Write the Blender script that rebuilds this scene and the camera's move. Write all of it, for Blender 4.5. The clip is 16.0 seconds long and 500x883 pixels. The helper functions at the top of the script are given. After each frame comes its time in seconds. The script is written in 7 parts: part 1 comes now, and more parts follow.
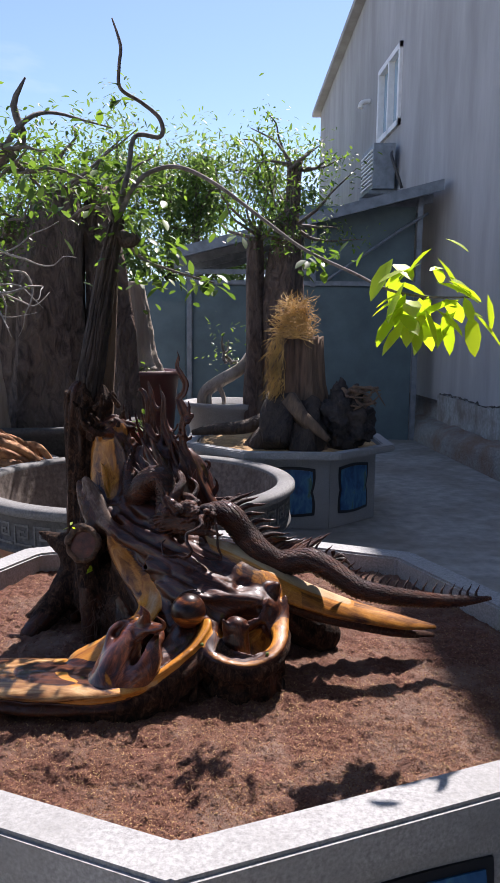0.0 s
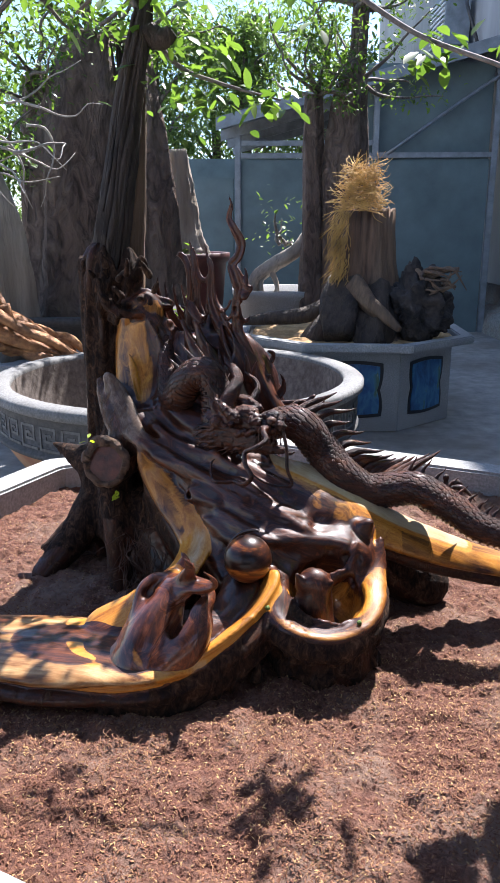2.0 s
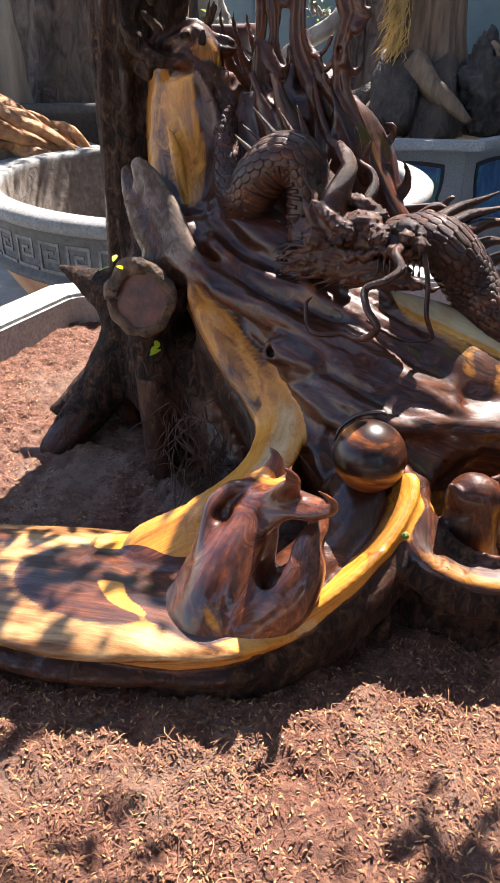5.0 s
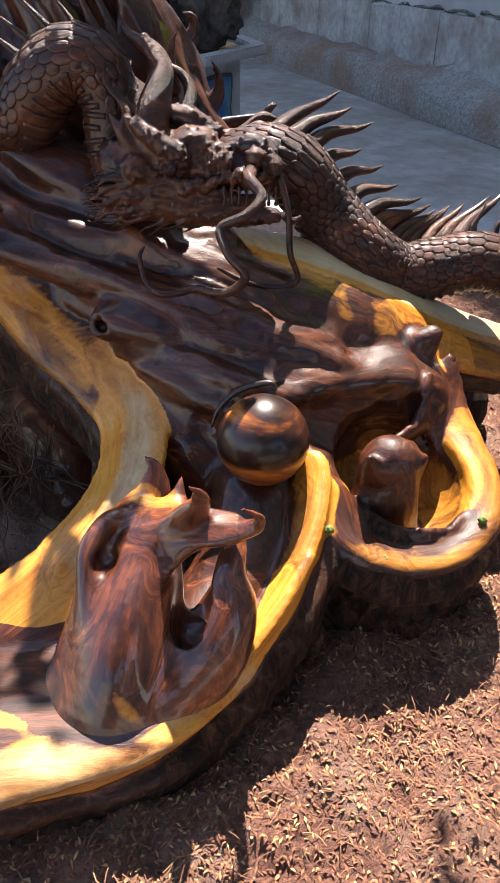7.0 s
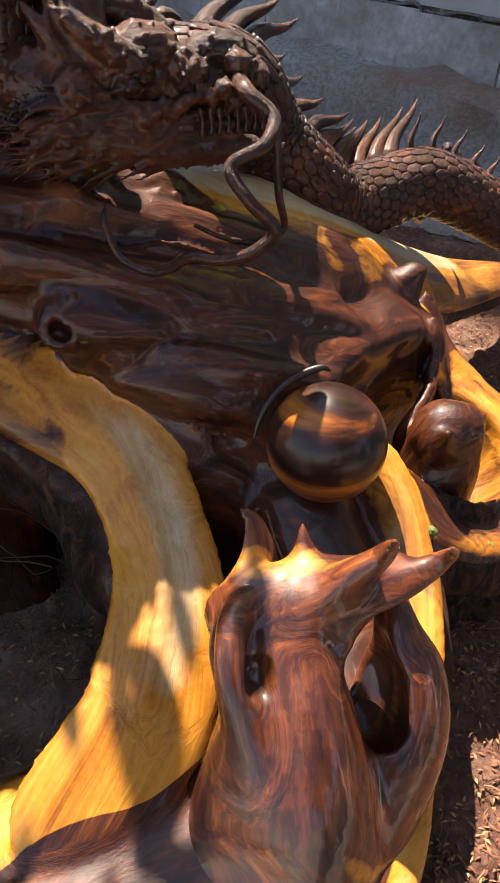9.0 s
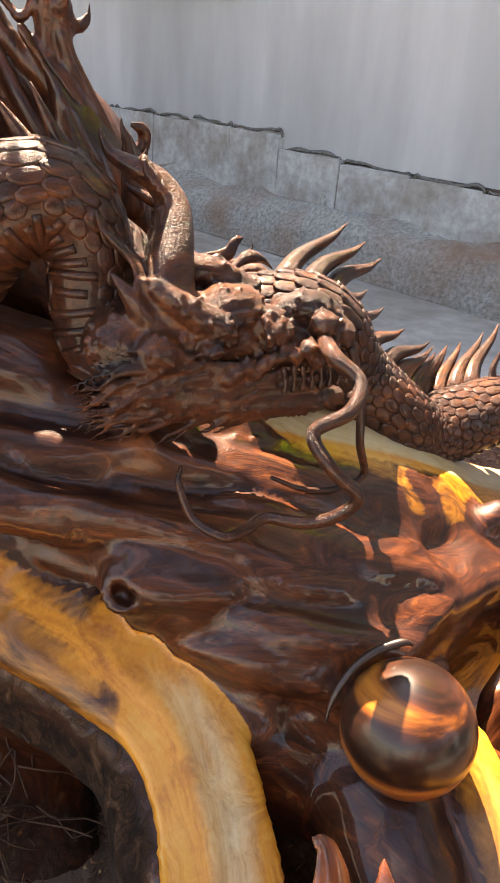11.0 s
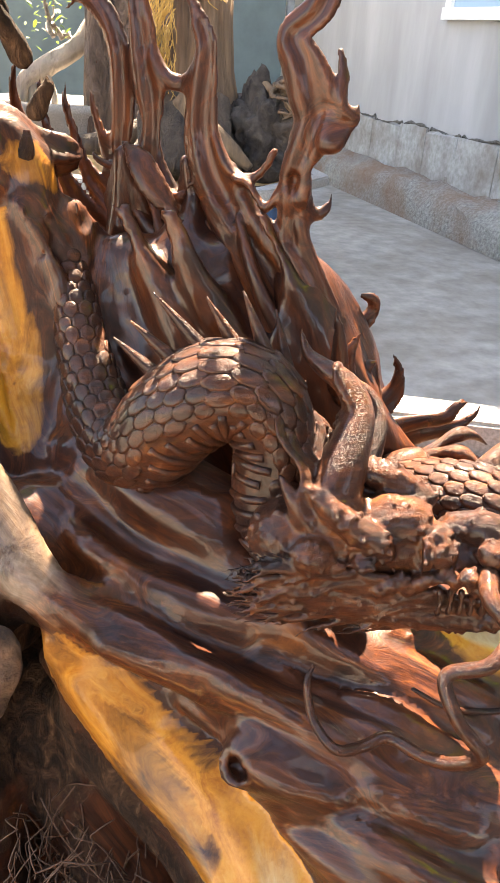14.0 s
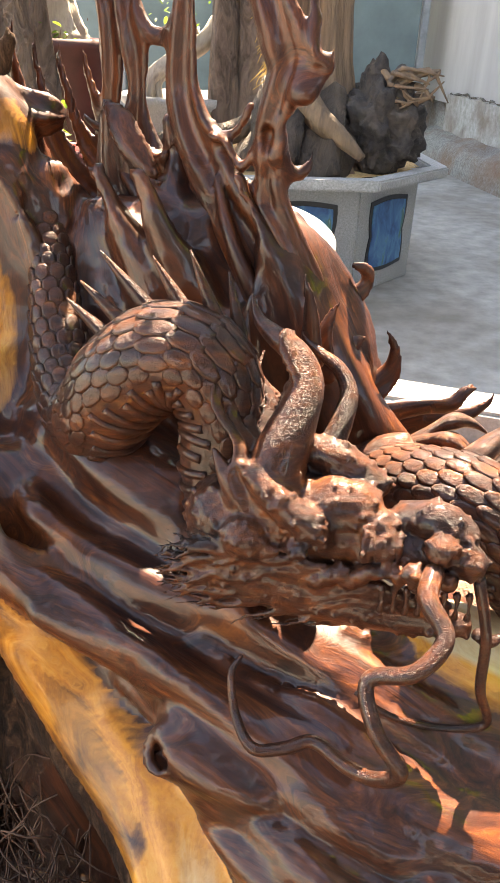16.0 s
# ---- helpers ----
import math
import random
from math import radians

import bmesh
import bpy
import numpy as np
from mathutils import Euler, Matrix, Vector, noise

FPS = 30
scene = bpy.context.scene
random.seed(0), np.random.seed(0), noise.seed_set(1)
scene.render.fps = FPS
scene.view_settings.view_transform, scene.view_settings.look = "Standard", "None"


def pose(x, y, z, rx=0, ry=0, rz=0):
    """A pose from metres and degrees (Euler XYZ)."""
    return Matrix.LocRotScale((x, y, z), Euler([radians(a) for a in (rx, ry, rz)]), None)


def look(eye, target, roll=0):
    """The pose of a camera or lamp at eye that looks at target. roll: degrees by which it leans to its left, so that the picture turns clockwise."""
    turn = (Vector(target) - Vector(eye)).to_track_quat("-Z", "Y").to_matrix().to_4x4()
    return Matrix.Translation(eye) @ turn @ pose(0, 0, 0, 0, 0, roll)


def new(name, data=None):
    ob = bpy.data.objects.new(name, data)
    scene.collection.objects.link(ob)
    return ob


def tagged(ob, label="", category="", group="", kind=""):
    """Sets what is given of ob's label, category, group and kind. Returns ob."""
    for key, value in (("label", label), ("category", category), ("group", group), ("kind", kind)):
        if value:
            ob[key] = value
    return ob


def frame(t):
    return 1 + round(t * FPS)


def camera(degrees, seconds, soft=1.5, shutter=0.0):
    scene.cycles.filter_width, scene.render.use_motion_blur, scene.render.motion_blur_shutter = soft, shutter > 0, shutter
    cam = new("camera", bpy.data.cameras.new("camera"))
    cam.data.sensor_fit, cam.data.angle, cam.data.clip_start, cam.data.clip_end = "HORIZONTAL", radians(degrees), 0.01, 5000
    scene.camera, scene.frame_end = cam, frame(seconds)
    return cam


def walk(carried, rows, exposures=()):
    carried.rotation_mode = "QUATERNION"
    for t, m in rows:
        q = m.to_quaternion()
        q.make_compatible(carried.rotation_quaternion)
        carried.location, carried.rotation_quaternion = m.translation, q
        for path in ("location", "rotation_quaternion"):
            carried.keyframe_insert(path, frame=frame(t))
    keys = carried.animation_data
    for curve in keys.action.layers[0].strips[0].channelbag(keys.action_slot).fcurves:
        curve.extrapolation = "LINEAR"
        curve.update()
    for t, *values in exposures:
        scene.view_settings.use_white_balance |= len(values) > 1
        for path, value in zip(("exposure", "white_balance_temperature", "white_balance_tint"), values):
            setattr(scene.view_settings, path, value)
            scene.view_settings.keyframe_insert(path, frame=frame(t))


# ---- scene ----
cam = camera(36.5, 16.0)
PATH = [
    (0, (0.0, 0.0, 1.393), (0.0, 1.981, 1.116), 0.6),
    (0.5, (-0.064, 0.113, 1.37), (-0.079, 2.085, 1.034), 0.4),
    (1, (-0.031, 0.348, 1.33), (-0.089, 2.307, 0.932), 0.2),
    (1.5, (0.019, 0.498, 1.293), (-0.091, 2.439, 0.825), -0.1),
    (2, (-0.072, 0.601, 1.281), (-0.192, 2.521, 0.734), 0.0),
    (2.5, (-0.24, 0.81, 1.28), (-0.309, 2.708, 0.656), -0.0),
    (3, (-0.272, 0.941, 1.247), (-0.303, 2.814, 0.546), 0.0),
    (3.5, (-0.213, 1.023, 1.217), (-0.276, 2.865, 0.44), 0.0),
    (4, (-0.196, 1.063, 1.185), (-0.318, 2.873, 0.344), 0.1),
    (4.2, (-0.213, 1.068, 1.175), (-0.356, 2.864, 0.306), 0.5),
    (6.3, (-0.305, 1.308, 1.089), (-0.093, 2.949, -0.035), 0.6),
    (6.5, (-0.339, 1.339, 1.077), (0.014, 2.956, -0.044), 1.8),
    (7, (-0.368, 1.349, 1.085), (0.145, 2.927, -0.032), 1.2),
    (7.5, (-0.492, 1.436, 1.041), (0.388, 2.817, -0.107), 2.0),
    (8, (-0.538, 1.572, 0.98), (0.547, 2.691, -0.273), 3.3),
    (8.5, (-0.543, 1.632, 0.97), (0.559, 2.685, -0.325), 3.7),
    (8.7, (-0.544, 1.649, 0.983), (0.587, 2.708, -0.282), 4.4),
    (10.8, (-0.513, 1.733, 1.058), (0.711, 3.045, 0.174), 5.3),
    (11, (-0.502, 1.743, 1.062), (0.675, 3.084, 0.158), 4.6),
    (11.5, (-0.522, 1.79, 1.092), (0.593, 3.132, 0.114), 5.3),
    (12, (-0.538, 1.824, 1.148), (0.515, 3.236, 0.2), 5.1),
    (12.5, (-0.551, 1.85, 1.182), (0.403, 3.339, 0.247), 4.9),
    (13, (-0.549, 1.819, 1.195), (0.271, 3.39, 0.267), 4.8),
    (13.5, (-0.469, 1.768, 1.2), (0.194, 3.413, 0.275), 4.6),
    (14, (-0.406, 1.747, 1.193), (0.096, 3.442, 0.257), 4.3),
    (14.5, (-0.356, 1.747, 1.178), (-0.001, 3.474, 0.234), 3.7),
    (15, (-0.312, 1.756, 1.167), (-0.056, 3.5, 0.222), 3.0),
    (15.5, (-0.296, 1.756, 1.168), (-0.087, 3.5, 0.211), 2.6),
    (16, (-0.279, 1.749, 1.167), (-0.094, 3.495, 0.209), 2.5),
]
walk(cam, [(t, look(eye, target, roll)) for t, eye, target, roll in PATH], [(0, 1.06, 6300, 21), (1.5, 1.4, 6000, 18), (2.5, 2.02, 6050, 14), (4, 2.22, 6500, 15), (7, 2.24, 6750, 15), (8.7, 1.9, 7300, 18), (10.8, 2.97, 9300, 19), (12.5, 3.75, 9400, 19), (16, 3.65, 9100, 15)])

# ---- light ----
SUN_DIR = Vector((0.21, 0.55, 0.83)).normalized()
world = bpy.data.worlds.new("sky")
scene.world = world
world.use_nodes = True
wn = world.node_tree.nodes
sky = wn.new("ShaderNodeTexSky")
sky.sky_type, sky.sun_disc = "NISHITA", False
sky.sun_elevation = math.asin(SUN_DIR.z)
sky.sun_rotation = math.atan2(SUN_DIR.x, SUN_DIR.y)
sky.air_density, sky.dust_density, sky.ozone_density = 1.0, 0.25, 3.0
# thin clouds low over the trees
co = wn.new("ShaderNodeTexCoord")
cm = wn.new("ShaderNodeMapping")
cm.inputs["Scale"].default_value = (1.0, 1.0, 3.2)
cn = wn.new("ShaderNodeTexNoise")
cn.inputs["Scale"].default_value, cn.inputs["Detail"].default_value = 2.6, 7.0
cr = wn.new("ShaderNodeValToRGB")
cr.color_ramp.elements[0].position, cr.color_ramp.elements[1].position = 0.54, 0.78
mix = wn.new("ShaderNodeMix")
mix.data_type = "RGBA"
mix.inputs["B"].default_value = (5.2, 5.9, 7.0, 1)
world.node_tree.links.new(co.outputs["Generated"], cm.inputs["Vector"])
world.node_tree.links.new(cm.outputs["Vector"], cn.inputs["Vector"])
world.node_tree.links.new(cn.outputs["Fac"], cr.inputs["Fac"])
world.node_tree.links.new(cr.outputs["Color"], mix.inputs["Factor"])
world.node_tree.links.new(sky.outputs["Color"], mix.inputs["A"])
world.node_tree.links.new(mix.outputs["Result"], wn["Background"].inputs["Color"])
wn["Background"].inputs["Strength"].default_value = 0.088
sun = new("sun", bpy.data.lights.new("sun", "SUN"))
sun.data.energy, sun.data.angle, sun.data.color = 5.2, radians(0.6), (1.0, 0.95, 0.87)
sun.matrix_world = look((0, 0, 0), -SUN_DIR)


# ---- materials ----
def material(name, rough=0.6, metal=0.0, coat=0.0):
    m = bpy.data.materials.new(name)
    m.use_nodes = True
    b = m.node_tree.nodes["Principled BSDF"]
    b.inputs["Roughness"].default_value, b.inputs["Metallic"].default_value = rough, metal
    b.inputs["Coat Weight"].default_value = coat
    b.inputs["Coat Roughness"].default_value = 0.12
    return m, m.node_tree, b


def ramp(tree, stops):
    r = tree.nodes.new("ShaderNodeValToRGB")
    while len(r.color_ramp.elements) < len(stops):
        r.color_ramp.elements.new(0.5)
    for e, (p, c) in zip(r.color_ramp.elements, stops):
        e.position, e.color = p, (*c, 1)
    return r


def noise_node(tree, scale, detail=6.0, stretch=(1, 1, 1), distort=0.0, rough=0.6):
    tc = tree.nodes.new("ShaderNodeTexCoord")
    mp = tree.nodes.new("ShaderNodeMapping")
    mp.inputs["Scale"].default_value = stretch
    n = tree.nodes.new("ShaderNodeTexNoise")
    n.inputs["Scale"].default_value, n.inputs["Detail"].default_value = scale, detail
    n.inputs["Distortion"].default_value, n.inputs["Roughness"].default_value = distort, rough
    tree.links.new(tc.outputs["Object"], mp.inputs["Vector"])
    tree.links.new(mp.outputs["Vector"], n.inputs["Vector"])
    return n


def mixed(tree, fac, a, b, mode="MIX"):
    m = tree.nodes.new("ShaderNodeMix")
    m.data_type, m.blend_type = "RGBA", mode
    for key, v in (("Factor", fac), ("A", a), ("B", b)):
        if isinstance(v, (int, float)):
            m.inputs[key].default_value = v
        elif isinstance(v, tuple):
            m.inputs[key].default_value = (*v, 1)
        else:
            tree.links.new(v, m.inputs[key])
    return m.outputs["Result"]


def bump(tree, bsdf, height, strength=0.4, distance=0.01, chain=None):
    b = tree.nodes.new("ShaderNodeBump")
    b.inputs["Strength"].default_value, b.inputs["Distance"].default_value = strength, distance
    tree.links.new(height, b.inputs["Height"])
    if chain:
        tree.links.new(chain, b.inputs["Normal"])
    tree.links.new(b.outputs["Normal"], bsdf.inputs["Normal"])
    return b.outputs["Normal"]


def speckled(name, dark, light, scale, rough=0.8, stain=(0.5, 0.5, 0.5), stain_scale=2.0, stain_amount=0.5,
             relief=0.3, depth=0.004, stretch=(1, 1, 1), coat=0.0, distort=0.0):
    """A rough surface: grain between two colours, larger stains over it, and relief."""
    m, t, b = material(name, rough, coat=coat)
    g = noise_node(t, scale, 8, stretch, distort)
    r = ramp(t, [(0.32, dark), (0.68, light)])
    t.links.new(g.outputs["Fac"], r.inputs["Fac"])
    s = noise_node(t, stain_scale, 5, stretch)
    k = ramp(t, [(0.42, (0, 0, 0)), (0.68, (stain_amount,) * 3)])
    t.links.new(s.outputs["Fac"], k.inputs["Fac"])
    t.links.new(mixed(t, k.outputs["Color"], r.outputs["Color"], stain), b.inputs["Base Color"])
    bump(t, b, g.outputs["Fac"], relief, depth)
    return m


def plain(name, colour, rough=0.5, metal=0.0, coat=0.0, vary=0.25):
    m, t, b = material(name, rough, metal, coat)
    n = noise_node(t, 9.0, 6)
    r = ramp(t, [(0.3, tuple(c * (1 - vary) for c in colour)), (0.7, tuple(min(1, c * (1 + vary)) for c in colour))])
    t.links.new(n.outputs["Fac"], r.inputs["Fac"])
    t.links.new(r.outputs["Color"], b.inputs["Base Color"])
    return m


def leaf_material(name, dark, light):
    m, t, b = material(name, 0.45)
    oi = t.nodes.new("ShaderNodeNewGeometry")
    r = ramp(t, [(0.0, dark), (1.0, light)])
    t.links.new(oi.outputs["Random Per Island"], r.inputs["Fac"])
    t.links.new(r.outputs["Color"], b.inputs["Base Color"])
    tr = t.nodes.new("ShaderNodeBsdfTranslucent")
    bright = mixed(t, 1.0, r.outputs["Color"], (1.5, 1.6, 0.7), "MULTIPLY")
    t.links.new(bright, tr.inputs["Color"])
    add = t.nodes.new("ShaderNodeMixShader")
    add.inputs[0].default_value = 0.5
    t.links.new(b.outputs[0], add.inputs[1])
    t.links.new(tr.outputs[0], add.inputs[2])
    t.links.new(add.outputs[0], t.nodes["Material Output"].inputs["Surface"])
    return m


CONCRETE = speckled("pale_concrete", (0.20, 0.20, 0.195), (0.37, 0.37, 0.36), 120, 0.88, (0.22, 0.22, 0.21), 5.0, 0.6, 0.5, 0.003)
CONCRETE_DARK = speckled("grey_concrete", (0.035, 0.035, 0.036), (0.095, 0.093, 0.09), 45, 0.85, (0.05, 0.05, 0.05), 5.0, 0.6, 0.4, 0.004)
PAVING = speckled("worn_paving", (0.22, 0.21, 0.19), (0.37, 0.35, 0.315), 9, 0.9, (0.15, 0.125, 0.095), 1.1, 0.75, 0.4, 0.006)
PLASTER = speckled("grey_plaster", (0.35, 0.345, 0.34), (0.43, 0.425, 0.42), 3.0, 0.9, (0.27, 0.265, 0.255), 0.9, 0.8, 0.12, 0.003, (1.3, 1.3, 0.3))
FOOTING = speckled("mossy_footing", (0.15, 0.148, 0.13), (0.33, 0.32, 0.29), 45, 0.95, (0.19, 0.095, 0.05), 1.9, 0.8, 0.7, 0.02)
BLOCK = speckled("patched_block", (0.27, 0.265, 0.25), (0.43, 0.425, 0.41), 22, 0.92, (0.16, 0.12, 0.085), 3.4, 0.7, 0.6, 0.012)
CRACK = speckled("torn_plaster", (0.05, 0.045, 0.04), (0.16, 0.15, 0.135), 40, 0.95, (0.10, 0.08, 0.06), 6, 0.5, 0.6, 0.01)
OCHRE = speckled("ochre_render", (0.30, 0.17, 0.08), (0.42, 0.27, 0.15), 8, 0.85, (0.25, 0.08, 0.05), 5.0, 0.6, 0.4, 0.006)
SHEET = speckled("dark_green_sheet", (0.075, 0.112, 0.118), (0.125, 0.178, 0.185), 3, 0.5, (0.09, 0.125, 0.13), 1.2, 0.4, 0.1, 0.003)
STEEL = plain("grey_steel", (0.22, 0.24, 0.26), 0.45, 0.5)
WHITE_PAINT = plain("white_paint", (0.72, 0.72, 0.70), 0.5, vary=0.1)
BLACK_PAINT = plain("black_paint", (0.012, 0.012, 0.013), 0.4)
DARK_GLAZE = plain("dark_glazed_clay", (0.035, 0.032, 0.032), 0.4)
RED_GLAZE = plain("red_clay", (0.20, 0.03, 0.025), 0.5)
# red clay with the shade on the stump's pot put into its colour
SHADED_RED = plain("shaded_red_clay", (0.055, 0.012, 0.011), 0.5)
# worn concrete, with the rim's partial shade also put into its darker grey
WORN_SHADED_RIM = speckled("worn_shaded_rim", (0.10, 0.10, 0.098), (0.23, 0.228, 0.22), 90, 0.88, (0.09, 0.088, 0.082), 5.0, 0.7, 0.5, 0.003)
MEANDER = speckled("worn_meander", (0.075, 0.074, 0.072), (0.17, 0.168, 0.16), 60, 0.88, (0.06, 0.06, 0.058), 7.0, 0.6, 0.4, 0.003)
STRAW = plain("dry_straw", (0.52, 0.32, 0.09), 0.7, vary=0.4)
CHAR = speckled("charred_wood", (0.008, 0.007, 0.007), (0.05, 0.04, 0.035), 30, 0.8, (0.10, 0.07, 0.05), 9, 0.4, 0.9, 0.02)
DEADWOOD = speckled("weathered_trunk", (0.010, 0.0075, 0.006), (0.055, 0.039, 0.030), 26, 0.85, (0.11, 0.076, 0.050), 6, 0.6, 1.0, 0.03, (1, 1, 0.3), distort=0.8)
# lifted well above DEADWOOD: the backdrop's haze is put into the bark colour
OLDTRUNK = speckled("old_trunk_bark", (0.034, 0.024, 0.020), (0.22, 0.156, 0.125), 11, 0.9, (0.27, 0.20, 0.155), 4, 0.5, 1.0, 0.10, (1, 1, 0.45), distort=1.6)
LITWOOD = speckled("brown_trunk", (0.06, 0.040, 0.028), (0.20, 0.13, 0.075), 22, 0.85, (0.08, 0.05, 0.03), 5, 0.5, 0.9, 0.02, (1, 1, 0.16))
STUMPWOOD = speckled("old_stump_wood", (0.042, 0.025, 0.017), (0.18, 0.108, 0.066), 26, 0.85, (0.26, 0.18, 0.115), 6, 0.5, 0.9, 0.02, (1, 1, 0.12))
PALEWOOD = speckled("silver_deadwood", (0.20, 0.17, 0.14), (0.46, 0.40, 0.33), 24, 0.8, (0.09, 0.07, 0.05), 6, 0.6, 0.8, 0.015, (1, 1, 0.12))
REDWOOD = speckled("raw_orange_root", (0.20, 0.08, 0.03), (0.50, 0.24, 0.09), 26, 0.75, (0.06, 0.03, 0.02), 7, 0.6, 0.8, 0.02)
TWIG = speckled("twig_bark", (0.05, 0.04, 0.035), (0.17, 0.14, 0.12), 60, 0.8, (0.25, 0.22, 0.19), 18, 0.5, 0.5, 0.003)
PALE_TWIG = speckled("bleached_twig", (0.18, 0.165, 0.145), (0.38, 0.35, 0.31), 60, 0.8, (0.12, 0.10, 0.09), 18, 0.5, 0.5, 0.003)
LEAF = leaf_material("leaf_green", (0.040, 0.080, 0.018), (0.14, 0.22, 0.045))
# glow of leaves lit from behind, put into a much brighter lime than LEAF
LEAF_BRIGHT = leaf_material("leaf_lime_backlit", (0.30, 0.40, 0.015), (0.46, 0.55, 0.03))
# distance haze is mixed into these paler, greyer greens
LEAF_HAZED = leaf_material("leaf_hazed", (0.07, 0.12, 0.05), (0.18, 0.25, 0.10))
# shade put into the leaf colour: the unseen crown must reflect dark, not green
LEAF_DARKENED = plain("leaf_darkened", (0.030, 0.034, 0.018), 0.6, vary=0.5)
MOSS = plain("moss", (0.10, 0.14, 0.02), 0.8, vary=0.5)


def glass_blue():
    m, t, b = material("window_glass", 0.06)
    b.inputs["Base Color"].default_value = (0.30, 0.42, 0.50, 1)
    return m


def painted_blue():
    """Hand-painted blue landscape panel with pale strokes."""
    m, t, b = material("painted_blue", 0.45)
    n = noise_node(t, 11, 4, (1, 1, 0.6), 0.8)
    r = ramp(t, [(0.30, (0.010, 0.035, 0.10)), (0.47, (0.02, 0.10, 0.24)), (0.60, (0.05, 0.18, 0.30)), (0.70, (0.06, 0.14, 0.09)), (0.78, (0.34, 0.40, 0.40))])
    t.links.new(n.outputs["Fac"], r.inputs["Fac"])
    t.links.new(r.outputs["Color"], b.inputs["Base Color"])
    return m


GLASS, BLUE = glass_blue(), painted_blue()


def grain_noise(tree, scale, detail=5.0, distort=0.0):
    """Noise drawn out along the strands of a carving, by its layer 'grain'."""
    at = tree.nodes.new("ShaderNodeAttribute")
    at.attribute_name = "grain"
    mp = tree.nodes.new("ShaderNodeMapping")
    mp.inputs["Scale"].default_value = scale
    n = tree.nodes.new("ShaderNodeTexNoise")
    n.inputs["Scale"].default_value, n.inputs["Detail"].default_value = 1.0, detail
    n.inputs["Distortion"].default_value, n.inputs["Roughness"].default_value = distort, 0.62
    tree.links.new(at.outputs["Vector"], mp.inputs["Vector"])
    tree.links.new(mp.outputs["Vector"], n.inputs["Vector"])
    return n


def wood_material(name, dark=1.0, relief=0.35, coat=0.7, chisel=0.0):
    """Lacquered root wood; the colour layer 'wood' tells sapwood (r), bark (g) and bleached wood (b) apart."""
    m, t, b = material(name, 0.3, coat=coat)
    b.inputs["Coat Roughness"].default_value = 0.065
    b.inputs["Specular IOR Level"].default_value = 0.2
    at = t.nodes.new("ShaderNodeAttribute")
    at.attribute_name = "wood"
    sp = t.nodes.new("ShaderNodeSeparateColor")
    t.links.new(at.outputs["Color"], sp.inputs["Color"])
    streak = grain_noise(t, (16, 330, 330), 7, 0.4)
    figure = grain_noise(t, (7, 42, 42), 6, 0.9)
    fine = noise_node(t, 70, 9, (1.0, 1.0, 0.55), 0.8, 0.7)
    broad = noise_node(t, 9.0, 3, (1, 1, 1), 1.0)
    both = mixed(t, 0.46, figure.outputs["Color"], streak.outputs["Color"])
    # heartwood: near black to red brown, with orange figure
    heart = ramp(t, [(0.39, tuple(dark * c for c in (0.013, 0.0046, 0.0036))), (0.48, tuple(dark * c for c in (0.048, 0.0130, 0.0062))), (0.55, tuple(dark * c for c in (0.115, 0.031, 0.0105))), (0.64, tuple(min(0.6, dark * c) for c in (0.30, 0.088, 0.020)))])
    t.links.new(both, heart.inputs["Fac"])
    # sapwood: honey yellow with brown streaks
    sapr = ramp(t, [(0.35, (0.08, 0.025, 0.006)), (0.43, (0.29, 0.095, 0.010)), (0.50, (0.46, 0.180, 0.019)), (0.57, (0.52, 0.245, 0.042)), (0.65, (0.55, 0.35, 0.12))])
    pores = noise_node(t, 260, 4, (1, 1, 1), 0.3, 0.6)
    lines = mixed(t, 0.16, mixed(t, 0.5, figure.outputs["Color"], streak.outputs["Color"]), pores.outputs["Color"])
    t.links.new(mixed(t, 0.24, lines, broad.outputs["Color"]), sapr.inputs["Fac"])
    barkr = ramp(t, [(0.36, (0.006, 0.0035, 0.0025)), (0.48, (0.022, 0.011, 0.0065)), (0.58, (0.055, 0.028, 0.015)), (0.70, (0.13, 0.072, 0.040))])
    t.links.new(fine.outputs["Fac"], barkr.inputs["Fac"])
    greyr = ramp(t, [(0.36, (0.060, 0.036, 0.022)), (0.47, (0.17, 0.115, 0.075)), (0.56, (0.23, 0.175, 0.125)), (0.68, (0.42, 0.36, 0.29))])
    t.links.new(mixed(t, 0.5, both, fine.outputs["Color"]), greyr.inputs["Fac"])

    def mask(channel, at_noise, amount, soft=0.06):
        s = t.nodes.new("ShaderNodeMath")
        s.operation = "MULTIPLY_ADD"
        t.links.new(at_noise.outputs["Fac"], s.inputs[0])
        s.inputs[1].default_value = amount
        t.links.new(sp.outputs[channel], s.inputs[2])
        r = ramp(t, [(0.5 + amount * 0.5 - soft, (0, 0, 0)), (0.5 + amount * 0.5 + soft, (1, 1, 1))])
        t.links.new(s.outputs[0], r.inputs["Fac"])
        return r.outputs["Color"]

    sap, bark, grey = mask(0, figure, 0.13, 0.022), mask(1, fine, 0.5), mask(2, figure, 0.6, 0.15)
    # bleached wood on sapwood is cream, elsewhere grey
    creamr = ramp(t, [(0.38, (0.30, 0.18, 0.075)), (0.50, (0.46, 0.335, 0.18)), (0.64, (0.56, 0.47, 0.31))])
    t.links.new(mixed(t, 0.3, lines, broad.outputs["Color"]), creamr.inputs["Fac"])
    sapc = mixed(t, grey, sapr.outputs["Color"], creamr.outputs["Color"])
    grey = mixed(t, sap, grey, (0.0,) * 3)
    c = mixed(t, sap, heart.outputs["Color"], sapc)
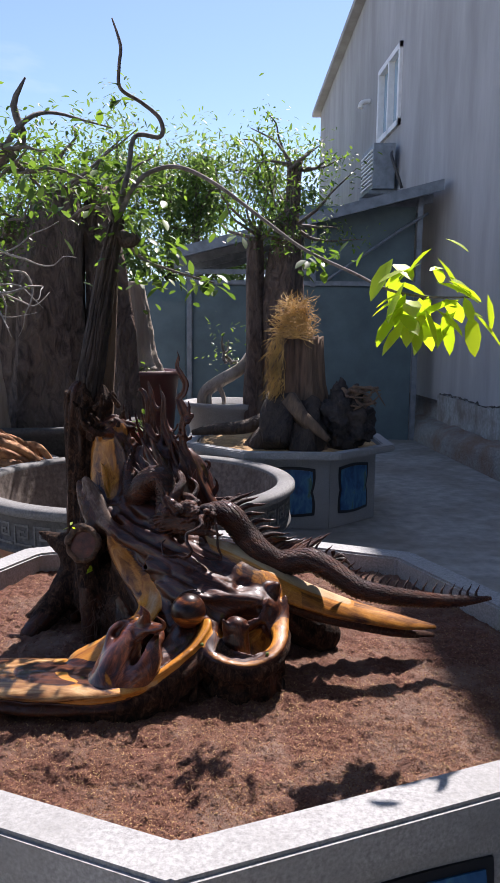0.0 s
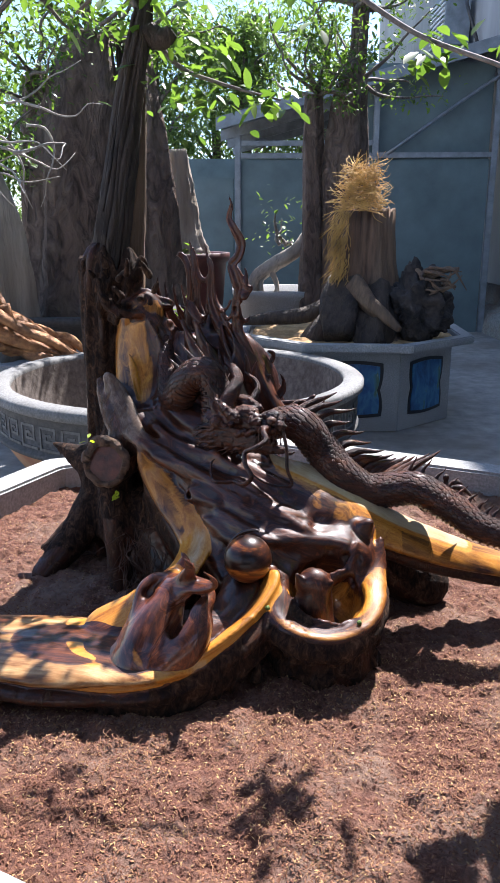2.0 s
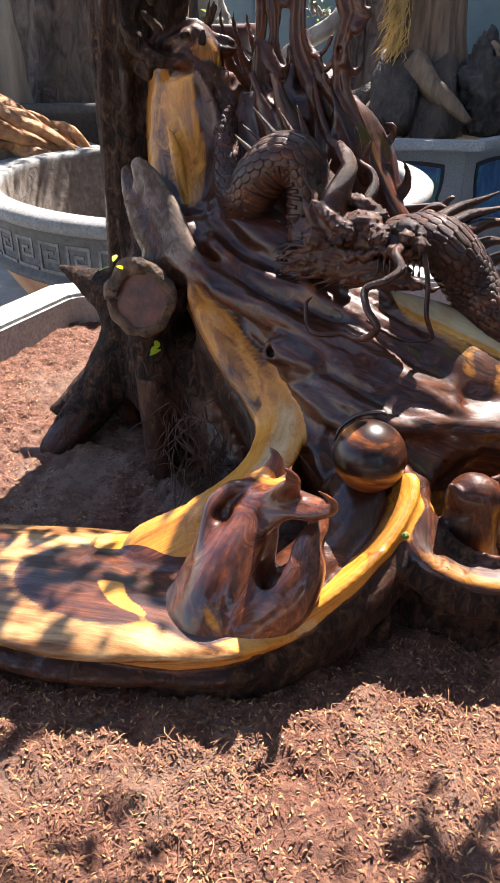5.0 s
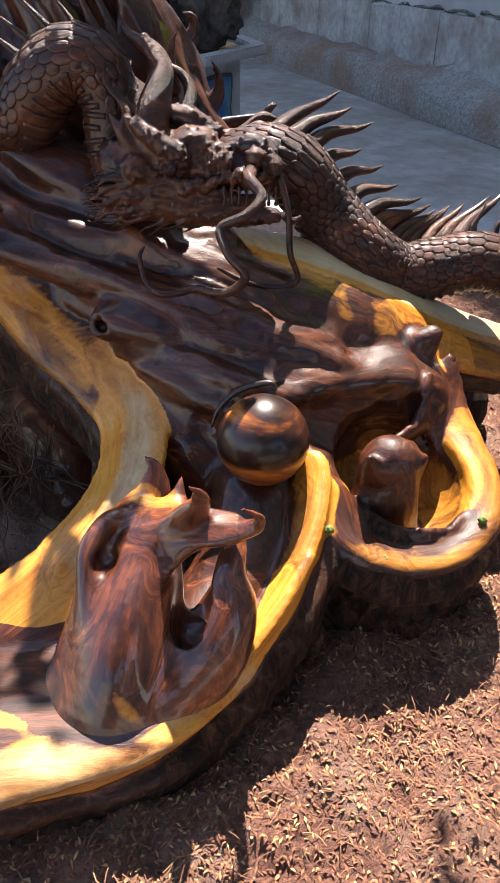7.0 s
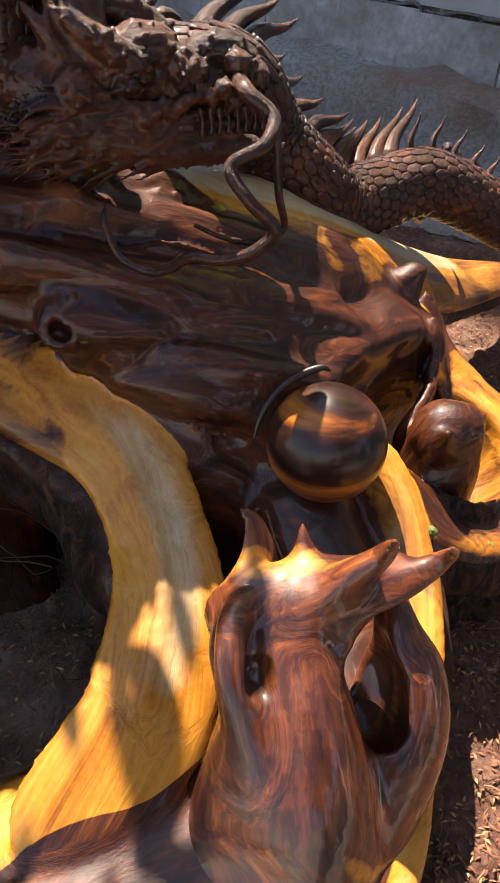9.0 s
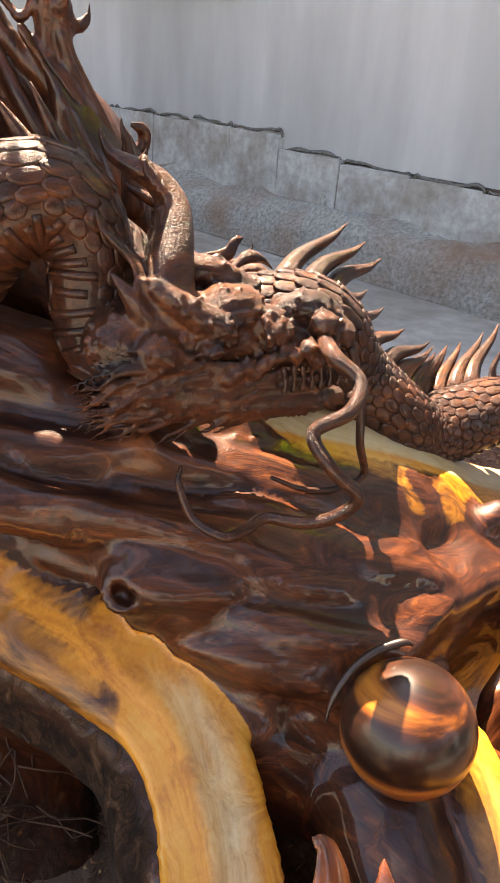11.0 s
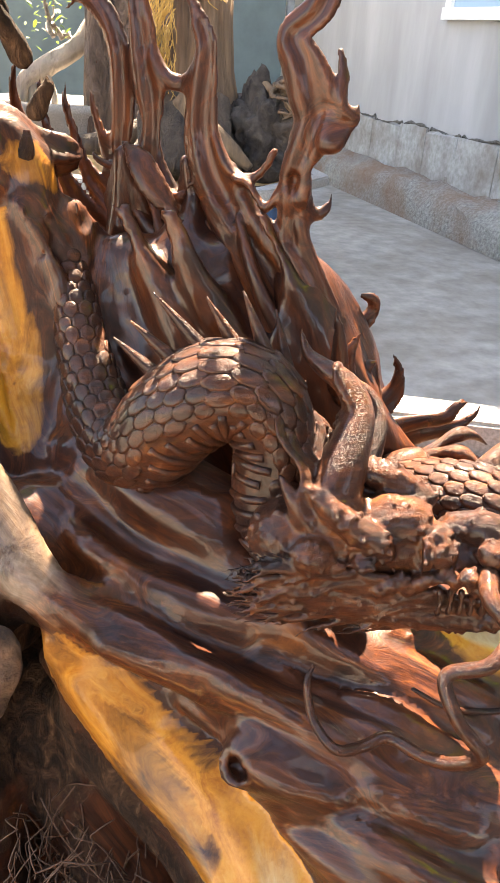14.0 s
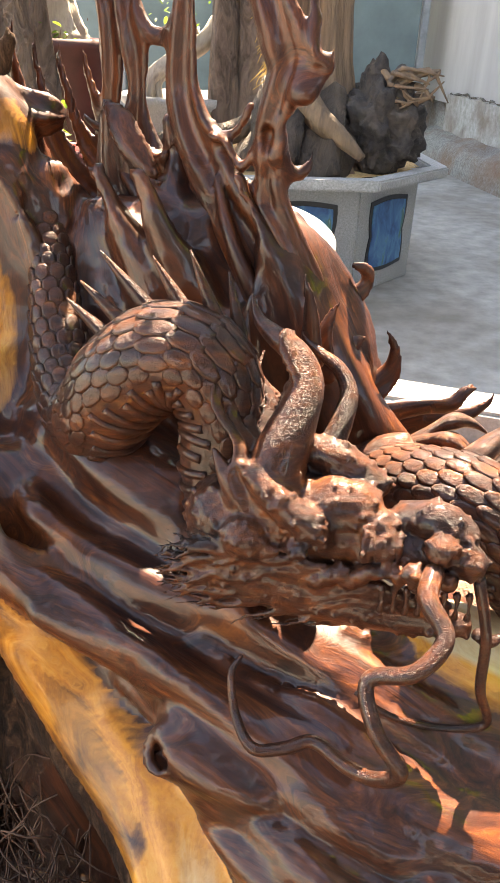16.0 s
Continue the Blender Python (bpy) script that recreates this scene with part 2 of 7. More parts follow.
    c = mixed(t, grey, c, greyr.outputs["Color"])
    c = mixed(t, bark, c, barkr.outputs["Color"])
    t.links.new(c, b.inputs["Base Color"])
    rough = mixed(t, bark, mixed(t, grey, (0.46,) * 3, (0.55,) * 3), (0.9,) * 3)
    t.links.new(rough, b.inputs["Roughness"])
    t.links.new(mixed(t, bark, (coat,) * 3, (0.0,) * 3), b.inputs["Coat Weight"])
    first = bump(t, b, both, relief, 0.005)
    rough_h = mixed(t, bark, (0.5,) * 3, fine.outputs["Color"])
    second = bump(t, b, rough_h, 0.9, 0.014, first)
    if chisel:
        cuts = noise_node(t, 230, 3, (1, 1, 1), 2.2, 0.5)
        edge = ramp(t, [(0.42, (0, 0, 0)), (0.50, (1, 1, 1)), (0.58, (0.2, 0.2, 0.2))])
        t.links.new(cuts.outputs["Fac"], edge.inputs["Fac"])
        bump(t, b, edge.outputs["Color"], chisel, 0.0022, second)
    return m


WOOD = wood_material("lacquered_root_wood", 0.66, 0.34, 0.42)
FLAME_WOOD = wood_material("brown_flame_wood", 0.66, 0.45, 0.30)
CUP_WOOD = wood_material("red_brown_wood", 1.25, 0.18, 0.8)
DRAGON_WOOD = wood_material("carved_dark_wood", 0.60, 0.5, 0.36, 0.6)


# ---- mesh helpers ----
def part(name, bm, mat, parent=None, label="", smooth=True):
    me = bpy.data.meshes.new(name)
    bm.to_mesh(me)
    bm.free()
    me.materials.append(mat)
    if smooth:
        me.shade_smooth()
    ob = new(name, me)
    if parent:
        ob.parent = parent
    if label:
        tagged(ob, label)
    return ob


def raw(name, verts, faces, mat, parent=None, label="", smooth=True):
    me = bpy.data.meshes.new(name)
    me.from_pydata([tuple(v) for v in verts], [], [tuple(f) for f in faces])
    me.materials.append(mat)
    if smooth:
        me.shade_smooth()
    ob = new(name, me)
    if parent:
        ob.parent = parent
    if label:
        tagged(ob, label)
    return ob


def thing(name, label, category, at=(0, 0, 0), group="", kind=""):
    ob = new(name)
    ob.location = at
    ob.empty_display_size = 0.1
    return tagged(ob, label, category, group, kind)


def box(bm, lo, hi, bevel=0.0):
    r = bmesh.ops.create_cube(bm, size=1.0)
    vs = r["verts"]
    for v in vs:
        v.co = Vector([lo[i] + (v.co[i] + 0.5) * (hi[i] - lo[i]) for i in range(3)])
    if bevel:
        es = list({e for v in vs for e in v.link_edges})
        bmesh.ops.bevel(bm, geom=es, offset=bevel, segments=2, affect="EDGES")
    return bm


def boxed(lo, hi, bevel=0.0):
    return box(bmesh.new(), lo, hi, bevel)


def spline(pts, per=6):
    """Catmull-Rom through rows of numbers."""
    p = np.asarray(pts, float)
    p = np.vstack([2 * p[0] - p[1], p, 2 * p[-1] - p[-2]])
    out = []
    for i in range(1, len(p) - 2):
        for u in np.arange(per) / per:
            a, b, c, d = p[i - 1 : i + 3]
            out.append(0.5 * (2 * b + (c - a) * u + (2 * a - 5 * b + 4 * c - d) * u * u + (3 * b - a - 3 * c + d) * u**3))
    out.append(p[-2])
    out = np.array(out)
    if out.shape[1] > 3:
        out[:, 3] = np.maximum(out[:, 3], 0.0008)
    return out


def frames_along(path):
    """Side and up vectors carried along a path without twist."""
    tan = np.gradient(path, axis=0)
    tan /= np.linalg.norm(tan, axis=1, keepdims=True) + 1e-12
    up = np.array([0.13, 0.2, 0.97])
    sides, ups = [], []
    for t in tan:
        s = np.cross(t, up)
        s /= np.linalg.norm(s) + 1e-9
        up = np.cross(s, t)
        sides.append(s), ups.append(up.copy())
    return tan, np.array(sides), np.array(ups)


def tube_arrays(pts, around=8, per=5, rough=0.0, ridges=0, seed=0, caps=True):
    """Vertices and faces of a tapering tube through rows of x, y, z, radius."""
    p = spline(pts, per)
    tan, side, up = frames_along(p[:, :3])
    rng = np.random.default_rng(seed)
    ang = np.arange(around) * 2 * np.pi / around
    prof = 1 + rough * rng.normal(size=around)
    if ridges:
        prof = prof + 0.14 * np.sin(ang * ridges + rng.uniform(0, 6))
    ring = np.ones((len(p), around)) * prof
    if rough:
        drift = np.cumsum(rng.normal(size=(len(p), around)) * rough * 0.35, axis=0)
        ring = ring + drift - drift.mean(0)
    v = p[:, None, :3] + p[:, None, 3:4] * ring[:, :, None] * (np.cos(ang)[None, :, None] * side[:, None] + np.sin(ang)[None, :, None] * up[:, None])
    n = len(p)
    idx = np.arange(n * around).reshape(n, around)
    nxt = np.roll(idx, -1, 1)
    f = np.stack([idx[:-1], nxt[:-1], nxt[1:], idx[1:]], -1).reshape(-1, 4).tolist()
    v = v.reshape(-1, 3)
    if caps:
        f += [idx[0][::-1].tolist(), idx[-1].tolist()]
    return v, f


def joined(arrays):
    vs, fs, n = [], [], 0
    for v, f in arrays:
        vs.append(np.asarray(v))
        fs += [[i + n for i in q] for q in f]
        n += len(v)
    return np.vstack(vs), fs


def tubes(name, lists, mat, parent=None, label="", **kw):
    v, f = joined([tube_arrays(p, seed=i, **kw) for i, p in enumerate(lists)])
    return raw(name, v, f, mat, parent, label)


def each_tube(name, lists, mat, parent, **kw):
    for i, p in enumerate(lists):
        v, f = tube_arrays(p, seed=i, **kw)
        raw(name, v, f, mat, parent)


def leaves(name, centres, size, mat, parent, seed=0, fold=0.25, droop=0.3, aspect=0.45):
    """Many pointed, folded leaves; centres are rows of x, y, z."""
    rng = np.random.default_rng(seed)
    vs, fs = [], []
    for k, c in enumerate(centres):
        d = rng.normal(size=3)
        d[2] = d[2] * 0.5 - droop
        d /= np.linalg.norm(d)
        s = np.cross(d, (0, 0, 1)) + 0.2 * rng.normal(size=3)
        s /= np.linalg.norm(s)
        n = np.cross(s, d)
        L = size * rng.uniform(0.65, 1.25)
        w = L * aspect
        rows = [(0, 0), (0.3, 0.42), (0.62, 0.5), (0.86, 0.3), (1, 0)]
        b = len(vs)
        for u, h in rows:
            mid = c + d * L * u - np.array([0, 0, 0.18 * L * u * u])
            vs.append(mid)
            vs.append(mid + s * w * h + n * w * h * fold)
            vs.append(mid - s * w * h + n * w * h * fold)
        for i in range(4):
            a = b + 3 * i
            fs += [(a, a + 1, a + 4, a + 3), (a, a + 3, a + 5, a + 2)]
    return raw(name, vs, fs, mat, parent)


# ---- setting ----
def ground():
    bm = bmesh.new()
    bmesh.ops.create_grid(bm, x_segments=60, y_segments=60, size=1.0)
    for v in bm.verts:
        q = v.co.copy()
        v.co.x = math.copysign(abs(q.x) ** 3, q.x) * 300
        v.co.y = 6 + math.copysign(abs(q.y) ** 3, q.y) * 300
        if abs(v.co.x) < 12 and abs(v.co.y - 6) < 14:
            v.co.z = 0.012 * noise.noise(v.co * 0.7)
    tagged(part("ground", bm, PAVING), "worn grey concrete yard with dust and stains", "ground", kind="structure")


ground()
WALL_X0, WALL_SLOPE = 2.47, -0.075


def wall_x(y):
    return WALL_X0 + WALL_SLOPE * (y - 10.96)


def slanted(lo_y, hi_y, x_in, x_out, z0, z1):
    """A box that follows the house wall's line; x_in and x_out are measured from the wall face."""
    v = [(wall_x(y) + x, y, z) for y in (lo_y, hi_y) for x in (x_in, x_out) for z in (z0, z1)]
    f = [(0, 1, 3, 2), (4, 6, 7, 5), (0, 4, 5, 1), (2, 3, 7, 6), (0, 2, 6, 4), (1, 5, 7, 3)]
    return v, f


def house():
    # gable wall with a window opening, seen along its face
    wy0, wy1, wz0, wz1 = 12.65, 14.1, 4.75, 6.0
    v, f = joined([slanted(-4, wy0, 0, 0.25, 0.30, 8.0), slanted(wy1, 20.6, 0, 0.25, 0.30, 7.1), slanted(wy0, wy1, 0, 0.25, 0.30, wz0), slanted(wy0, wy1, 0, 0.25, wz1, 8.0)])
    wall = tagged(raw("wall_house", v, f, PLASTER, smooth=False), "tall grey plastered house wall with rain streaks", "wall", kind="structure")
    g = [(wall_x(y) + x, y, z) for x in (0, 0.25) for y, z in ((wy1, 7.1), (20.6, 7.1), (wy1, 7.95), (20.6, 7.12))]
    raw("gable", g, [(0, 1, 3, 2), (4, 6, 7, 5), (2, 3, 7, 6)], PLASTER, wall, smooth=False)
    e = [(wall_x(y) + x, y, z + dz) for y, z in ((20.9, 7.08), (12, 8.25), (-4, 8.6)) for x in (-0.18, 0.6) for dz in (0, 0.12)]
    raw("eaves", e, [(0, 1, 5, 4), (2, 6, 7, 3), (0, 4, 6, 2), (1, 3, 7, 5), (4, 5, 9, 8), (6, 10, 11, 7), (4, 8, 10, 6), (5, 7, 11, 9), (0, 2, 3, 1), (8, 9, 11, 10)], PLASTER, wall, smooth=False)
    far = [(wall_x(20.6), 20.6, 0), (wall_x(20.6) + 6, 20.6, 0), (wall_x(20.6) + 6, 20.6, 7.1), (wall_x(20.6), 20.6, 7.1)]
    raw("end_wall", far, [(3, 2, 1, 0)], PLASTER, wall, smooth=False)
    # footing: a rough ledge under the plaster
    fv = []
    ys = np.linspace(-4, 20.6, 120)
    rng = np.random.default_rng(3)
    prof = [(-0.30, 0.0), (-0.28, 0.16), (-0.24, 0.24), (-0.13, 0.28), (-0.05, 0.29), (-0.012, 0.31), (-0.006, 0.556), (0.01, 0.0)]
    for y in ys:
        for k, (x, z) in enumerate(prof):
            j = 0.018 if 0 < k < 6 else 0
            fv.append((wall_x(y) + x + rng.normal() * j, y, z + rng.normal() * j))
    n = len(prof)
    ff = [(i * n + k, i * n + k + 1, (i + 1) * n + k + 1, (i + 1) * n + k) for i in range(len(ys) - 1) for k in range(n - 1)]
    foot = tagged(raw("footing", fv, ff, FOOTING), "crumbling mossy concrete footing along the house", "footing", kind="structure")
    # patched blocks over the ledge, under torn plaster lips
    y, k = 2.2, 0
    while y < 10.0:
        L = 0.40 + 0.12 * rng.uniform()
        top = (0.545 if y < 5.1 else 0.63) + 0.012 * rng.normal()
        v, f = slanted(y, y + L, -0.038, 0.004, 0.24, top)
        raw("block", [(x, yy + 0.004 * rng.normal(), z + 0.006 * rng.normal()) for x, yy, z in v], f, BLOCK, foot, smooth=False)
        us = (0, 0.04, 0.12, 0.25, 0.4, 0.55, 0.7, 0.84, 0.93, 0.97, 1)
        drop = [0.10 * rng.uniform(), 0.10 * rng.uniform()]
        pts = [(wall_x(y + u * L) - 0.012, y + u * L, top + 0.014 + 0.010 * math.sin(5 * u + 2 * k) + 0.004 * math.sin(31 * u + k) - (drop[0] if u < 0.02 else drop[1] if u > 0.98 else 0), 0.003 + 0.007 * abs(math.sin(7 * u + k))) for u in us]
        tubes("crack", [pts], CRACK, foot, around=6, rough=0.3)
        y += L + 0.006
        k += 1
    w = tagged(new("window_1"), "narrow white-framed window with blue glass", "window", kind="structure")
    for name, y0, y1, z0, z1 in (("frame_left", wy0, wy0 + 0.09, wz0, wz1), ("frame_right", wy1 - 0.09, wy1, wz0, wz1), ("frame_top", wy0, wy1, wz1 - 0.09, wz1), ("sill", wy0, wy1, wz0, wz0 + 0.09), ("mullion", 13.33, 13.40, wz0, wz1)):
        v, f = slanted(y0, y1, -0.05, 0.12, z0, z1)
        raw(name, v, f, WHITE_PAINT, w, smooth=False)
    for y0, y1 in ((wy0 + 0.09, 13.33), (13.40, wy1 - 0.09)):
        v, f = slanted(y0, y1, 0.05, 0.07, wz0 + 0.09, wz1 - 0.09)
        raw("pane", v, f, GLASS, w, smooth=False)
    # pale strip of a low opening seen high on the wall nearer by
    w2 = tagged(new("window_2"), "low louvred window with a white sill", "window", kind="structure")
    v, f = slanted(5.9, 7.8, -0.06, 0.02, 1.42, 1.50)
    raw("sill", v, f, WHITE_PAINT, w2, smooth=False)
    v, f = slanted(5.95, 7.75, -0.012, 0.05, 1.50, 2.35)
    raw("pane", v, f, GLASS, w2, smooth=False)
    v, f = joined([slanted(5.9, 5.98, -0.04, 0.02, 1.50, 2.4), slanted(6.8, 6.88, -0.04, 0.02, 1.50, 2.4), slanted(7.72, 7.8, -0.04, 0.02, 1.50, 2.4), slanted(5.9, 7.8, -0.04, 0.02, 2.35, 2.43)])
    raw("frame", v, f, WHITE_PAINT, w2, smooth=False)


house()


def air_conditioner():
    a = thing("air_conditioner", "grey outdoor air conditioner unit on wall brackets", "air conditioner")
    v, f = slanted(12.6, 13.5, -0.42, -0.08, 3.75, 4.45)
    raw("casing", v, f, STEEL, a, smooth=False)
    for k in range(9):
        v, f = slanted(12.66, 13.44, -0.44, -0.42, 3.82 + k * 0.065, 3.845 + k * 0.065)
        raw("louvre", v, f, WHITE_PAINT, a, smooth=False)
    for y in (12.7, 13.4):
        v, f = slanted(y, y + 0.05, -0.46, 0.01, 3.69, 3.745)
        raw("bracket", v, f, STEEL, a, smooth=False)
    tubes("hose", [[(wall_x(12.5) - 0.15, 12.55, 4.3, 0.025), (wall_x(12.4) - 0.2, 12.35, 4.2, 0.025), (wall_x(12.4) - 0.12, 12.3, 3.95, 0.025), (wall_x(12.4) - 0.03, 12.3, 3.7, 0.025)]], DARK_GLAZE, a)
    p = thing("vent_pipe", "short white vent pipe with a stained mouth", "pipe")
    tubes("pipe", [[(wall_x(14.9) + 0.05, 14.9, 5.75, 0.05), (wall_x(14.9) - 0.14, 14.9, 5.72, 0.05), (wall_x(14.9) - 0.18, 14.9, 5.62, 0.05)]], WHITE_PAINT, p)


air_conditioner()


def shed():
    s = thing("shed", "lean-to shed with dark green sheet walls", "shed")
    Y = 10.3
    part("lower_sheet", boxed((-0.80, Y, 0), (2.16, Y + 0.03, 2.04)), SHEET, s, smooth=False)
    part("upper_sheet", boxed((0.70, Y + 0.06, 2.04), (2.16, Y + 0.09, 3.1)), SHEET, s, smooth=False)
    part("back_sheet", boxed((-3.6, Y + 3.0, 0), (2.1, Y + 3.04, 2.3)), SHEET, s, smooth=False)
    part("side_sheet", boxed((-3.6, Y + 0.2, 0), (-0.9, Y + 0.24, 1.85)), SHEET, s, "weathered dark sheet", smooth=False)
    for x0, z0 in ((-0.86, 2.32), (2.17, 3.2), (0.78, 2.9)):
        part("post", boxed((x0, Y - 0.05, 0 if x0 != 0.78 else 2.04), (x0 + 0.07, Y + 0.02, z0), 0.008), STEEL, s, smooth=False)
    for z, x0, x1 in ((2.06, -0.82, 2.18), (2.2, -0.82, 0.8)):
        part("rail", boxed((x0, Y - 0.03, z), (x1, Y + 0.0, z + 0.06), 0.006), STEEL, s, smooth=False)

    def sloping(name, y0, y1, dz, th, mat):
        a, b = (-1.05, 2.40), (2.42, 3.30)
        v = [(x, y, z + dz + e) for x, z in (a, b) for y in (y0, y1) for e in (0, th)]
        raw(name, v, [(0, 1, 5, 4), (2, 6, 7, 3), (0, 2, 3, 1), (4, 5, 7, 6), (0, 4, 6, 2), (1, 3, 7, 5)], mat, s, smooth=False)

    sloping("roof_sheet", Y - 0.35, Y + 3.2, 0.05, 0.03, STEEL)
    sloping("fascia", Y - 0.37, Y - 0.33, -0.06, 0.13, STEEL)
    for y in (Y + 0.2, Y + 1.1, Y + 2.0):
        sloping("rafter", y, y + 0.06, -0.12, 0.12, STEEL)
    tubes("gutter_pipe", [[(0.95, Y - 0.06, 2.1, 0.02), (1.9, Y - 0.06, 2.75, 0.02), (2.3, Y - 0.06, 3.0, 0.02)]], STEEL, s)


shed()


def closing_walls():
    """Plain yard walls out of view that close the place behind the camera."""
    bm = boxed((-7.2, -4.2, 0), (2.9, -4.0, 2.4))
    tagged(part("wall_south", bm, PLASTER, smooth=False), "plain grey yard wall", "wall", kind="structure")


closing_walls()


def far_trees():
    rng = np.random.default_rng(11)
    spots = [(-6.5, 17, 4.8), (-4.6, 16.2, 5.6), (-2.9, 16.4, 6.3), (-1.2, 16.6, 5.9), (0.4, 16.6, 5.9), (-8.5, 18, 5.0), (-3.6, 19.5, 6.3), (-2.0, 18.5, 6.2), (1.4, 21, 5.4)]
    for k, (x, y, h) in enumerate((x, y, h - 0.5) for x, y, h in spots):
        t = thing("tree", "tall feathery green tree behind the shed", "tree", (x, y, 0), "trees behind the yard")
        limbs = [[(0, 0, 0, 0.16), (0.1, 0, h * 0.35, 0.13), (0.0, 0.1, h * 0.7, 0.07), (0.1, 0, h * 0.95, 0.02)]]
        cs = []
        for j in range(20):
            a, z0 = rng.uniform(0, 6.28), h * rng.uniform(0.15, 0.86)
            r = rng.uniform(0.8, 1.5) * (1.1 - 0.5 * z0 / h)
            tip = np.array([r * math.cos(a), r * math.sin(a), z0 + rng.uniform(0.2, 0.8)])
            limbs.append([(0.05, 0, z0, 0.05), (*(tip * (0.5, 0.5, 1)), 0.03), (*tip, 0.008)])
            for q in range(13):
                u = rng.uniform(0.2, 1.1)
                c0 = np.array([tip[0] * u, tip[1] * u, z0 + (tip[2] - z0) * u]) + rng.normal(size=3) * 0.2
                cs.append(c0 + rng.normal(size=(26, 3)) * (0.2, 0.2, 0.11))
        cs.append(np.array([0.1, 0, h - 0.2]) + rng.normal(size=(240, 3)) * (0.3, 0.3, 0.4))
        tubes("trunk", limbs, TWIG, t, around=6, per=3)
        leaves("crown", np.vstack(cs), 0.14, LEAF_HAZED, t, k, aspect=0.36)


far_trees()


def unseen_shade_tree():
    """Unseen tree added behind the camera; its crown darkens reflections and cuts skylight."""
    t = thing("unseen_shade_tree", "unseen leafy tree added behind the camera to darken reflections", "tree", (-1.9, -3.4, 0))
    tubes("trunk", [[(0, 0, -0.05, 0.24), (0.06, 0.1, 0.9, 0.19), (0.15, 0.2, 1.9, 0.17), (0.2, 0.35, 2.7, 0.14)]], DEADWOOD, t, around=18, rough=0.05, ridges=4)
    rng = np.random.default_rng(91)
    tips = []
    for i in range(13):
        a = 2 * math.pi * i / 13
        q = np.array([1.9 + 3.6 * math.cos(a) * rng.uniform(0.5, 1), 2.2 + 2.6 * math.sin(a) * rng.uniform(0.5, 1), rng.uniform(3.3, 4.3)])
        b = np.array([0.2, 0.35, 2.6])
        raw("limb", *tube_arrays([(*b, 0.08), (*(b + (q - b) * 0.4 + (0, 0, 0.35)), 0.055), (*(b + (q - b) * 0.75 + (0, 0, 0.2)), 0.035), (*q, 0.012)], around=8), TWIG, t)
        tips += [b + (q - b) * u + rng.normal(size=3) * (0.35, 0.35, 0.2) for u in np.linspace(0.35, 1.05, 11)]
    pts = np.vstack([c + rng.normal(size=(44, 3)) * (0.30, 0.30, 0.16) for c in tips])
    pts = pts[(pts[:, 1] < 5.0) & (pts[:, 2] > 2.5)]
    leaves("crown", pts[::2], 0.20, LEAF_DARKENED, t, 92, droop=0.4, aspect=0.5)


unseen_shade_tree()


# ---- planters ----
def octagon(R, turn):
    return [(R * math.cos(radians(turn + 45 * k)), R * math.sin(radians(turn + 45 * k))) for k in range(8)]


def ring_prism(outer, inner, z0, z1):
    bm = bmesh.new()
    rows = [[bm.verts.new((x, y, z)) for x, y in ps] for ps, z in ((outer, z0), (outer, z1), (inner, z1), (inner, z0))]
    for a in range(4):
        for k in range(8):
            bm.faces.new((rows[a][k], rows[a][(k + 1) % 8], rows[(a + 1) % 4][(k + 1) % 8], rows[(a + 1) % 4][k]))
    bmesh.ops.recalc_face_normals(bm, faces=bm.faces)
    bmesh.ops.bevel(bm, geom=[e for e in bm.edges], offset=0.008, segments=2, affect="EDGES")
    return bm


def cartouche(w, h, grow, depth):
    """A panel outline with waisted sides, in x and z, as a plate that faces -y."""
    pts = []
    for k in range(48):
        a = 2 * math.pi * k / 48
        c, s = math.cos(a), math.sin(a)
        m = max(abs(c), abs(s)) ** 0.75
        x, z = c / m, s / m
        x *= 1 - 0.16 * (1 - abs(z)) ** 2
        pts.append((x * (w / 2 + grow), z * (h / 2 + grow)))
    bm = bmesh.new()
    f = [bm.verts.new((x, -depth, z)) for x, z in pts]
    b = [bm.verts.new((x, 0, z)) for x, z in pts]
    bm.faces.new(f[::-1])
    for k in range(48):
        bm.faces.new((f[k], f[(k + 1) % 48], b[(k + 1) % 48], b[k]))
    bmesh.ops.recalc_face_normals(bm, faces=bm.faces)
    return bm


def octagonal_planter(at, R, rim, width, turn, rim_z, faces, label, inset=0.035):
    t = thing("octagonal_planter", label, "planter", at)
    part("rim", ring_prism(octagon(R, turn), octagon(R - width / math.cos(radians(22.5)), turn), rim_z - rim, rim_z), CONCRETE, t, smooth=False)
    Ro = R - inset
    wall_h = rim_z - rim
    side = 2 * Ro * math.sin(radians(22.5))
    ap = Ro * math.cos(radians(22.5))
    for k in range(8):
        a = turn + 45 * k + 22.5
        w = part("wall_panel", boxed((-side / 2, 0, 0), (side / 2, 0.07, wall_h), 0.006), CONCRETE, t, smooth=False)
        w.matrix_local = pose(ap * math.cos(radians(a)), ap * math.sin(radians(a)), 0, 0, 0, a + 90)
        if k in faces:
            for name, grow, d, mat, lab in (("panel_frame", 0.022, 0.006, BLACK_PAINT, "black painted outline"), ("painted_panel", 0.0, 0.010, BLUE, "blue hand-painted landscape panel")):
                q = part(name, cartouche(side * 0.60, wall_h * 0.62, grow, d), mat, w, lab, smooth=False)
                q.matrix_local = pose(0, 0, wall_h * 0.52)
    return t


MAIN_POT = (-0.12, 2.20)
octagonal_planter((*MAIN_POT, 0), 1.11, 0.085, 0.105, -90, 0.53, range(8), "large octagonal concrete planter with a pale rim and blue panels")
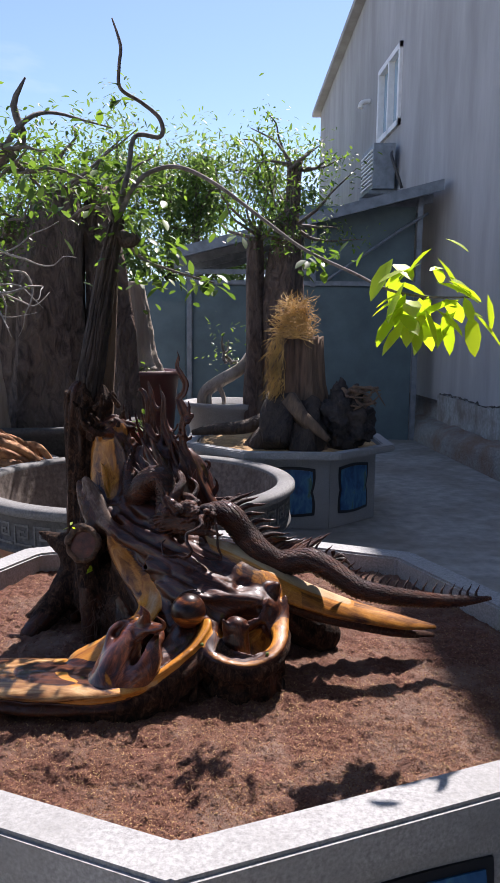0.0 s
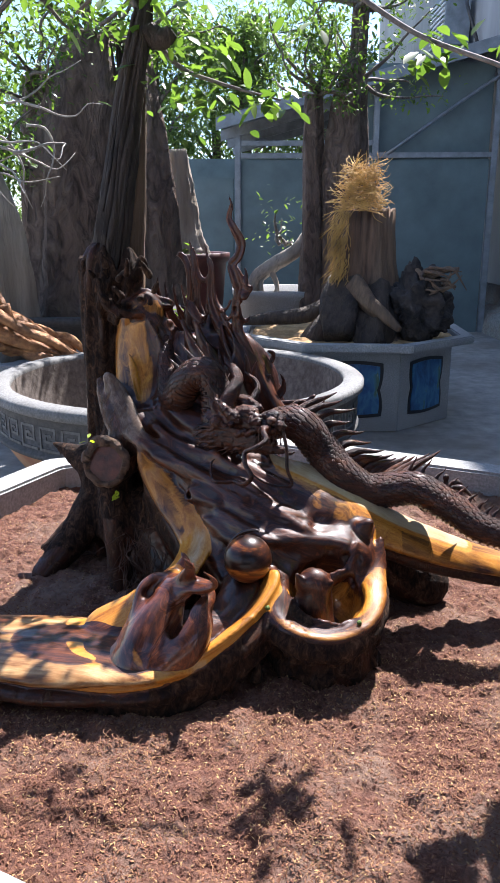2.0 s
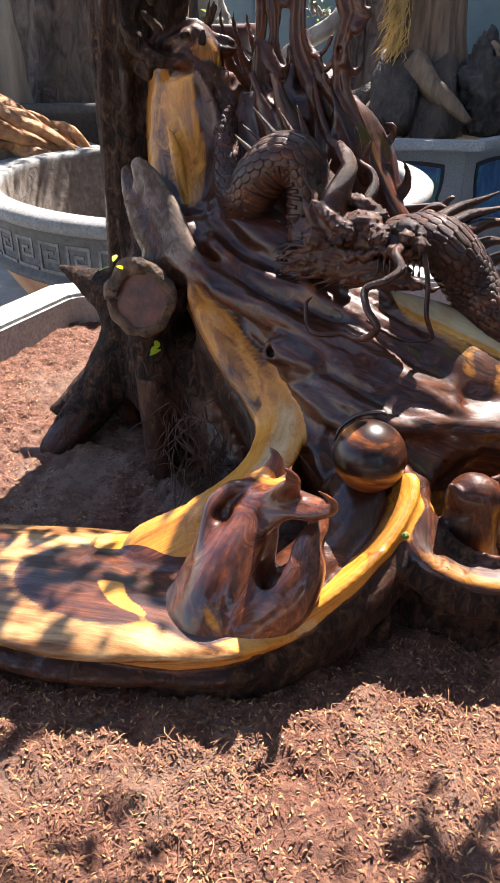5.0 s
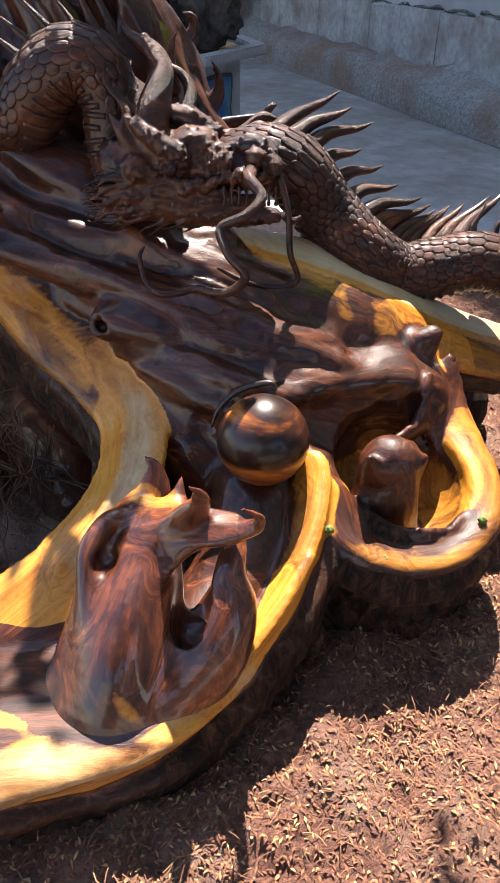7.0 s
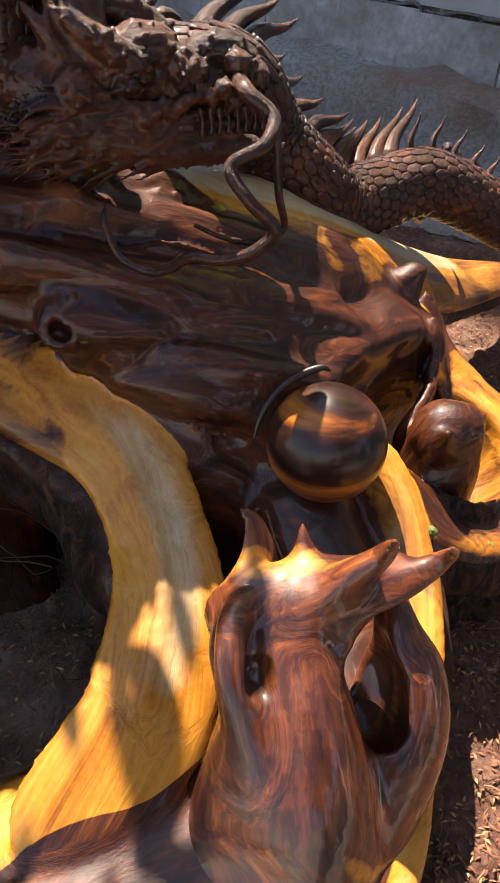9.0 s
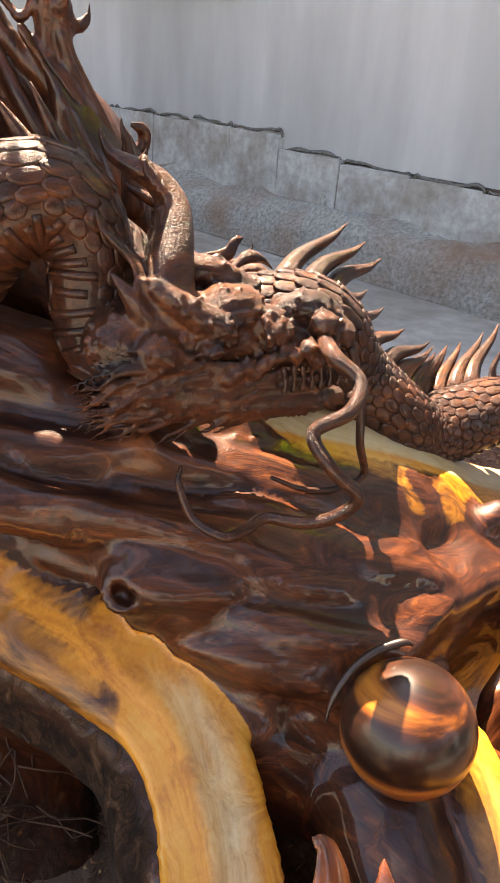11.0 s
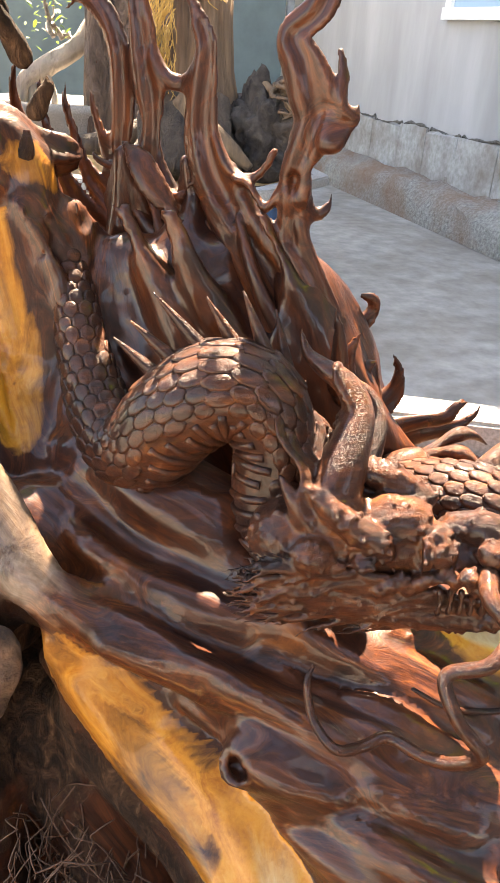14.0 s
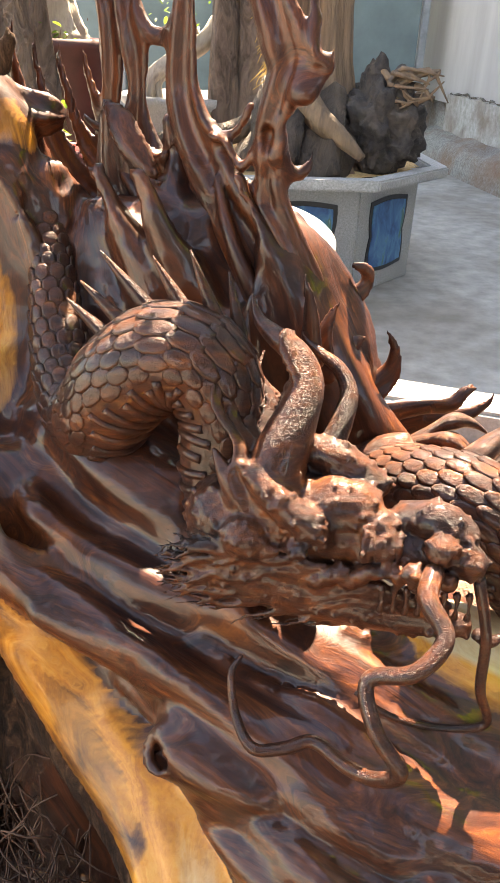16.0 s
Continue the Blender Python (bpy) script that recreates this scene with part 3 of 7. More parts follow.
octagonal_planter((0.30, 6.05, 0), 0.87, 0.05, 0.09, -67.5, 0.58, range(8), "octagonal concrete planter with blue panels holding a stump", 0.145)


def disc_soil(name, at, R, z, mat, label, wave=0.02, n=40):
    bm = bmesh.new()
    bmesh.ops.create_grid(bm, x_segments=n, y_segments=n, size=R)
    for v in list(bm.verts):
        if math.hypot(v.co.x, v.co.y) > R:
            bm.verts.remove(v)
    for v in bm.verts:
        v.co += Vector((at[0], at[1], z + wave * noise.noise(Vector((v.co.x * 6, v.co.y * 6, at[0])))))
    return tagged(part(name, bm, mat), label, "soil", kind="stuff")


HUSK = speckled("dry_husk", (0.34, 0.20, 0.08), (0.60, 0.40, 0.18), 60, 0.9, (0.14, 0.07, 0.03), 8, 0.6, 0.9, 0.01)
DARK_SOIL = speckled("dark_soil", (0.05, 0.035, 0.025), (0.13, 0.09, 0.06), 50, 0.95, (0.2, 0.14, 0.08), 7, 0.4, 0.9, 0.012)
disc_soil("husk_mulch", (0.30, 6.05), 0.72, 0.562, HUSK, "dry yellow husk mulch in the stump's planter")


LINING = speckled("stained_lining", (0.09, 0.07, 0.058), (0.22, 0.185, 0.16), 30, 0.9, (0.06, 0.045, 0.035), 5, 0.6, 0.7, 0.008)


def round_planter():
    t = thing("round_planter", "large round grey planter with a carved meander band", "planter", (-0.68, 4.46, 0))
    R, n = 0.95, 96
    prof = [(R - 0.106, 0.52), (R - 0.105, 0.535), (R - 0.095, 0.546), (R - 0.012, 0.546), (R, 0.535), (R, 0.505), (R - 0.012, 0.495)]
    body = [(R - 0.012, 0.496), (R - 0.02, 0.488), (R - 0.03, 0.48), (R - 0.035, 0.33), (R - 0.02, 0.325), (R - 0.02, 0.305), (R - 0.04, 0.30)]
    low = [(R - 0.04, 0.301), (R - 0.10, 0.20), (R - 0.18, 0.08), (R - 0.2, 0.0)]
    inner = [(R - 0.106, 0.522), (R - 0.112, 0.48), (R - 0.13, 0.352), (R - 0.16, 0.2), (R - 0.22, 0.06), (0.02, 0.04)]
    for name, pr, mat, lab in (("rim", prof, WORN_SHADED_RIM, "worn rim, its grey darkened for partial shade"), ("band", body, CONCRETE_DARK, "dark band"), ("foot", low, OCHRE, "ochre foot"), ("lining", inner, LINING, "brown stained lining")):
        v = [(r * math.cos(a), r * math.sin(a), z) for r, z in pr for a in (2 * math.pi * k / n for k in range(n))]
        f = [(i * n + k, i * n + (k + 1) % n, (i + 1) * n + (k + 1) % n, (i + 1) * n + k) for i in range(len(pr) - 1) for k in range(n)]
        raw(name, v, f, mat, t, lab)
    # meander: raised square spirals round the band
    vs, fs = [], []
    r0, r1 = R - 0.036, R - 0.028
    for k in range(44):
        a0 = 2 * math.pi * k / 44
        w = 2 * math.pi / 44
        for u0, u1, z0, z1 in ((0.05, 0.95, 0.345, 0.357), (0.05, 0.13, 0.357, 0.455), (0.05, 0.80, 0.443, 0.455), (0.72, 0.80, 0.385, 0.443), (0.30, 0.72, 0.385, 0.397), (0.30, 0.38, 0.397, 0.425), (0.30, 0.6, 0.413, 0.425)):
            b = len(vs)
            for a in (a0 + u0 * w, a0 + u1 * w):
                for r in (r0, r1):
                    for z in (z0, z1):
                        vs.append((r * math.cos(a), r * math.sin(a), z))
            fs += [tuple([b + i for i in q]) for q in ((2, 3, 7, 6), (0, 2, 6, 4), (1, 5, 7, 3), (0, 1, 3, 2), (4, 6, 7, 5))]
    fs = [tuple(q) for q in fs]
    raw("meander", vs, fs, MEANDER, t, "raised grey meander", smooth=False)


round_planter()
disc_soil("planter_soil", (-0.68, 4.46), 0.80, 0.16, DARK_SOIL, "dark soil deep in the round planter")


def bowl(name, at, R, z0, z1, mat, label):
    t = thing(name, label, "planter", at)
    n = 48
    prof = [(R * 0.7, z0), (R * 0.93, z1 - 0.08), (R, z1 - 0.05), (R, z1), (R - 0.05, z1), (R - 0.07, z1 - 0.06), (R * 0.6, z1 - 0.08), (0.01, z1 - 0.07)]
    v = [(r * math.cos(a), r * math.sin(a), z) for r, z in prof for a in (2 * math.pi * k / n for k in range(n))]
    f = [(i * n + k, i * n + (k + 1) % n, (i + 1) * n + (k + 1) % n, (i + 1) * n + k) for i in range(len(prof) - 1) for k in range(n)]
    raw("bowl", v, f, mat, t)
    return t


bowl("round_bowl", (-0.22, 7.6, 0), 0.45, 0.0, 0.74, CONCRETE, "round pale concrete bowl holding a rooted bonsai")
bowl("stump_pot", (-1.04, 7.0, 0), 0.40, 0.0, 1.07, SHADED_RED, "red clay pot under a pale stump, darkened for shade")
bowl("dark_planter", (-1.75, 6.3, 0), 0.80, 0.0, 0.70, CONCRETE_DARK, "wide dark planter under a thick old trunk")
bowl("low_planter", (-1.80, 5.27, 0), 0.45, 0.0, 0.50, CONCRETE, "low pale planter with driftwood in it")
bowl("red_pot", (-1.02, 5.85, 0), 0.30, 0.0, 0.60, RED_GLAZE, "wide red clay pot with small green plants")


def pot_plant(at, count, spread, size, seed):
    """Low leafy seedlings with their stalks."""
    t = thing("seedlings", "low leafy green seedlings growing in a red pot", "plant", at)
    rng = np.random.default_rng(seed)
    tips = rng.normal(size=(count, 3)) * (spread, spread, spread * 0.45) + (0, 0, spread * 0.9)
    tubes("stalk", [[(0.4 * x, 0.4 * y, -0.03, 0.004), (0.7 * x, 0.7 * y, 0.5 * z, 0.003), (x, y, z, 0.0015)] for x, y, z in tips[::4]], TWIG, t, around=5, per=3)
    leaves("foliage", tips, size, LEAF, t, seed, droop=0.1, aspect=0.55)


pot_plant((-1.02, 5.80, 0.55), 130, 0.12, 0.07, 71)
pot_plant((-0.98, 6.78, 1.00), 60, 0.08, 0.06, 72)



def tree_stump():
    s = thing("tree_stump", "sawn dead stump with roots and a charred flank", "stump", (0.40, 5.85, 0.54))
    n = 64
    rng = np.random.default_rng(5)
    flute = 1 + 0.05 * np.sin(np.arange(n) * 2.0) + 0.045 * rng.normal(size=n)
    v, f = [], []
    for z, r in ((-0.04, 0.42), (0.05, 0.36), (0.16, 0.29), (0.32, 0.215), (0.5, 0.175), (0.7, 0.158), (0.84, 0.154)):
        for k in range(n):
            a = 2 * math.pi * k / n
            root = 1 + (0.22 * math.sin(4 * a + 0.6) if z < 0.2 else 0.05 * math.sin(4 * a + 0.6))
            rr = r * root * flute[k]
            v.append((rr * math.cos(a), 0.8 * rr * math.sin(a), z + (0.012 * rng.normal() if z > 0.8 else 0)))
    for i in range(6):
        f += [(i * n + k, i * n + (k + 1) % n, (i + 1) * n + (k + 1) % n, (i + 1) * n + k) for k in range(n)]
    v.append((0, 0, 0.81))
    f += [(6 * n + k, 6 * n + (k + 1) % n, 7 * n) for k in range(n)]
    raw("trunk", v, f, STUMPWOOD, s, "fluted grey-brown trunk")
    tubes("root", [[(-0.10, -0.20, 0.38, 0.07), (-0.02, -0.34, 0.27, 0.055), (0.08, -0.44, 0.19, 0.04), (0.16, -0.50, 0.12, 0.022)]], LITWOOD, s, "broken brown root", around=14, rough=0.12, ridges=3)
    tubes("root", [[(-0.16, -0.05, 0.34, 0.12), (-0.20, -0.22, 0.20, 0.13), (-0.22, -0.34, 0.04, 0.10)], [(0.05, -0.1, 0.30, 0.14), (0.02, -0.28, 0.12, 0.14), (0.02, -0.38, -0.02, 0.10)]], DEADWOOD, s, "dark spreading root flares", around=16, rough=0.12, ridges=4)
    tubes("root", [[(-0.18, -0.1, 0.2, 0.10), (-0.30, -0.18, 0.08, 0.08), (-0.38, -0.22, 0.0, 0.05)]], DEADWOOD, s, around=10, rough=0.06)
    tubes("root", [[(-0.2, 0.0, 0.25, 0.07), (-0.42, -0.05, 0.16, 0.055), (-0.7, -0.02, 0.13, 0.04), (-0.85, 0.02, 0.10, 0.02)]], DEADWOOD, s, around=10, rough=0.06)
    bm = bmesh.new()
    bmesh.ops.create_icosphere(bm, subdivisions=5, radius=1.0)
    for q in bm.verts:
        d = 1 + 0.35 * noise.noise(q.co * 2.2) + 0.22 * noise.noise(q.co * 6) + 0.1 * noise.noise(q.co * 14)
        q.co = Vector((0.30 + q.co.x * 0.21 * d, -0.14 + q.co.y * 0.18 * d, 0.20 + q.co.z * 0.27 * d))
    part("charred_flank", bm, CHAR, s, "black charred broken wood")
    flakes = [[(0.36 + rng.uniform(-0.1, 0.12), -0.2, 0.42 + rng.uniform(-0.08, 0.06), 0.02), (0.40 + rng.uniform(-0.1, 0.2), -0.28, 0.43 + rng.uniform(-0.1, 0.06), 0.012), (0.46 + rng.uniform(-0.1, 0.16), -0.3, 0.41 + rng.uniform(-0.1, 0.06), 0.003)] for _ in range(16)]
    tubes("splinter", flakes, STUMPWOOD, s, "raw brown splinters", around=5, per=3)
    # straw heap on the cut face, some hanging down the side
    h = tagged(new("straw_heap"), "heap of golden straw lying on the stump", "straw", kind="stuff")
    lists = []
    for k in range(900):
        a, u = rng.uniform(0, 6.28), rng.uniform(0, 1)
        r = 0.13 * (1 - 0.55 * u)
        if k % 4 == 0:
            x, z = 0.40 - 0.15 - rng.uniform(0, 0.10), 1.40 - rng.uniform(0.0, 0.42)
            p = np.array([x, 5.72 - rng.uniform(0, 0.06), z])
            d = np.array([-0.4 + rng.normal() * 0.3, rng.normal() * 0.15, -0.9])
        else:
            p = np.array([0.33 + r * math.cos(a), 5.80 + r * math.sin(a), 1.37 + 0.28 * u])
            d = rng.normal(size=3) * (1, 1, 0.7)
        d = d / np.linalg.norm(d) * rng.uniform(0.07, 0.15)
        m = p + d * 0.5 + rng.normal(size=3) * 0.012
        lists.append([(*p, 0.002), (*m, 0.002), (*(p + d), 0.0012)])
    v, f = joined([tube_arrays(l, around=4, per=2) for l in lists])
    me = raw("straw", v, f, STRAW, h)


tree_stump()


def branch_set(rng, start, reach, count, up=0.3, r0=0.02, wig=0.08):
    """Crooked branches from near one point; returns tube rows and the tips."""
    lists, tips = [], []
    for _ in range(count):
        p = np.array(start, float) + rng.normal(size=3) * 0.03
        d = rng.normal(size=3)
        d[2] = abs(d[2]) * 0.4 + up * rng.uniform(-0.3, 1)
        d /= np.linalg.norm(d)
        rows, L = [], reach * rng.uniform(0.5, 1.1)
        for i in range(6):
            rows.append((*p, r0 * (1 - i / 6.2)))
            if i >= 2:
                tips.append(p.copy())
            d = d + rng.normal(size=3) * wig * 4
            d[2] += 0.02
            d /= np.linalg.norm(d)
            p = p + d * L / 5
        lists.append(rows)
    return lists, tips


def old_bonsai(name, label, at, trunk_rows, mat, branches, leaf_count, leaf_size, seed, around=18, leaf_mat=None, spread=0.12, ridges=5):
    t = thing(name, label, "bonsai", at)
    rng = np.random.default_rng(seed)
    each_tube("trunk", trunk_rows, mat, t, around=around, rough=0.11, ridges=ridges)
    lists, tips = [], []
    for start, reach, count, up in branches:
        a, b = branch_set(rng, start, reach, count, up)
        lists += a
        tips += b
    if lists:
        each_tube("branch", lists, TWIG, t, around=5, per=3)
        pick = np.array(tips)[rng.integers(0, len(tips), leaf_count)] + rng.normal(size=(leaf_count, 3)) * spread
        leaves("foliage", pick, leaf_size, leaf_mat or LEAF, t, seed)
    return t


old_bonsai("old_bonsai", "pair of dark dead trunks with sparse green shoots", (0, 7.3, 0.5),
           [[(0.06, 0, 0, 0.14), (0.05, 0, 0.8, 0.10), (0.02, 0, 1.4, 0.08), (0.02, 0, 1.80, 0.07)],
            [(0.29, 0.05, 0, 0.24), (0.29, 0.05, 0.7, 0.19), (0.30, 0.05, 1.4, 0.165), (0.33, 0.05, 1.85, 0.12), (0.37, 0.05, 2.05, 0.07), (0.39, 0.05, 2.50, 0.060)]],
           OLDTRUNK, [((0.37, 0.05, 2.45), 0.75, 9, 0.5), ((0.05, 0, 1.8), 0.85, 10, 0.3), ((0.40, 0.05, 1.9), 0.8, 8, 0.3)], 2200, 0.046, 21, spread=0.075)
old_bonsai("rooted_bonsai", "small bonsai with arched bare roots", (-0.2, 7.5, 0.66),
           [[(-0.28, -0.1, 0.0, 0.05), (-0.25, -0.1, 0.18, 0.06), (-0.1, -0.1, 0.3, 0.06), (0.1, -0.08, 0.42, 0.055), (0.22, 0, 0.6, 0.04)],
            [(-0.18, -0.12, 0.0, 0.02), (-0.2, -0.12, 0.15, 0.025), (-0.14, -0.1, 0.25, 0.03)],
            [(-0.08, -0.14, 0.0, 0.018), (-0.06, -0.14, 0.12, 0.02), (-0.12, -0.1, 0.26, 0.03)]],
           PALEWOOD, [((0.0, 0, 0.5), 0.3, 4, 0.8)], 80, 0.05, 22, around=10)
old_bonsai("thick_bonsai", "thick dark old trunk with leafy shoots", (-1.72, 6.3, 0.6),
           [[(0.05, 0, 0, 0.40), (0.03, 0, 0.5, 0.33), (0.05, 0, 1.1, 0.30), (0.12, 0, 1.6, 0.24), (0.20, 0, 1.95, 0.13)],
            [(-0.2, 0.1, 0.4, 0.2), (-0.22, 0.1, 1.2, 0.17), (-0.2, 0.1, 1.7, 0.12)],
            [(0.52, 0.25, 0.0, 0.22), (0.50, 0.25, 0.8, 0.18), (0.46, 0.25, 1.5, 0.15), (0.42, 0.25, 2.0, 0.10)]],
           OLDTRUNK, [((0.2, 0, 1.9), 0.9, 9, 0.5), ((-0.2, 0.1, 1.6), 0.9, 8, 0.3), ((0.42, 0.25, 1.9), 0.8, 7, 0.5)], 2400, 0.048, 23, around=26, spread=0.08)
old_bonsai("pale_stump", "silvery fluted stump with a knobbly base", (-1.04, 7.0, 1.04),
           [[(0, 0, 0.0, 0.22), (0, 0, 0.08, 0.20), (0, 0, 0.22, 0.155), (-0.01, 0, 0.42, 0.135), (-0.03, 0, 0.64, 0.125), (-0.04, 0, 0.82, 0.11)],
            [(-0.12, -0.1, 0.0, 0.06), (-0.1, -0.1, 0.1, 0.05)], [(0.12, -0.1, 0.0, 0.06), (0.1, -0.1, 0.1, 0.05)], [(0, -0.16, 0, 0.06), (0, -0.12, 0.1, 0.05)]],
           PALEWOOD, [], 0, 0.05, 25, ridges=9, around=36)
old_bonsai("knotted_bonsai", "pale knotted trunk behind the driftwood", (-2.05, 5.6, 0.4),
           [[(0.02, 0, 0, 0.22), (0, 0, 0.5, 0.2), (-0.02, 0, 0.9, 0.16), (-0.1, 0, 1.3, 0.1)]],
           PALEWOOD, [((-0.1, 0, 1.25), 0.8, 8, 0.3)], 1100, 0.046, 26, spread=0.07)


def driftwood():
    d = thing("driftwood", "splintered orange root wood lying in a planter", "driftwood", (-1.62, 5.12, 0.44))
    rng = np.random.default_rng(8)
    lists = []
    for k in range(20):
        w = rng.uniform(-0.15, 0.10)
        lists.append([(-0.28 + rng.uniform(-0.08, 0.08), w + rng.uniform(-0.05, 0.05), 0.34 + rng.uniform(-0.2, 0.12), rng.uniform(0.03, 0.055)), (-0.12 + rng.uniform(-0.08, 0.08), w + rng.uniform(-0.08, 0.05), 0.25 + rng.uniform(-0.14, 0.1), rng.uniform(0.025, 0.045)),
                      (0.06 + rng.uniform(-0.08, 0.08), w + rng.uniform(-0.1, 0.06), 0.13 + rng.uniform(-0.06, 0.06), 0.026), (0.20 + rng.uniform(-0.1, 0.1), w + rng.uniform(-0.12, 0.08), 0.05 + rng.uniform(-0.03, 0.04), 0.006)])
    each_tube("root", lists, REDWOOD, d, around=9, rough=0.2, ridges=3)


driftwood()


def twisted_tree():
    """Leafy tree with bleached crooked twigs that reaches in beside the planters."""
    t = thing("twisted_tree", "leafy bonsai with bleached crooked twigs", "bonsai", (-1.62, 4.3, 0.5))
    rng = np.random.default_rng(31)
    main = [[(-0.3, 0.1, 0, 0.12), (-0.3, 0.1, 0.8, 0.09), (-0.2, 0.1, 1.4, 0.06), (0.1, 0.1, 1.75, 0.035), (0.32, 0.15, 1.95, 0.025), (0.28, 0.15, 2.15, 0.02), (0.35, 0.15, 2.3, 0.006)]]
    a, tips = branch_set(rng, (0.2, 0.1, 1.85), 0.75, 9, 0.4)
    b, tips2 = branch_set(rng, (-0.1, 0.1, 1.5), 0.7, 9, 0.0)
    tubes("trunk", main + a + b, TWIG, t, around=7, per=3)
    pts = np.array(tips + tips2)
    pick = pts[rng.integers(0, len(pts), 1300)] + rng.normal(size=(1300, 3)) * 0.065
    leaves("foliage", pick, 0.046, LEAF, t, 31)
    twigs = []
    for k in range(14):
        p = np.array([0.04 + rng.uniform(-0.2, 0.2), 0.05 + rng.uniform(-0.1, 0.1), 1.22 + rng.uniform(-0.15, 0.15)])
        d = np.array([0.9, rng.normal() * 0.3, -0.1 - rng.uniform(0, 0.5)])
        rows = []
        for i in range(7):
            rows.append((*p, 0.008 * (1 - i / 7.5)))
            d = d + rng.normal(size=3) * 0.42
            d /= np.linalg.norm(d)
            p = p + d * 0.085
        twigs.append(rows)
    each_tube("bleached_twig", twigs, PALE_TWIG, t, around=5, per=3)


twisted_tree()


def value_noise(q):
    """Smooth noise from 0 to 1 at rows of three numbers."""
    i = np.floor(q)
    f = q - i
    f = f * f * (3 - 2 * f)
    i = i.astype(np.int64)
    out = np.zeros(len(q), np.float32)
    for dx in (0, 1):
        for dy in (0, 1):
            for dz in (0, 1):
                h = (i[:, 0] + dx) * 374761393 + (i[:, 1] + dy) * 668265263 + (i[:, 2] + dz) * 2147483647
                h = (h ^ (h >> 13)) * 1274126177
                v = ((h ^ (h >> 16)) & 0xFFFF) / 65535.0
                w = (f[:, 0] if dx else 1 - f[:, 0]) * (f[:, 1] if dy else 1 - f[:, 1]) * (f[:, 2] if dz else 1 - f[:, 2])
                out += (v * w).astype(np.float32)
    return out


HUB = np.array([-0.25, 2.1, 0.7], np.float32)


# ---- clay: a solid built of blended strands, meshed once ----
class Clay:
    """A signed-distance grid. Strands are added, carved or stained; mesh() gives the skin and its wood layer."""

    def __init__(self, lo, hi, step):
        self.lo, self.step = np.array(lo, float), step
        self.n = np.ceil((np.array(hi) - lo) / step).astype(int) + 1
        self.d = np.full(self.n, 1.0, np.float32)
        self.c = np.zeros((*self.n, 3), np.float32)
        self.g = np.zeros((*self.n, 3), np.float32)
        self.first = None

    def _block(self, a, b):
        i = np.clip(np.floor((a - self.lo) / self.step).astype(int), 0, self.n - 1)
        j = np.clip(np.ceil((b - self.lo) / self.step).astype(int) + 1, 1, self.n)
        if np.any(j - i < 1):
            return None
        sl = tuple(slice(p, q) for p, q in zip(i, j))
        ax = [self.lo[k] + self.step * np.arange(i[k], j[k]) for k in range(3)]
        return sl, np.stack(np.meshgrid(*ax, indexing="ij"), -1).astype(np.float32)

    def strand(self, rows, tint=(0, 0, 0), blend=0.012, flat=None, thin=0.4, carve=False, stain=False, per=6, soft=0.006, flute=None):
        """rows of x, y, z, radius. flat: the direction in which the strand is thinned to the given part. flute: number, depth and
        turns per metre of grooves along it."""
        p = spline(rows, per) if len(rows) > 1 else np.array([rows[0], rows[0]], float) + [[0, 0, 0, 0], [0, 0, 1e-5, 0]]
        far = p[:, 3].max() + 2 * blend + 3 * self.step
        got = self._block(p[:, :3].min(0) - far, p[:, :3].max(0) + far)
        if got is None:
            return self
        sl, X = got
        best = np.full(X.shape[:3], 9.0, np.float32)
        co = np.zeros(X.shape, np.float32)
        tan, side, up = frames_along(p[:, :3]) if len(rows) > 1 else (np.zeros((2, 3)), np.array([[1, 0, 0]] * 2), np.array([[0, 1, 0]] * 2))
        arc = np.r_[0, np.cumsum(np.linalg.norm(np.diff(p[:, :3], axis=0), axis=1))]
        chord = (p[-1, :3] - p[0, :3]).astype(np.float32)
        chord /= np.linalg.norm(chord) + 1e-9
        x0, shape = X[0, 0, 0], np.array(X.shape[:3])
        n = None if flat is None else np.array(flat, float) / np.linalg.norm(flat)
        for i, (a, b) in enumerate(zip(p[:-1], p[1:])):
            w = max(a[3], b[3]) + 2 * blend + 3 * self.step
            i0 = np.clip(np.floor((np.minimum(a, b)[:3] - w - x0) / self.step).astype(int), 0, shape)
            i1 = np.clip(np.ceil((np.maximum(a, b)[:3] + w - x0) / self.step).astype(int) + 1, 0, shape)
            sub = tuple(slice(q, r) for q, r in zip(i0, i1))
            Y = X[sub]
            if not Y.size:
                continue
            ab = (b[:3] - a[:3]).astype(np.float32)
            ll = float(ab @ ab) + 1e-12
            rel = Y - a[:3].astype(np.float32)
            h = np.clip(rel @ ab / ll, 0, 1)
            rel = rel - h[..., None] * ab
            r = a[3] + h * (b[3] - a[3])
            ss, uu = rel @ side[i].astype(np.float32), rel @ up[i].astype(np.float32)
            u = arc[i] + h * (arc[i + 1] - arc[i])
            if flute:
                r = r * (1 + flute[1] * np.cos(flute[0] * np.arctan2(uu, ss) + flute[2] * u))
            if n is None:
                d = np.sqrt((rel**2).sum(-1)) - r
            else:
                m = n - ab * (ab @ n) / ll
                m = (m / (np.linalg.norm(m) + 1e-9)).astype(np.float32)
                q = rel @ m
                d = (np.sqrt((rel**2).sum(-1) + q * q * (1 / thin**2 - 1)) - r) * (0.5 + 0.5 * thin)
            near = d < best[sub]
            best[sub] = np.where(near, d, best[sub])
            along = (Y - HUB) @ chord
            co[sub] = np.where(near[..., None], np.stack([along, ss, uu], -1), co[sub])
        old, col = self.d[sl], self.c[sl]
        tint = np.array(tint, np.float32)
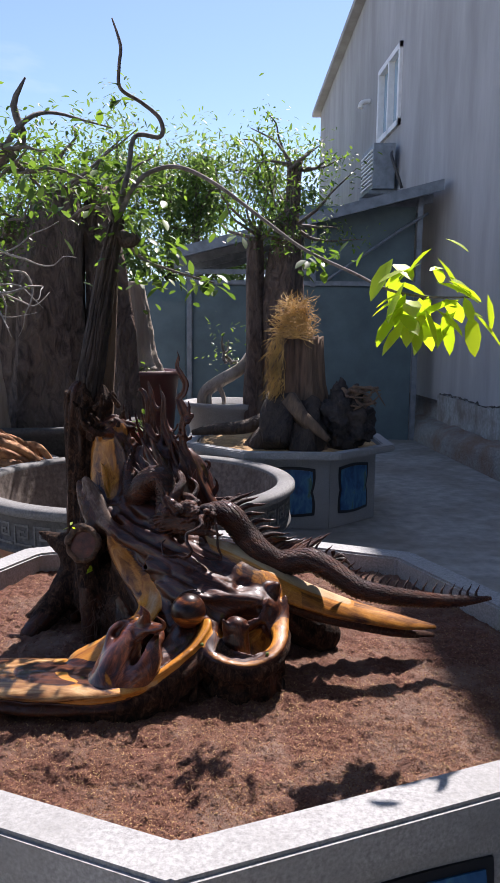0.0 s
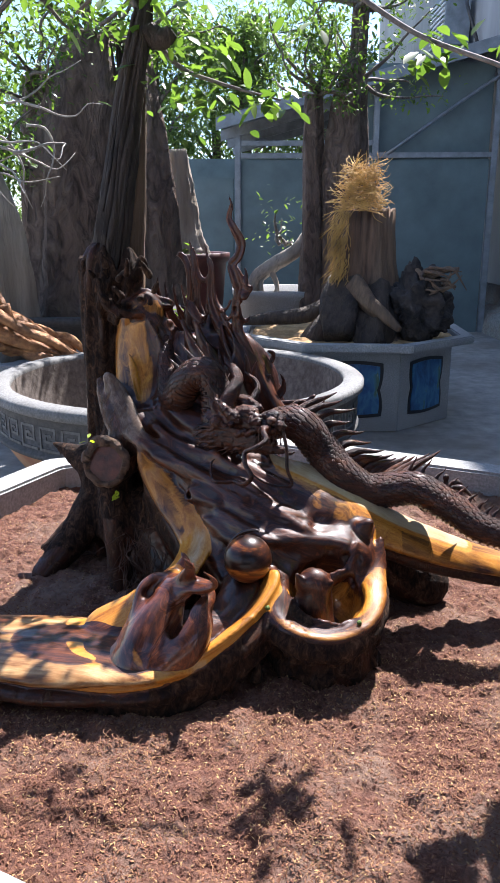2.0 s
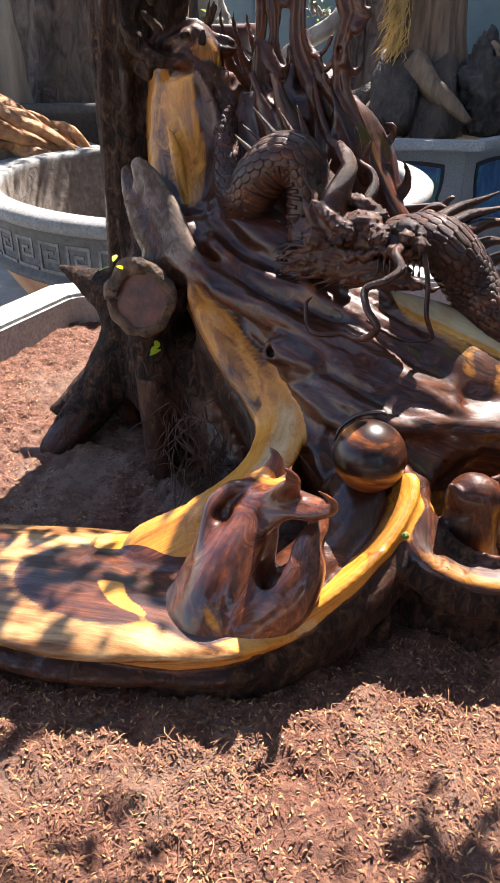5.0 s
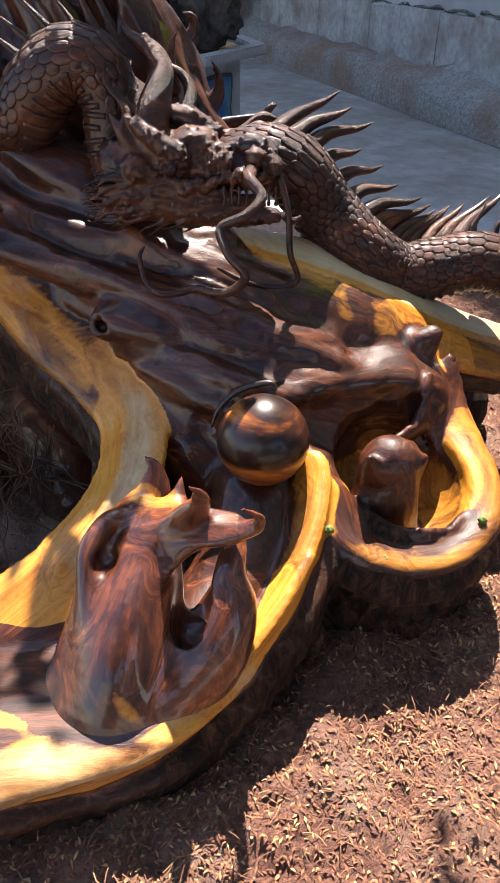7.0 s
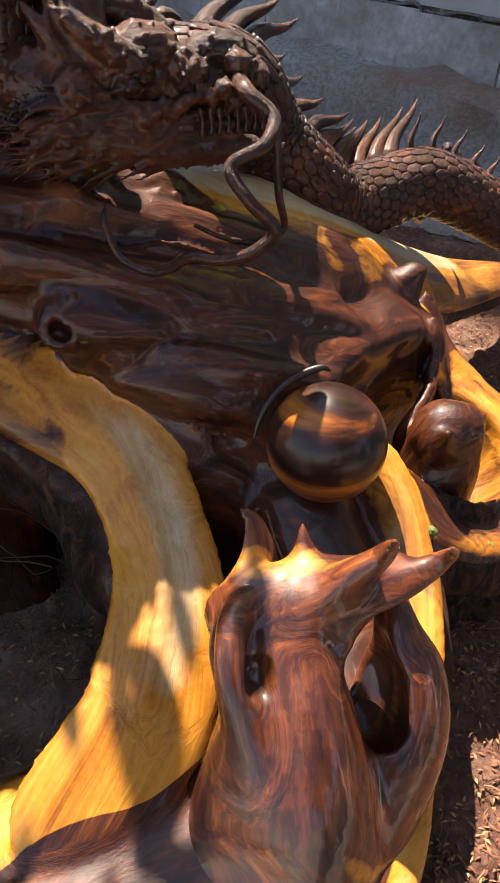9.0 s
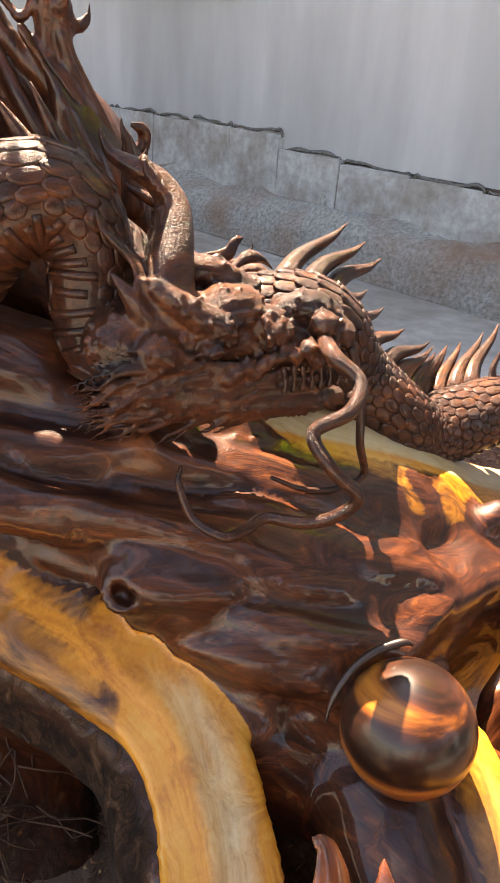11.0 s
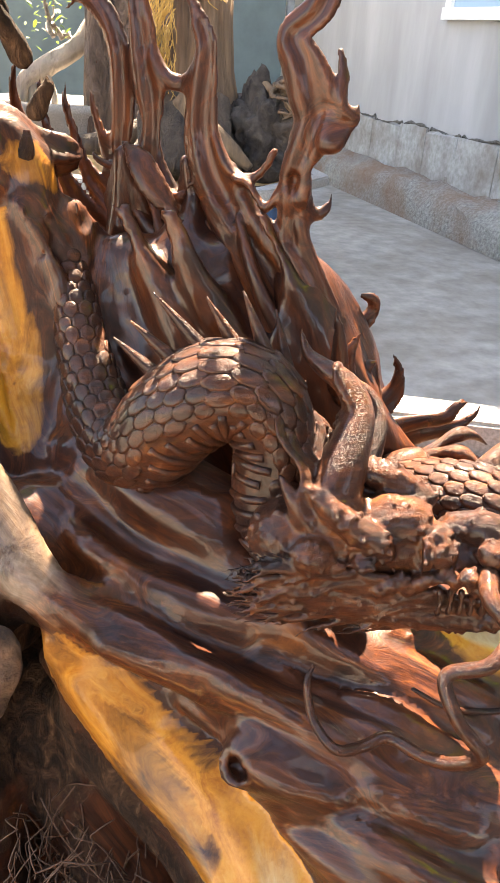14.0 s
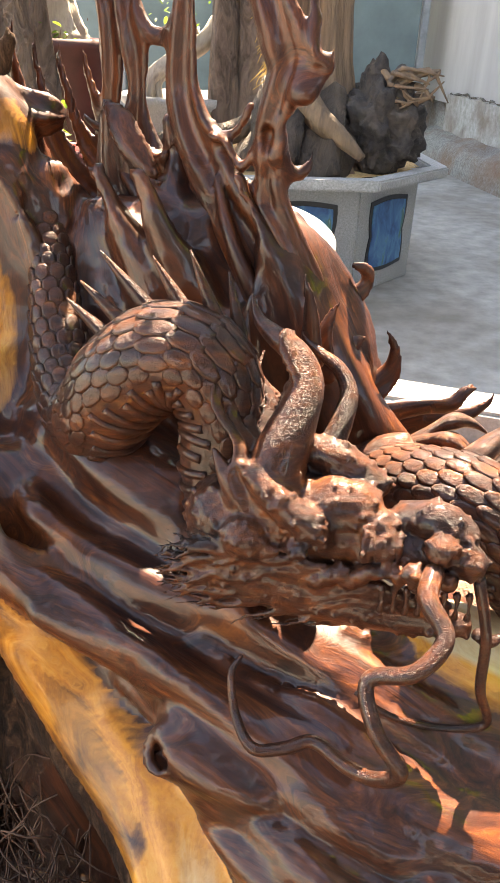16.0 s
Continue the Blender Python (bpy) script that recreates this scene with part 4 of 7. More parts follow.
        if stain:
            w = np.clip(0.5 - best / (2 * soft), 0, 1)[..., None]
            self.c[sl] = col + (tint - col) * w
            return self
        if carve:
            best = -best
            h = np.clip(0.5 - 0.5 * (best - old) / blend, 0, 1)
            self.d[sl] = best + (old - best) * h + blend * h * (1 - h)
            w = np.clip(0.5 + (best - old) / (2 * soft), 0, 1)[..., None]
            self.c[sl] = col + (tint - col) * w
            return self
        h = np.clip(0.5 + 0.5 * (old - best) / blend, 0, 1)
        self.d[sl] = old + (best - old) * h - blend * h * (1 - h)
        w = np.clip(0.5 + (old - best) / (2 * soft), 0, 1)[..., None]
        self.c[sl] = col + (tint - col) * w
        wide = np.clip(0.5 + 0.5 * (old - best) / max(blend, 0.016), 0, 1)[..., None]
        wide = np.where(old[..., None] > 0.9, 1.0, wide)
        self.g[sl] += (co - self.g[sl]) * wide
        return self

    def sample(self, grid, spot):
        """Values between the cells of a grid."""
        spot = np.clip(spot, 0, self.n - 1.001)
        i = np.floor(spot).astype(int)
        f = spot - i
        out = 0
        for c in ((a, b, e) for a in (0, 1) for b in (0, 1) for e in (0, 1)):
            w = np.prod(np.where(c, f, 1 - f), 1)
            v = grid[tuple((i + c).T)]
            out = out + (w[:, None] * v if v.ndim > 1 else w * v)
        return out

    def furrow(self, amount, along, across, bark=0.0, seed=0):
        """Sharp wandering crests and hollows along the grain of the heartwood; knobbly relief on the bark."""
        self.first = self.d.copy()
        near = np.argwhere(np.abs(self.d) < 0.02)
        at = tuple(near.T)
        pts = (self.lo + near * self.step).astype(np.float32)
        g, c = self.g[at], self.c[at]
        warp = value_noise(pts * 14 + seed) - 0.5
        q = g * np.array([along, across, across], np.float32) + warp[:, None] * np.array([0.3, 1.1, 1.1], np.float32) + seed
        one = 1 - np.abs(2 * value_noise(q) - 1)
        two = 1 - np.abs(2 * value_noise(q * 2.3 + 7) - 1)
        heart = np.clip(1.15 - 1.5 * c.max(1), 0.26, 1)
        rough = value_noise(pts * 55 + 3) * 0.6 + value_noise(pts * 120 + 9) * 0.4 - 0.5
        self.d[at] += amount * heart * (0.62 - (0.68 * one + 0.32 * two) * 1.0) * 1.6 - bark * rough * np.clip(2 * c[:, 1] - 0.5, 0, 1)
        return self

    def mesh(self):
        d, n = self.d, self.n
        s = d < 0
        tot = np.zeros(n - 1, np.int8)
        for i in (0, 1):
            for j in (0, 1):
                for k in (0, 1):
                    tot += s[i : n[0] - 1 + i, j : n[1] - 1 + j, k : n[2] - 1 + k]
        act = np.argwhere((tot > 0) & (tot < 8))
        idx = np.full(n - 1, -1, np.int64)
        idx[tuple(act.T)] = np.arange(len(act))
        cor = np.array([(i, j, k) for i in (0, 1) for j in (0, 1) for k in (0, 1)])
        val = np.stack([d[tuple((act + c).T)] for c in cor], 1)
        acc, cnt = np.zeros((len(act), 3)), np.zeros(len(act))
        for a in range(8):
            for b in range(a + 1, 8):
                if np.abs(cor[a] - cor[b]).sum() != 1:
                    continue
                va, vb = val[:, a], val[:, b]
                m = (va < 0) != (vb < 0)
                u = va[m] / (va[m] - vb[m])
                acc[m] += cor[a] + u[:, None] * (cor[b] - cor[a])
                cnt[m] += 1
        verts = self.lo + (act + acc / cnt[:, None]) * self.step
        spot = act + acc / cnt[:, None]
        if self.first is not None:
            # the colour is that of the skin before its relief was cut
            here = self.sample(self.first, spot)
            slope = np.stack([self.sample(self.first, spot + e) - self.sample(self.first, spot - e) for e in np.eye(3)], 1)
            slope /= np.linalg.norm(slope, axis=1, keepdims=True) + 1e-9
            spot = spot - slope * (here / self.step)[:, None]
        col = np.hstack([self.sample(self.c, spot), self.sample(self.g, spot)])
        faces = []
        for ax in range(3):
            o = [k for k in range(3) if k != ax]
            lo_i = [slice(0, n[k] - 1) if k == ax else slice(1, n[k] - 1) for k in range(3)]
            hi_i = [slice(1, n[k]) if k == ax else slice(1, n[k] - 1) for k in range(3)]
            a, b = s[tuple(lo_i)], s[tuple(hi_i)]
            e = np.argwhere(a != b)
            if not len(e):
                continue
            flip = a[tuple(e.T)]
            base = e.copy()
            base[:, o[0]] += 1
            base[:, o[1]] += 1
            q = []
            for du, dv in ((0, 0), (-1, 0), (-1, -1), (0, -1)):
                c = base.copy()
                c[:, o[0]] += du
                c[:, o[1]] += dv
                q.append(idx[tuple(c.T)])
            q = np.stack(q, 1)
            if ax == 1:
                flip = ~flip
            q[~flip] = q[~flip][:, ::-1]
            faces.append(q[(q >= 0).all(1)])
        return verts, np.vstack(faces), col


def skin(name, verts, faces, col, mat, parent, label="", smooth=True):
    me = bpy.data.meshes.new(name)
    me.vertices.add(len(verts))
    me.vertices.foreach_set("co", np.asarray(verts, np.float32).ravel())
    me.loops.add(faces.size)
    me.loops.foreach_set("vertex_index", faces.astype(np.int32).ravel())
    me.polygons.add(len(faces))
    me.polygons.foreach_set("loop_start", np.arange(0, faces.size, 4, dtype=np.int32))
    me.update(calc_edges=True)
    lay = me.color_attributes.new("wood", "FLOAT_COLOR", "POINT")
    lay.data.foreach_set("color", np.hstack([col[:, :3], np.ones((len(col), 1))]).astype(np.float32).ravel())
    gr = me.attributes.new("grain", "FLOAT_VECTOR", "POINT")
    gr.data.foreach_set("vector", np.ascontiguousarray(col[:, 3:], np.float32).ravel())
    me.materials.append(mat)
    me.validate()
    me.shade_smooth()
    ob = new(name, me)
    ob.parent = parent
    if label:
        tagged(ob, label)
    return ob


HEART, SAP, BARK, GREY, CREAM = (0, 0, 0), (1, 0, 0), (0, 1, 0), (0.3, 0.44, 1), (1, 0, 0.85)
carving = thing("carved_root", "lacquered root carved with a dragon and flames on a dead trunk", "root carving")


def root_body():
    k = Clay((-0.98, 1.62, 0.40), (0.64, 2.60, 1.34), 0.0045)
    s = k.strand
    # standing back wall behind the dragon, of twisted strands that run up into the flames
    F = (5, 0.10, 14)
    s([(-0.41, 2.44, 0.45, 0.07), (-0.405, 2.45, 0.75, 0.045), (-0.39, 2.44, 0.95, 0.032), (-0.395, 2.43, 1.08, 0.006)], HEART, 0.02, flute=F)
    s([(-0.32, 2.47, 0.45, 0.10), (-0.33, 2.48, 0.8, 0.06), (-0.32, 2.46, 1.0, 0.038), (-0.335, 2.43, 1.10, 0.006)], HEART, 0.02, flute=F)
    s([(-0.22, 2.44, 0.45, 0.10), (-0.23, 2.44, 0.8, 0.06), (-0.25, 2.42, 1.0, 0.035), (-0.285, 2.40, 1.10, 0.006)], HEART, 0.02, flute=F)
    s([(-0.15, 2.37, 0.45, 0.085), (-0.165, 2.365, 0.75, 0.050), (-0.185, 2.355, 0.90, 0.028), (-0.205, 2.35, 1.00, 0.014)], HEART, 0.02, flute=F)
    for i in range(8):
        x = -0.395 + 0.034 * i
        y = 2.415 - 0.27 * (x + 0.42)
        s([(x + 0.03, y, 0.84, 0.036), (x + 0.005, y, 0.95, 0.032), (x - 0.03, y + 0.010, 1.02, 0.016), (x - 0.04, y + 0.018, 1.055 - 0.03 * (i % 2), 0.002)], HEART, 0.030)
    rng = np.random.default_rng(41)
    for i in range(17):
        x, lean, ph, r = -0.405 + 0.0165 * i, rng.uniform(0.085, 0.125), rng.uniform(0, 6), rng.uniform(0.009, 0.015)
        top = 1.02 if i % 3 else 0.975
        rows = []
        for j in range(6):
            u = j / 5
            xx = x + 0.05 - lean * u + 0.010 * math.sin(5 * u + ph)
            rows.append((xx, 2.380 - 0.27 * (xx + 0.42) + 0.010 * math.sin(4 * u + 2 * ph), 0.84 + (top + 0.05 - 0.84) * u, r * (1.25 - 1.2 * u)))
        s(rows, HEART, 0.018, flute=(3, 0.16, 40))
    s([(-0.250, 2.345, 1.055, 0.014), (-0.240, 2.335, 1.025, 0.024), (-0.234, 2.325, 0.985, 0.014)], HEART, 0.008, carve=True)
    s([(-0.365, 2.365, 1.035, 0.018), (-0.355, 2.345, 1.00, 0.026), (-0.350, 2.33, 0.95, 0.020)], HEART, 0.012, carve=True)
    # bowl wall that sweeps down past the panel and under the neck
    s([(-0.365, 2.315, 0.87, 0.045), (-0.33, 2.285, 0.85, 0.05), (-0.28, 2.255, 0.835, 0.045)], HEART, 0.03)
    for i in range(4):
        a, r = 0.016 * i, 0.015 - 0.002 * i
        s([(-0.382 + a, 2.402 + 0.2 * a, 1.055 - a, r * 0.8), (-0.384 + a, 2.380 + 0.2 * a, 0.97 - a, r), (-0.386 + 1.2 * a, 2.338 + 0.4 * a, 0.905 - 0.6 * a, r), (-0.380 + a, 2.286 + 0.5 * a, 0.866 - 0.7 * a, r),
           (-0.352 + a, 2.248 + 0.6 * a, 0.838 - 0.5 * a, r), (-0.30 + a, 2.212 + 0.7 * a, 0.822 - 0.3 * a, r), (-0.235 + a, 2.168 + 0.7 * a, 0.806, r * 0.6)], HEART, 0.008, flute=(3, 0.12, 30))
    # mass under the dragon
    s([(-0.30, 2.30, 0.50, 0.13), (-0.22, 2.27, 0.62, 0.15), (-0.12, 2.24, 0.62, 0.14)], HEART, 0.05)
    s([(-0.15, 2.12, 0.54, 0.12), (-0.05, 2.08, 0.56, 0.10), (0.0, 2.05, 0.56, 0.09)], HEART, 0.05)
    # bowl behind the ledge and the flowing grooves
    s([(-0.43, 2.28, 0.84, 0.035), (-0.39, 2.26, 0.81, 0.04), (-0.32, 2.24, 0.79, 0.05), (-0.24, 2.21, 0.78, 0.05), (-0.15, 2.18, 0.76, 0.05)], HEART, 0.03)
    rng = np.random.default_rng(77)
    s([(-0.36, 2.235, 0.770, 0.04), (-0.28, 2.20, 0.750, 0.045), (-0.20, 2.15, 0.722, 0.055), (-0.12, 2.11, 0.70, 0.06), (-0.03, 2.085, 0.668, 0.05)], HEART, 0.03)
    s([(-0.405, 2.20, 0.818, 0.012), (-0.37, 2.185, 0.795, 0.017), (-0.32, 2.16, 0.779, 0.018), (-0.26, 2.125, 0.764, 0.018), (-0.19, 2.085, 0.745, 0.018), (-0.12, 2.06, 0.722, 0.018), (-0.05, 2.05, 0.705, 0.012)], HEART, 0.012, flute=(3, 0.12, 30))
    s([(-0.38, 2.235, 0.842, 0.016), (-0.32, 2.215, 0.815, 0.016), (-0.25, 2.175, 0.800, 0.014), (-0.18, 2.135, 0.782, 0.016), (-0.10, 2.10, 0.752, 0.016), (-0.04, 2.09, 0.73, 0.010)], HEART, 0.014, flute=(3, 0.14, 30))
    s([(-0.40, 2.275, 0.895, 0.008), (-0.378, 2.252, 0.868, 0.014), (-0.345, 2.228, 0.846, 0.016), (-0.305, 2.202, 0.835, 0.014), (-0.26, 2.172, 0.822, 0.008)], HEART, 0.014, carve=True)
    s([(-0.364, 2.210, 0.752, 0.004), (-0.33, 2.182, 0.745, 0.010), (-0.30, 2.15, 0.736, 0.013), (-0.262, 2.118, 0.728, 0.016), (-0.18, 2.07, 0.722, 0.026), (-0.12, 2.045, 0.704, 0.028), (-0.06, 2.03, 0.685, 0.024)], HEART, 0.016, flute=(4, 0.10, 25))
    s([(-0.244, 2.085, 0.690, 0.022), (-0.215, 2.055, 0.688, 0.030), (-0.16, 2.02, 0.675, 0.034), (-0.10, 2.00, 0.655, 0.034), (-0.06, 1.99, 0.63, 0.03)], HEART, 0.014, flute=(5, 0.12, 25))
    s([(-0.215, 2.05, 0.62, 0.045), (-0.18, 2.02, 0.575, 0.055), (-0.13, 1.985, 0.57, 0.055), (-0.07, 1.97, 0.58, 0.05)], HEART, 0.03)
    s([(-0.262, 2.108, 0.704, 0.021), (-0.245, 2.088, 0.708, 0.022), (-0.21, 2.07, 0.708, 0.020), (-0.17, 2.05, 0.70, 0.014)], HEART, 0.006, flute=(3, 0.1, 40))
    s([(-0.280, 2.112, 0.722, 0.007), (-0.268, 2.092, 0.732, 0.007), (-0.25, 2.075, 0.732, 0.006), (-0.22, 2.06, 0.728, 0.003)], HEART, 0.005)
    # thin crests of the stream
    rng = np.random.default_rng(23)
    for i in range(16):
        u0, w0, ph = rng.uniform(0.0, 0.55), rng.uniform(0, 1), rng.uniform(0, 6)
        rows = []
        for j in range(6):
            u = u0 + rng.uniform(0.07, 0.09) * j
            x = -0.34 + 0.34 * u
            y = 2.20 - 0.12 * u + 0.02 - 0.085 * w0 + 0.006 * math.sin(5 * u + ph)
            z = 0.805 - 0.105 * u - 0.055 * w0 + 0.006 * math.sin(8 * u + ph)
            rows.append((x, y, z, 0.009 * math.sin(math.pi * (j + 0.4) / 6)))
        s(rows, HEART, 0.009)
    # flap over the second cup, with its curls
    s([(-0.08, 2.05, 0.695, 0.040), (-0.01, 2.055, 0.692, 0.042), (0.045, 2.05, 0.682, 0.036), (0.072, 2.025, 0.655, 0.030), (0.066, 1.99, 0.625, 0.026), (0.05, 1.965, 0.60, 0.02)], HEART, 0.008, flat=(0.55, -0.25, 0.8), thin=0.20)
    s([(0.06, 2.035, 0.665, 0.007), (0.052, 1.995, 0.650, 0.005), (0.040, 1.97, 0.618, 0.004), (0.035, 1.965, 0.60, 0.002)], HEART, 0.006)
    s([(0.065, 2.05, 0.685, 0.020), (0.078, 2.045, 0.70, 0.012)], HEART, 0.008)
    s([(-0.01, 2.075, 0.70, 0.02), (-0.004, 2.08, 0.722, 0.009), (-0.01, 2.085, 0.738, 0.002)], HEART, 0.008)
    # honey ribbon of sapwood down the left, bark edge below it
    rib = [(-0.412, 2.198, 0.800, 0.016), (-0.378, 2.192, 0.755, 0.033), (-0.338, 2.165, 0.702, 0.038), (-0.298, 2.115, 0.664, 0.036), (-0.278, 2.06, 0.640, 0.034), (-0.290, 2.00, 0.618, 0.036), (-0.318, 1.945, 0.600, 0.042), (-0.37, 1.90, 0.575, 0.05), (-0.43, 1.88, 0.545, 0.06)]
    s([(x - 0.002, y + 0.014, z - 0.044, r * 0.80) for x, y, z, r in rib], BARK, 0.010, flat=(-0.4, -0.3, 0.85), thin=0.7)
    s([(x - 0.005, y + 0.03, z - 0.07, r * 1.1) for x, y, z, r in rib[1:6]], BARK, 0.02)
    s([(x + 0.010 * w, y, z + 0.012 * w, r * (0.8 + 0.7 * w)) for (x, y, z, r), w in zip(rib, (1, 1, 1, 0.9, 0.6, 0.35, 0.2, 0.1, 0))], SAP, 0.006, flat=(-0.38, -0.52, 0.76), thin=0.24, soft=0.009, per=26)
    s([(x - 0.020, y - 0.004, z - 0.010, 0.010) for x, y, z, r in rib[1:8]], (0.5, 0.3, 0), 0.010)
    s([(x, y, z + 0.006, 0.014) for x, y, z, r in rib[4:8]], (1, 0, 0.62), stain=True, soft=0.024)
    # dark finger that laps over the ribbon, and the hollow knob at its end
    s([(-0.364, 2.222, 0.760, 0.003), (-0.345, 2.204, 0.757, 0.011), (-0.318, 2.182, 0.748, 0.016), (-0.290, 2.160, 0.738, 0.020), (-0.262, 2.138, 0.732, 0.022), (-0.235, 2.12, 0.73, 0.02)], HEART, 0.005, flat=(-0.3, -0.5, 0.8), thin=0.6)
    s([(-0.280, 2.106, 0.733, 0.021), (-0.262, 2.102, 0.731, 0.025), (-0.235, 2.092, 0.723, 0.026)], HEART, 0.012)
    s([(-0.301, 2.098, 0.736, 0.0115), (-0.293, 2.098, 0.732, 0.0105)], HEART, 0.005, carve=True)
    ax = Vector((-0.55, -0.60, 0.58)).normalized()
    ua = ax.cross(Vector((0, 0, 1))).normalized()
    va = ua.cross(ax)
    lip = []
    for n in range(9):
        w = radians(75 - 22 * n)
        q = Vector((-0.288, 2.096, 0.740)) + 0.0165 * (math.cos(w) * ua + math.sin(w) * va)
        lip.append((*q, 0.0012 + 0.0020 * math.sin(math.pi * n / 8)))
    s(lip, HEART, 0.004)
    for dx, dz, w in ((0.0, 0.0, 0.006), (0.018, 0.012, 0.005), (0.036, 0.020, 0.006), (0.058, 0.030, 0.005), (0.02, -0.022, 0.006), (0.05, -0.012, 0.005)):
        s([(-0.300 + dx, 2.135 + 0.5 * dx, 0.765 + dz, 0.002), (-0.262 + dx, 2.108 + 0.5 * dx, 0.752 + dz, w), (-0.222 + dx, 2.088 + 0.45 * dx, 0.752 + 0.8 * dz, w), (-0.182 + dx, 2.062 + 0.4 * dx, 0.742 + 0.6 * dz, w), (-0.142 + dx, 2.046 + 0.4 * dx, 0.722 + 0.4 * dz, 0.002)], HEART, 0.007)
    # a soft crest along the ribbon, with its paler inner band
    s([(x - 0.004, y, z + 0.012, 0.0045) for x, y, z, r in rib[2:8]], SAP, 0.014)
    s([(x + 0.016, y + 0.004, z + 0.010, 0.018) for x, y, z, r in rib[3:8]], (1, 0, 0.66), stain=True, soft=0.016)
    # weathered ledge above the ribbon
    led = [(-0.507, 2.295, 0.948, 0.012), (-0.486, 2.282, 0.915, 0.024), (-0.462, 2.255, 0.875, 0.030), (-0.432, 2.215, 0.838, 0.024), (-0.398, 2.188, 0.812, 0.009)]
    s([(x - 0.02, y + 0.03, z - 0.02, r * 1.2) for x, y, z, r in led], BARK, 0.012)
    s(led, GREY, 0.008, flat=(-0.5, -0.5, 0.7), thin=0.38)
    # slab in front
    slab = [(-0.97, 1.85, 0.498, 0.09), (-0.80, 1.855, 0.505, 0.112), (-0.62, 1.858, 0.510, 0.116), (-0.50, 1.84, 0.515, 0.124), (-0.41, 1.825, 0.520, 0.112), (-0.335, 1.805, 0.525, 0.088), (-0.27, 1.815, 0.530, 0.065)]
    s([(x, y - 0.004, z - 0.030, r * 0.98) for x, y, z, r in slab], BARK, 0.012, flat=(0, 0, 1), thin=0.26)
    s(slab, CREAM, 0.008, flat=(0, 0.05, 1), thin=0.22, per=12)
    s([(-0.46, 1.91, 0.54, 0.02), (-0.39, 1.885, 0.545, 0.035), (-0.34, 1.80, 0.545, 0.04), (-0.29, 1.765, 0.54, 0.026)], SAP, stain=True, soft=0.02)
    s([(-0.585, 1.848, 0.537, 0.006), (-0.548, 1.842, 0.537, 0.040), (-0.505, 1.832, 0.535, 0.060), (-0.455, 1.820, 0.532, 0.062), (-0.415, 1.808, 0.53, 0.05)], HEART, stain=True, soft=0.006)
    s([(-0.50, 1.83, 0.545, 0.006), (-0.455, 1.80, 0.545, 0.026), (-0.42, 1.77, 0.545, 0.016)], (0.56, 0, 0), stain=True, soft=0.012)
    s([(-0.405, 1.822, 0.53, 0.045), (-0.340, 1.80, 0.53, 0.064), (-0.285, 1.818, 0.54, 0.036)], HEART, stain=True, soft=0.006)
    s([(-0.74, 1.925, 0.53, 0.02), (-0.665, 1.922, 0.535, 0.026), (-0.635, 1.915, 0.535, 0.010)], (0.46, 0, 0.2), stain=True, soft=0.006)
    # trough of the ball and the ridge that parts the two cups
    s([(-0.165, 1.955, 0.585, 0.046), (-0.185, 1.905, 0.556, 0.048), (-0.215, 1.865, 0.540, 0.050), (-0.260, 1.82, 0.528, 0.05)], HEART, 0.015)
    ridge = [(-0.50, 1.745, 0.512, 0.006), (-0.41, 1.727, 0.515, 0.010), (-0.335, 1.728, 0.518, 0.014), (-0.27, 1.755, 0.528, 0.017), (-0.215, 1.785, 0.552, 0.018), (-0.172, 1.815, 0.574, 0.018), (-0.132, 1.86, 0.596, 0.018), (-0.108, 1.905, 0.622, 0.018), (-0.105, 1.945, 0.648, 0.014)]
    s([(x + 0.004, y + 0.006, z - 0.030, r * 1.25) for x, y, z, r in ridge], BARK, 0.010)
    s([(x + 0.004, y + 0.02, z - 0.06, r * 1.6) for x, y, z, r in ridge], BARK, 0.012)
    s([(x - 0.018, y + 0.018, z - 0.012, r * 2.1) for x, y, z, r in ridge], (1, 0, 0.45), 0.008, flat=(-0.5, 0.35, 0.8), thin=0.26)
    s([(x, y, z - 0.002, r * 0.36) for x, y, z, r in ridge], (1, 0.25, 0.3), 0.010)
    # dark sheet that falls from the stream into the second cup
    s([(-0.150, 2.01, 0.640, 0.04), (-0.085, 2.012, 0.640, 0.048), (-0.015, 2.015, 0.640, 0.048), (0.050, 2.015, 0.640, 0.034)], HEART, 0.02)
    s([(-0.12, 1.985, 0.60, 0.035), (-0.095, 1.955, 0.590, 0.028)], HEART, 0.015)
    s([(-0.125, 1.955, 0.672, 0.020), (-0.075, 1.955, 0.668, 0.034), (-0.015, 1.955, 0.664, 0.040), (0.035, 1.962, 0.650, 0.030)], HEART, 0.014, carve=True)
    # second cup: a stump with a hollowed honey bowl
    s([(-0.015, 1.945, 0.42, 0.112), (-0.015, 1.94, 0.50, 0.104), (-0.015, 1.935, 0.545, 0.094)], BARK, 0.014)
    rim2 = [(-0.108, 1.90, 0.612, 0.013), (-0.098, 1.855, 0.588, 0.013), (-0.055, 1.832, 0.572, 0.014), (0.005, 1.832, 0.566, 0.014), (0.058, 1.858, 0.578, 0.014), (0.085, 1.91, 0.597, 0.014), (0.094, 1.97, 0.612, 0.014), (0.100, 2.02, 0.636, 0.012), (0.110, 2.048, 0.672, 0.004)]
    s([(x * 0.97, y + 0.003, z - 0.028, 0.026) for x, y, z, r in rim2[:7]], BARK, 0.012)
    s([(x * 0.93, 1.935 + (y - 1.935) * 0.92, z - 0.004, r * 1.7) for x, y, z, r in rim2], SAP, 0.008, flat=(0, 0.1, 1), thin=0.42)
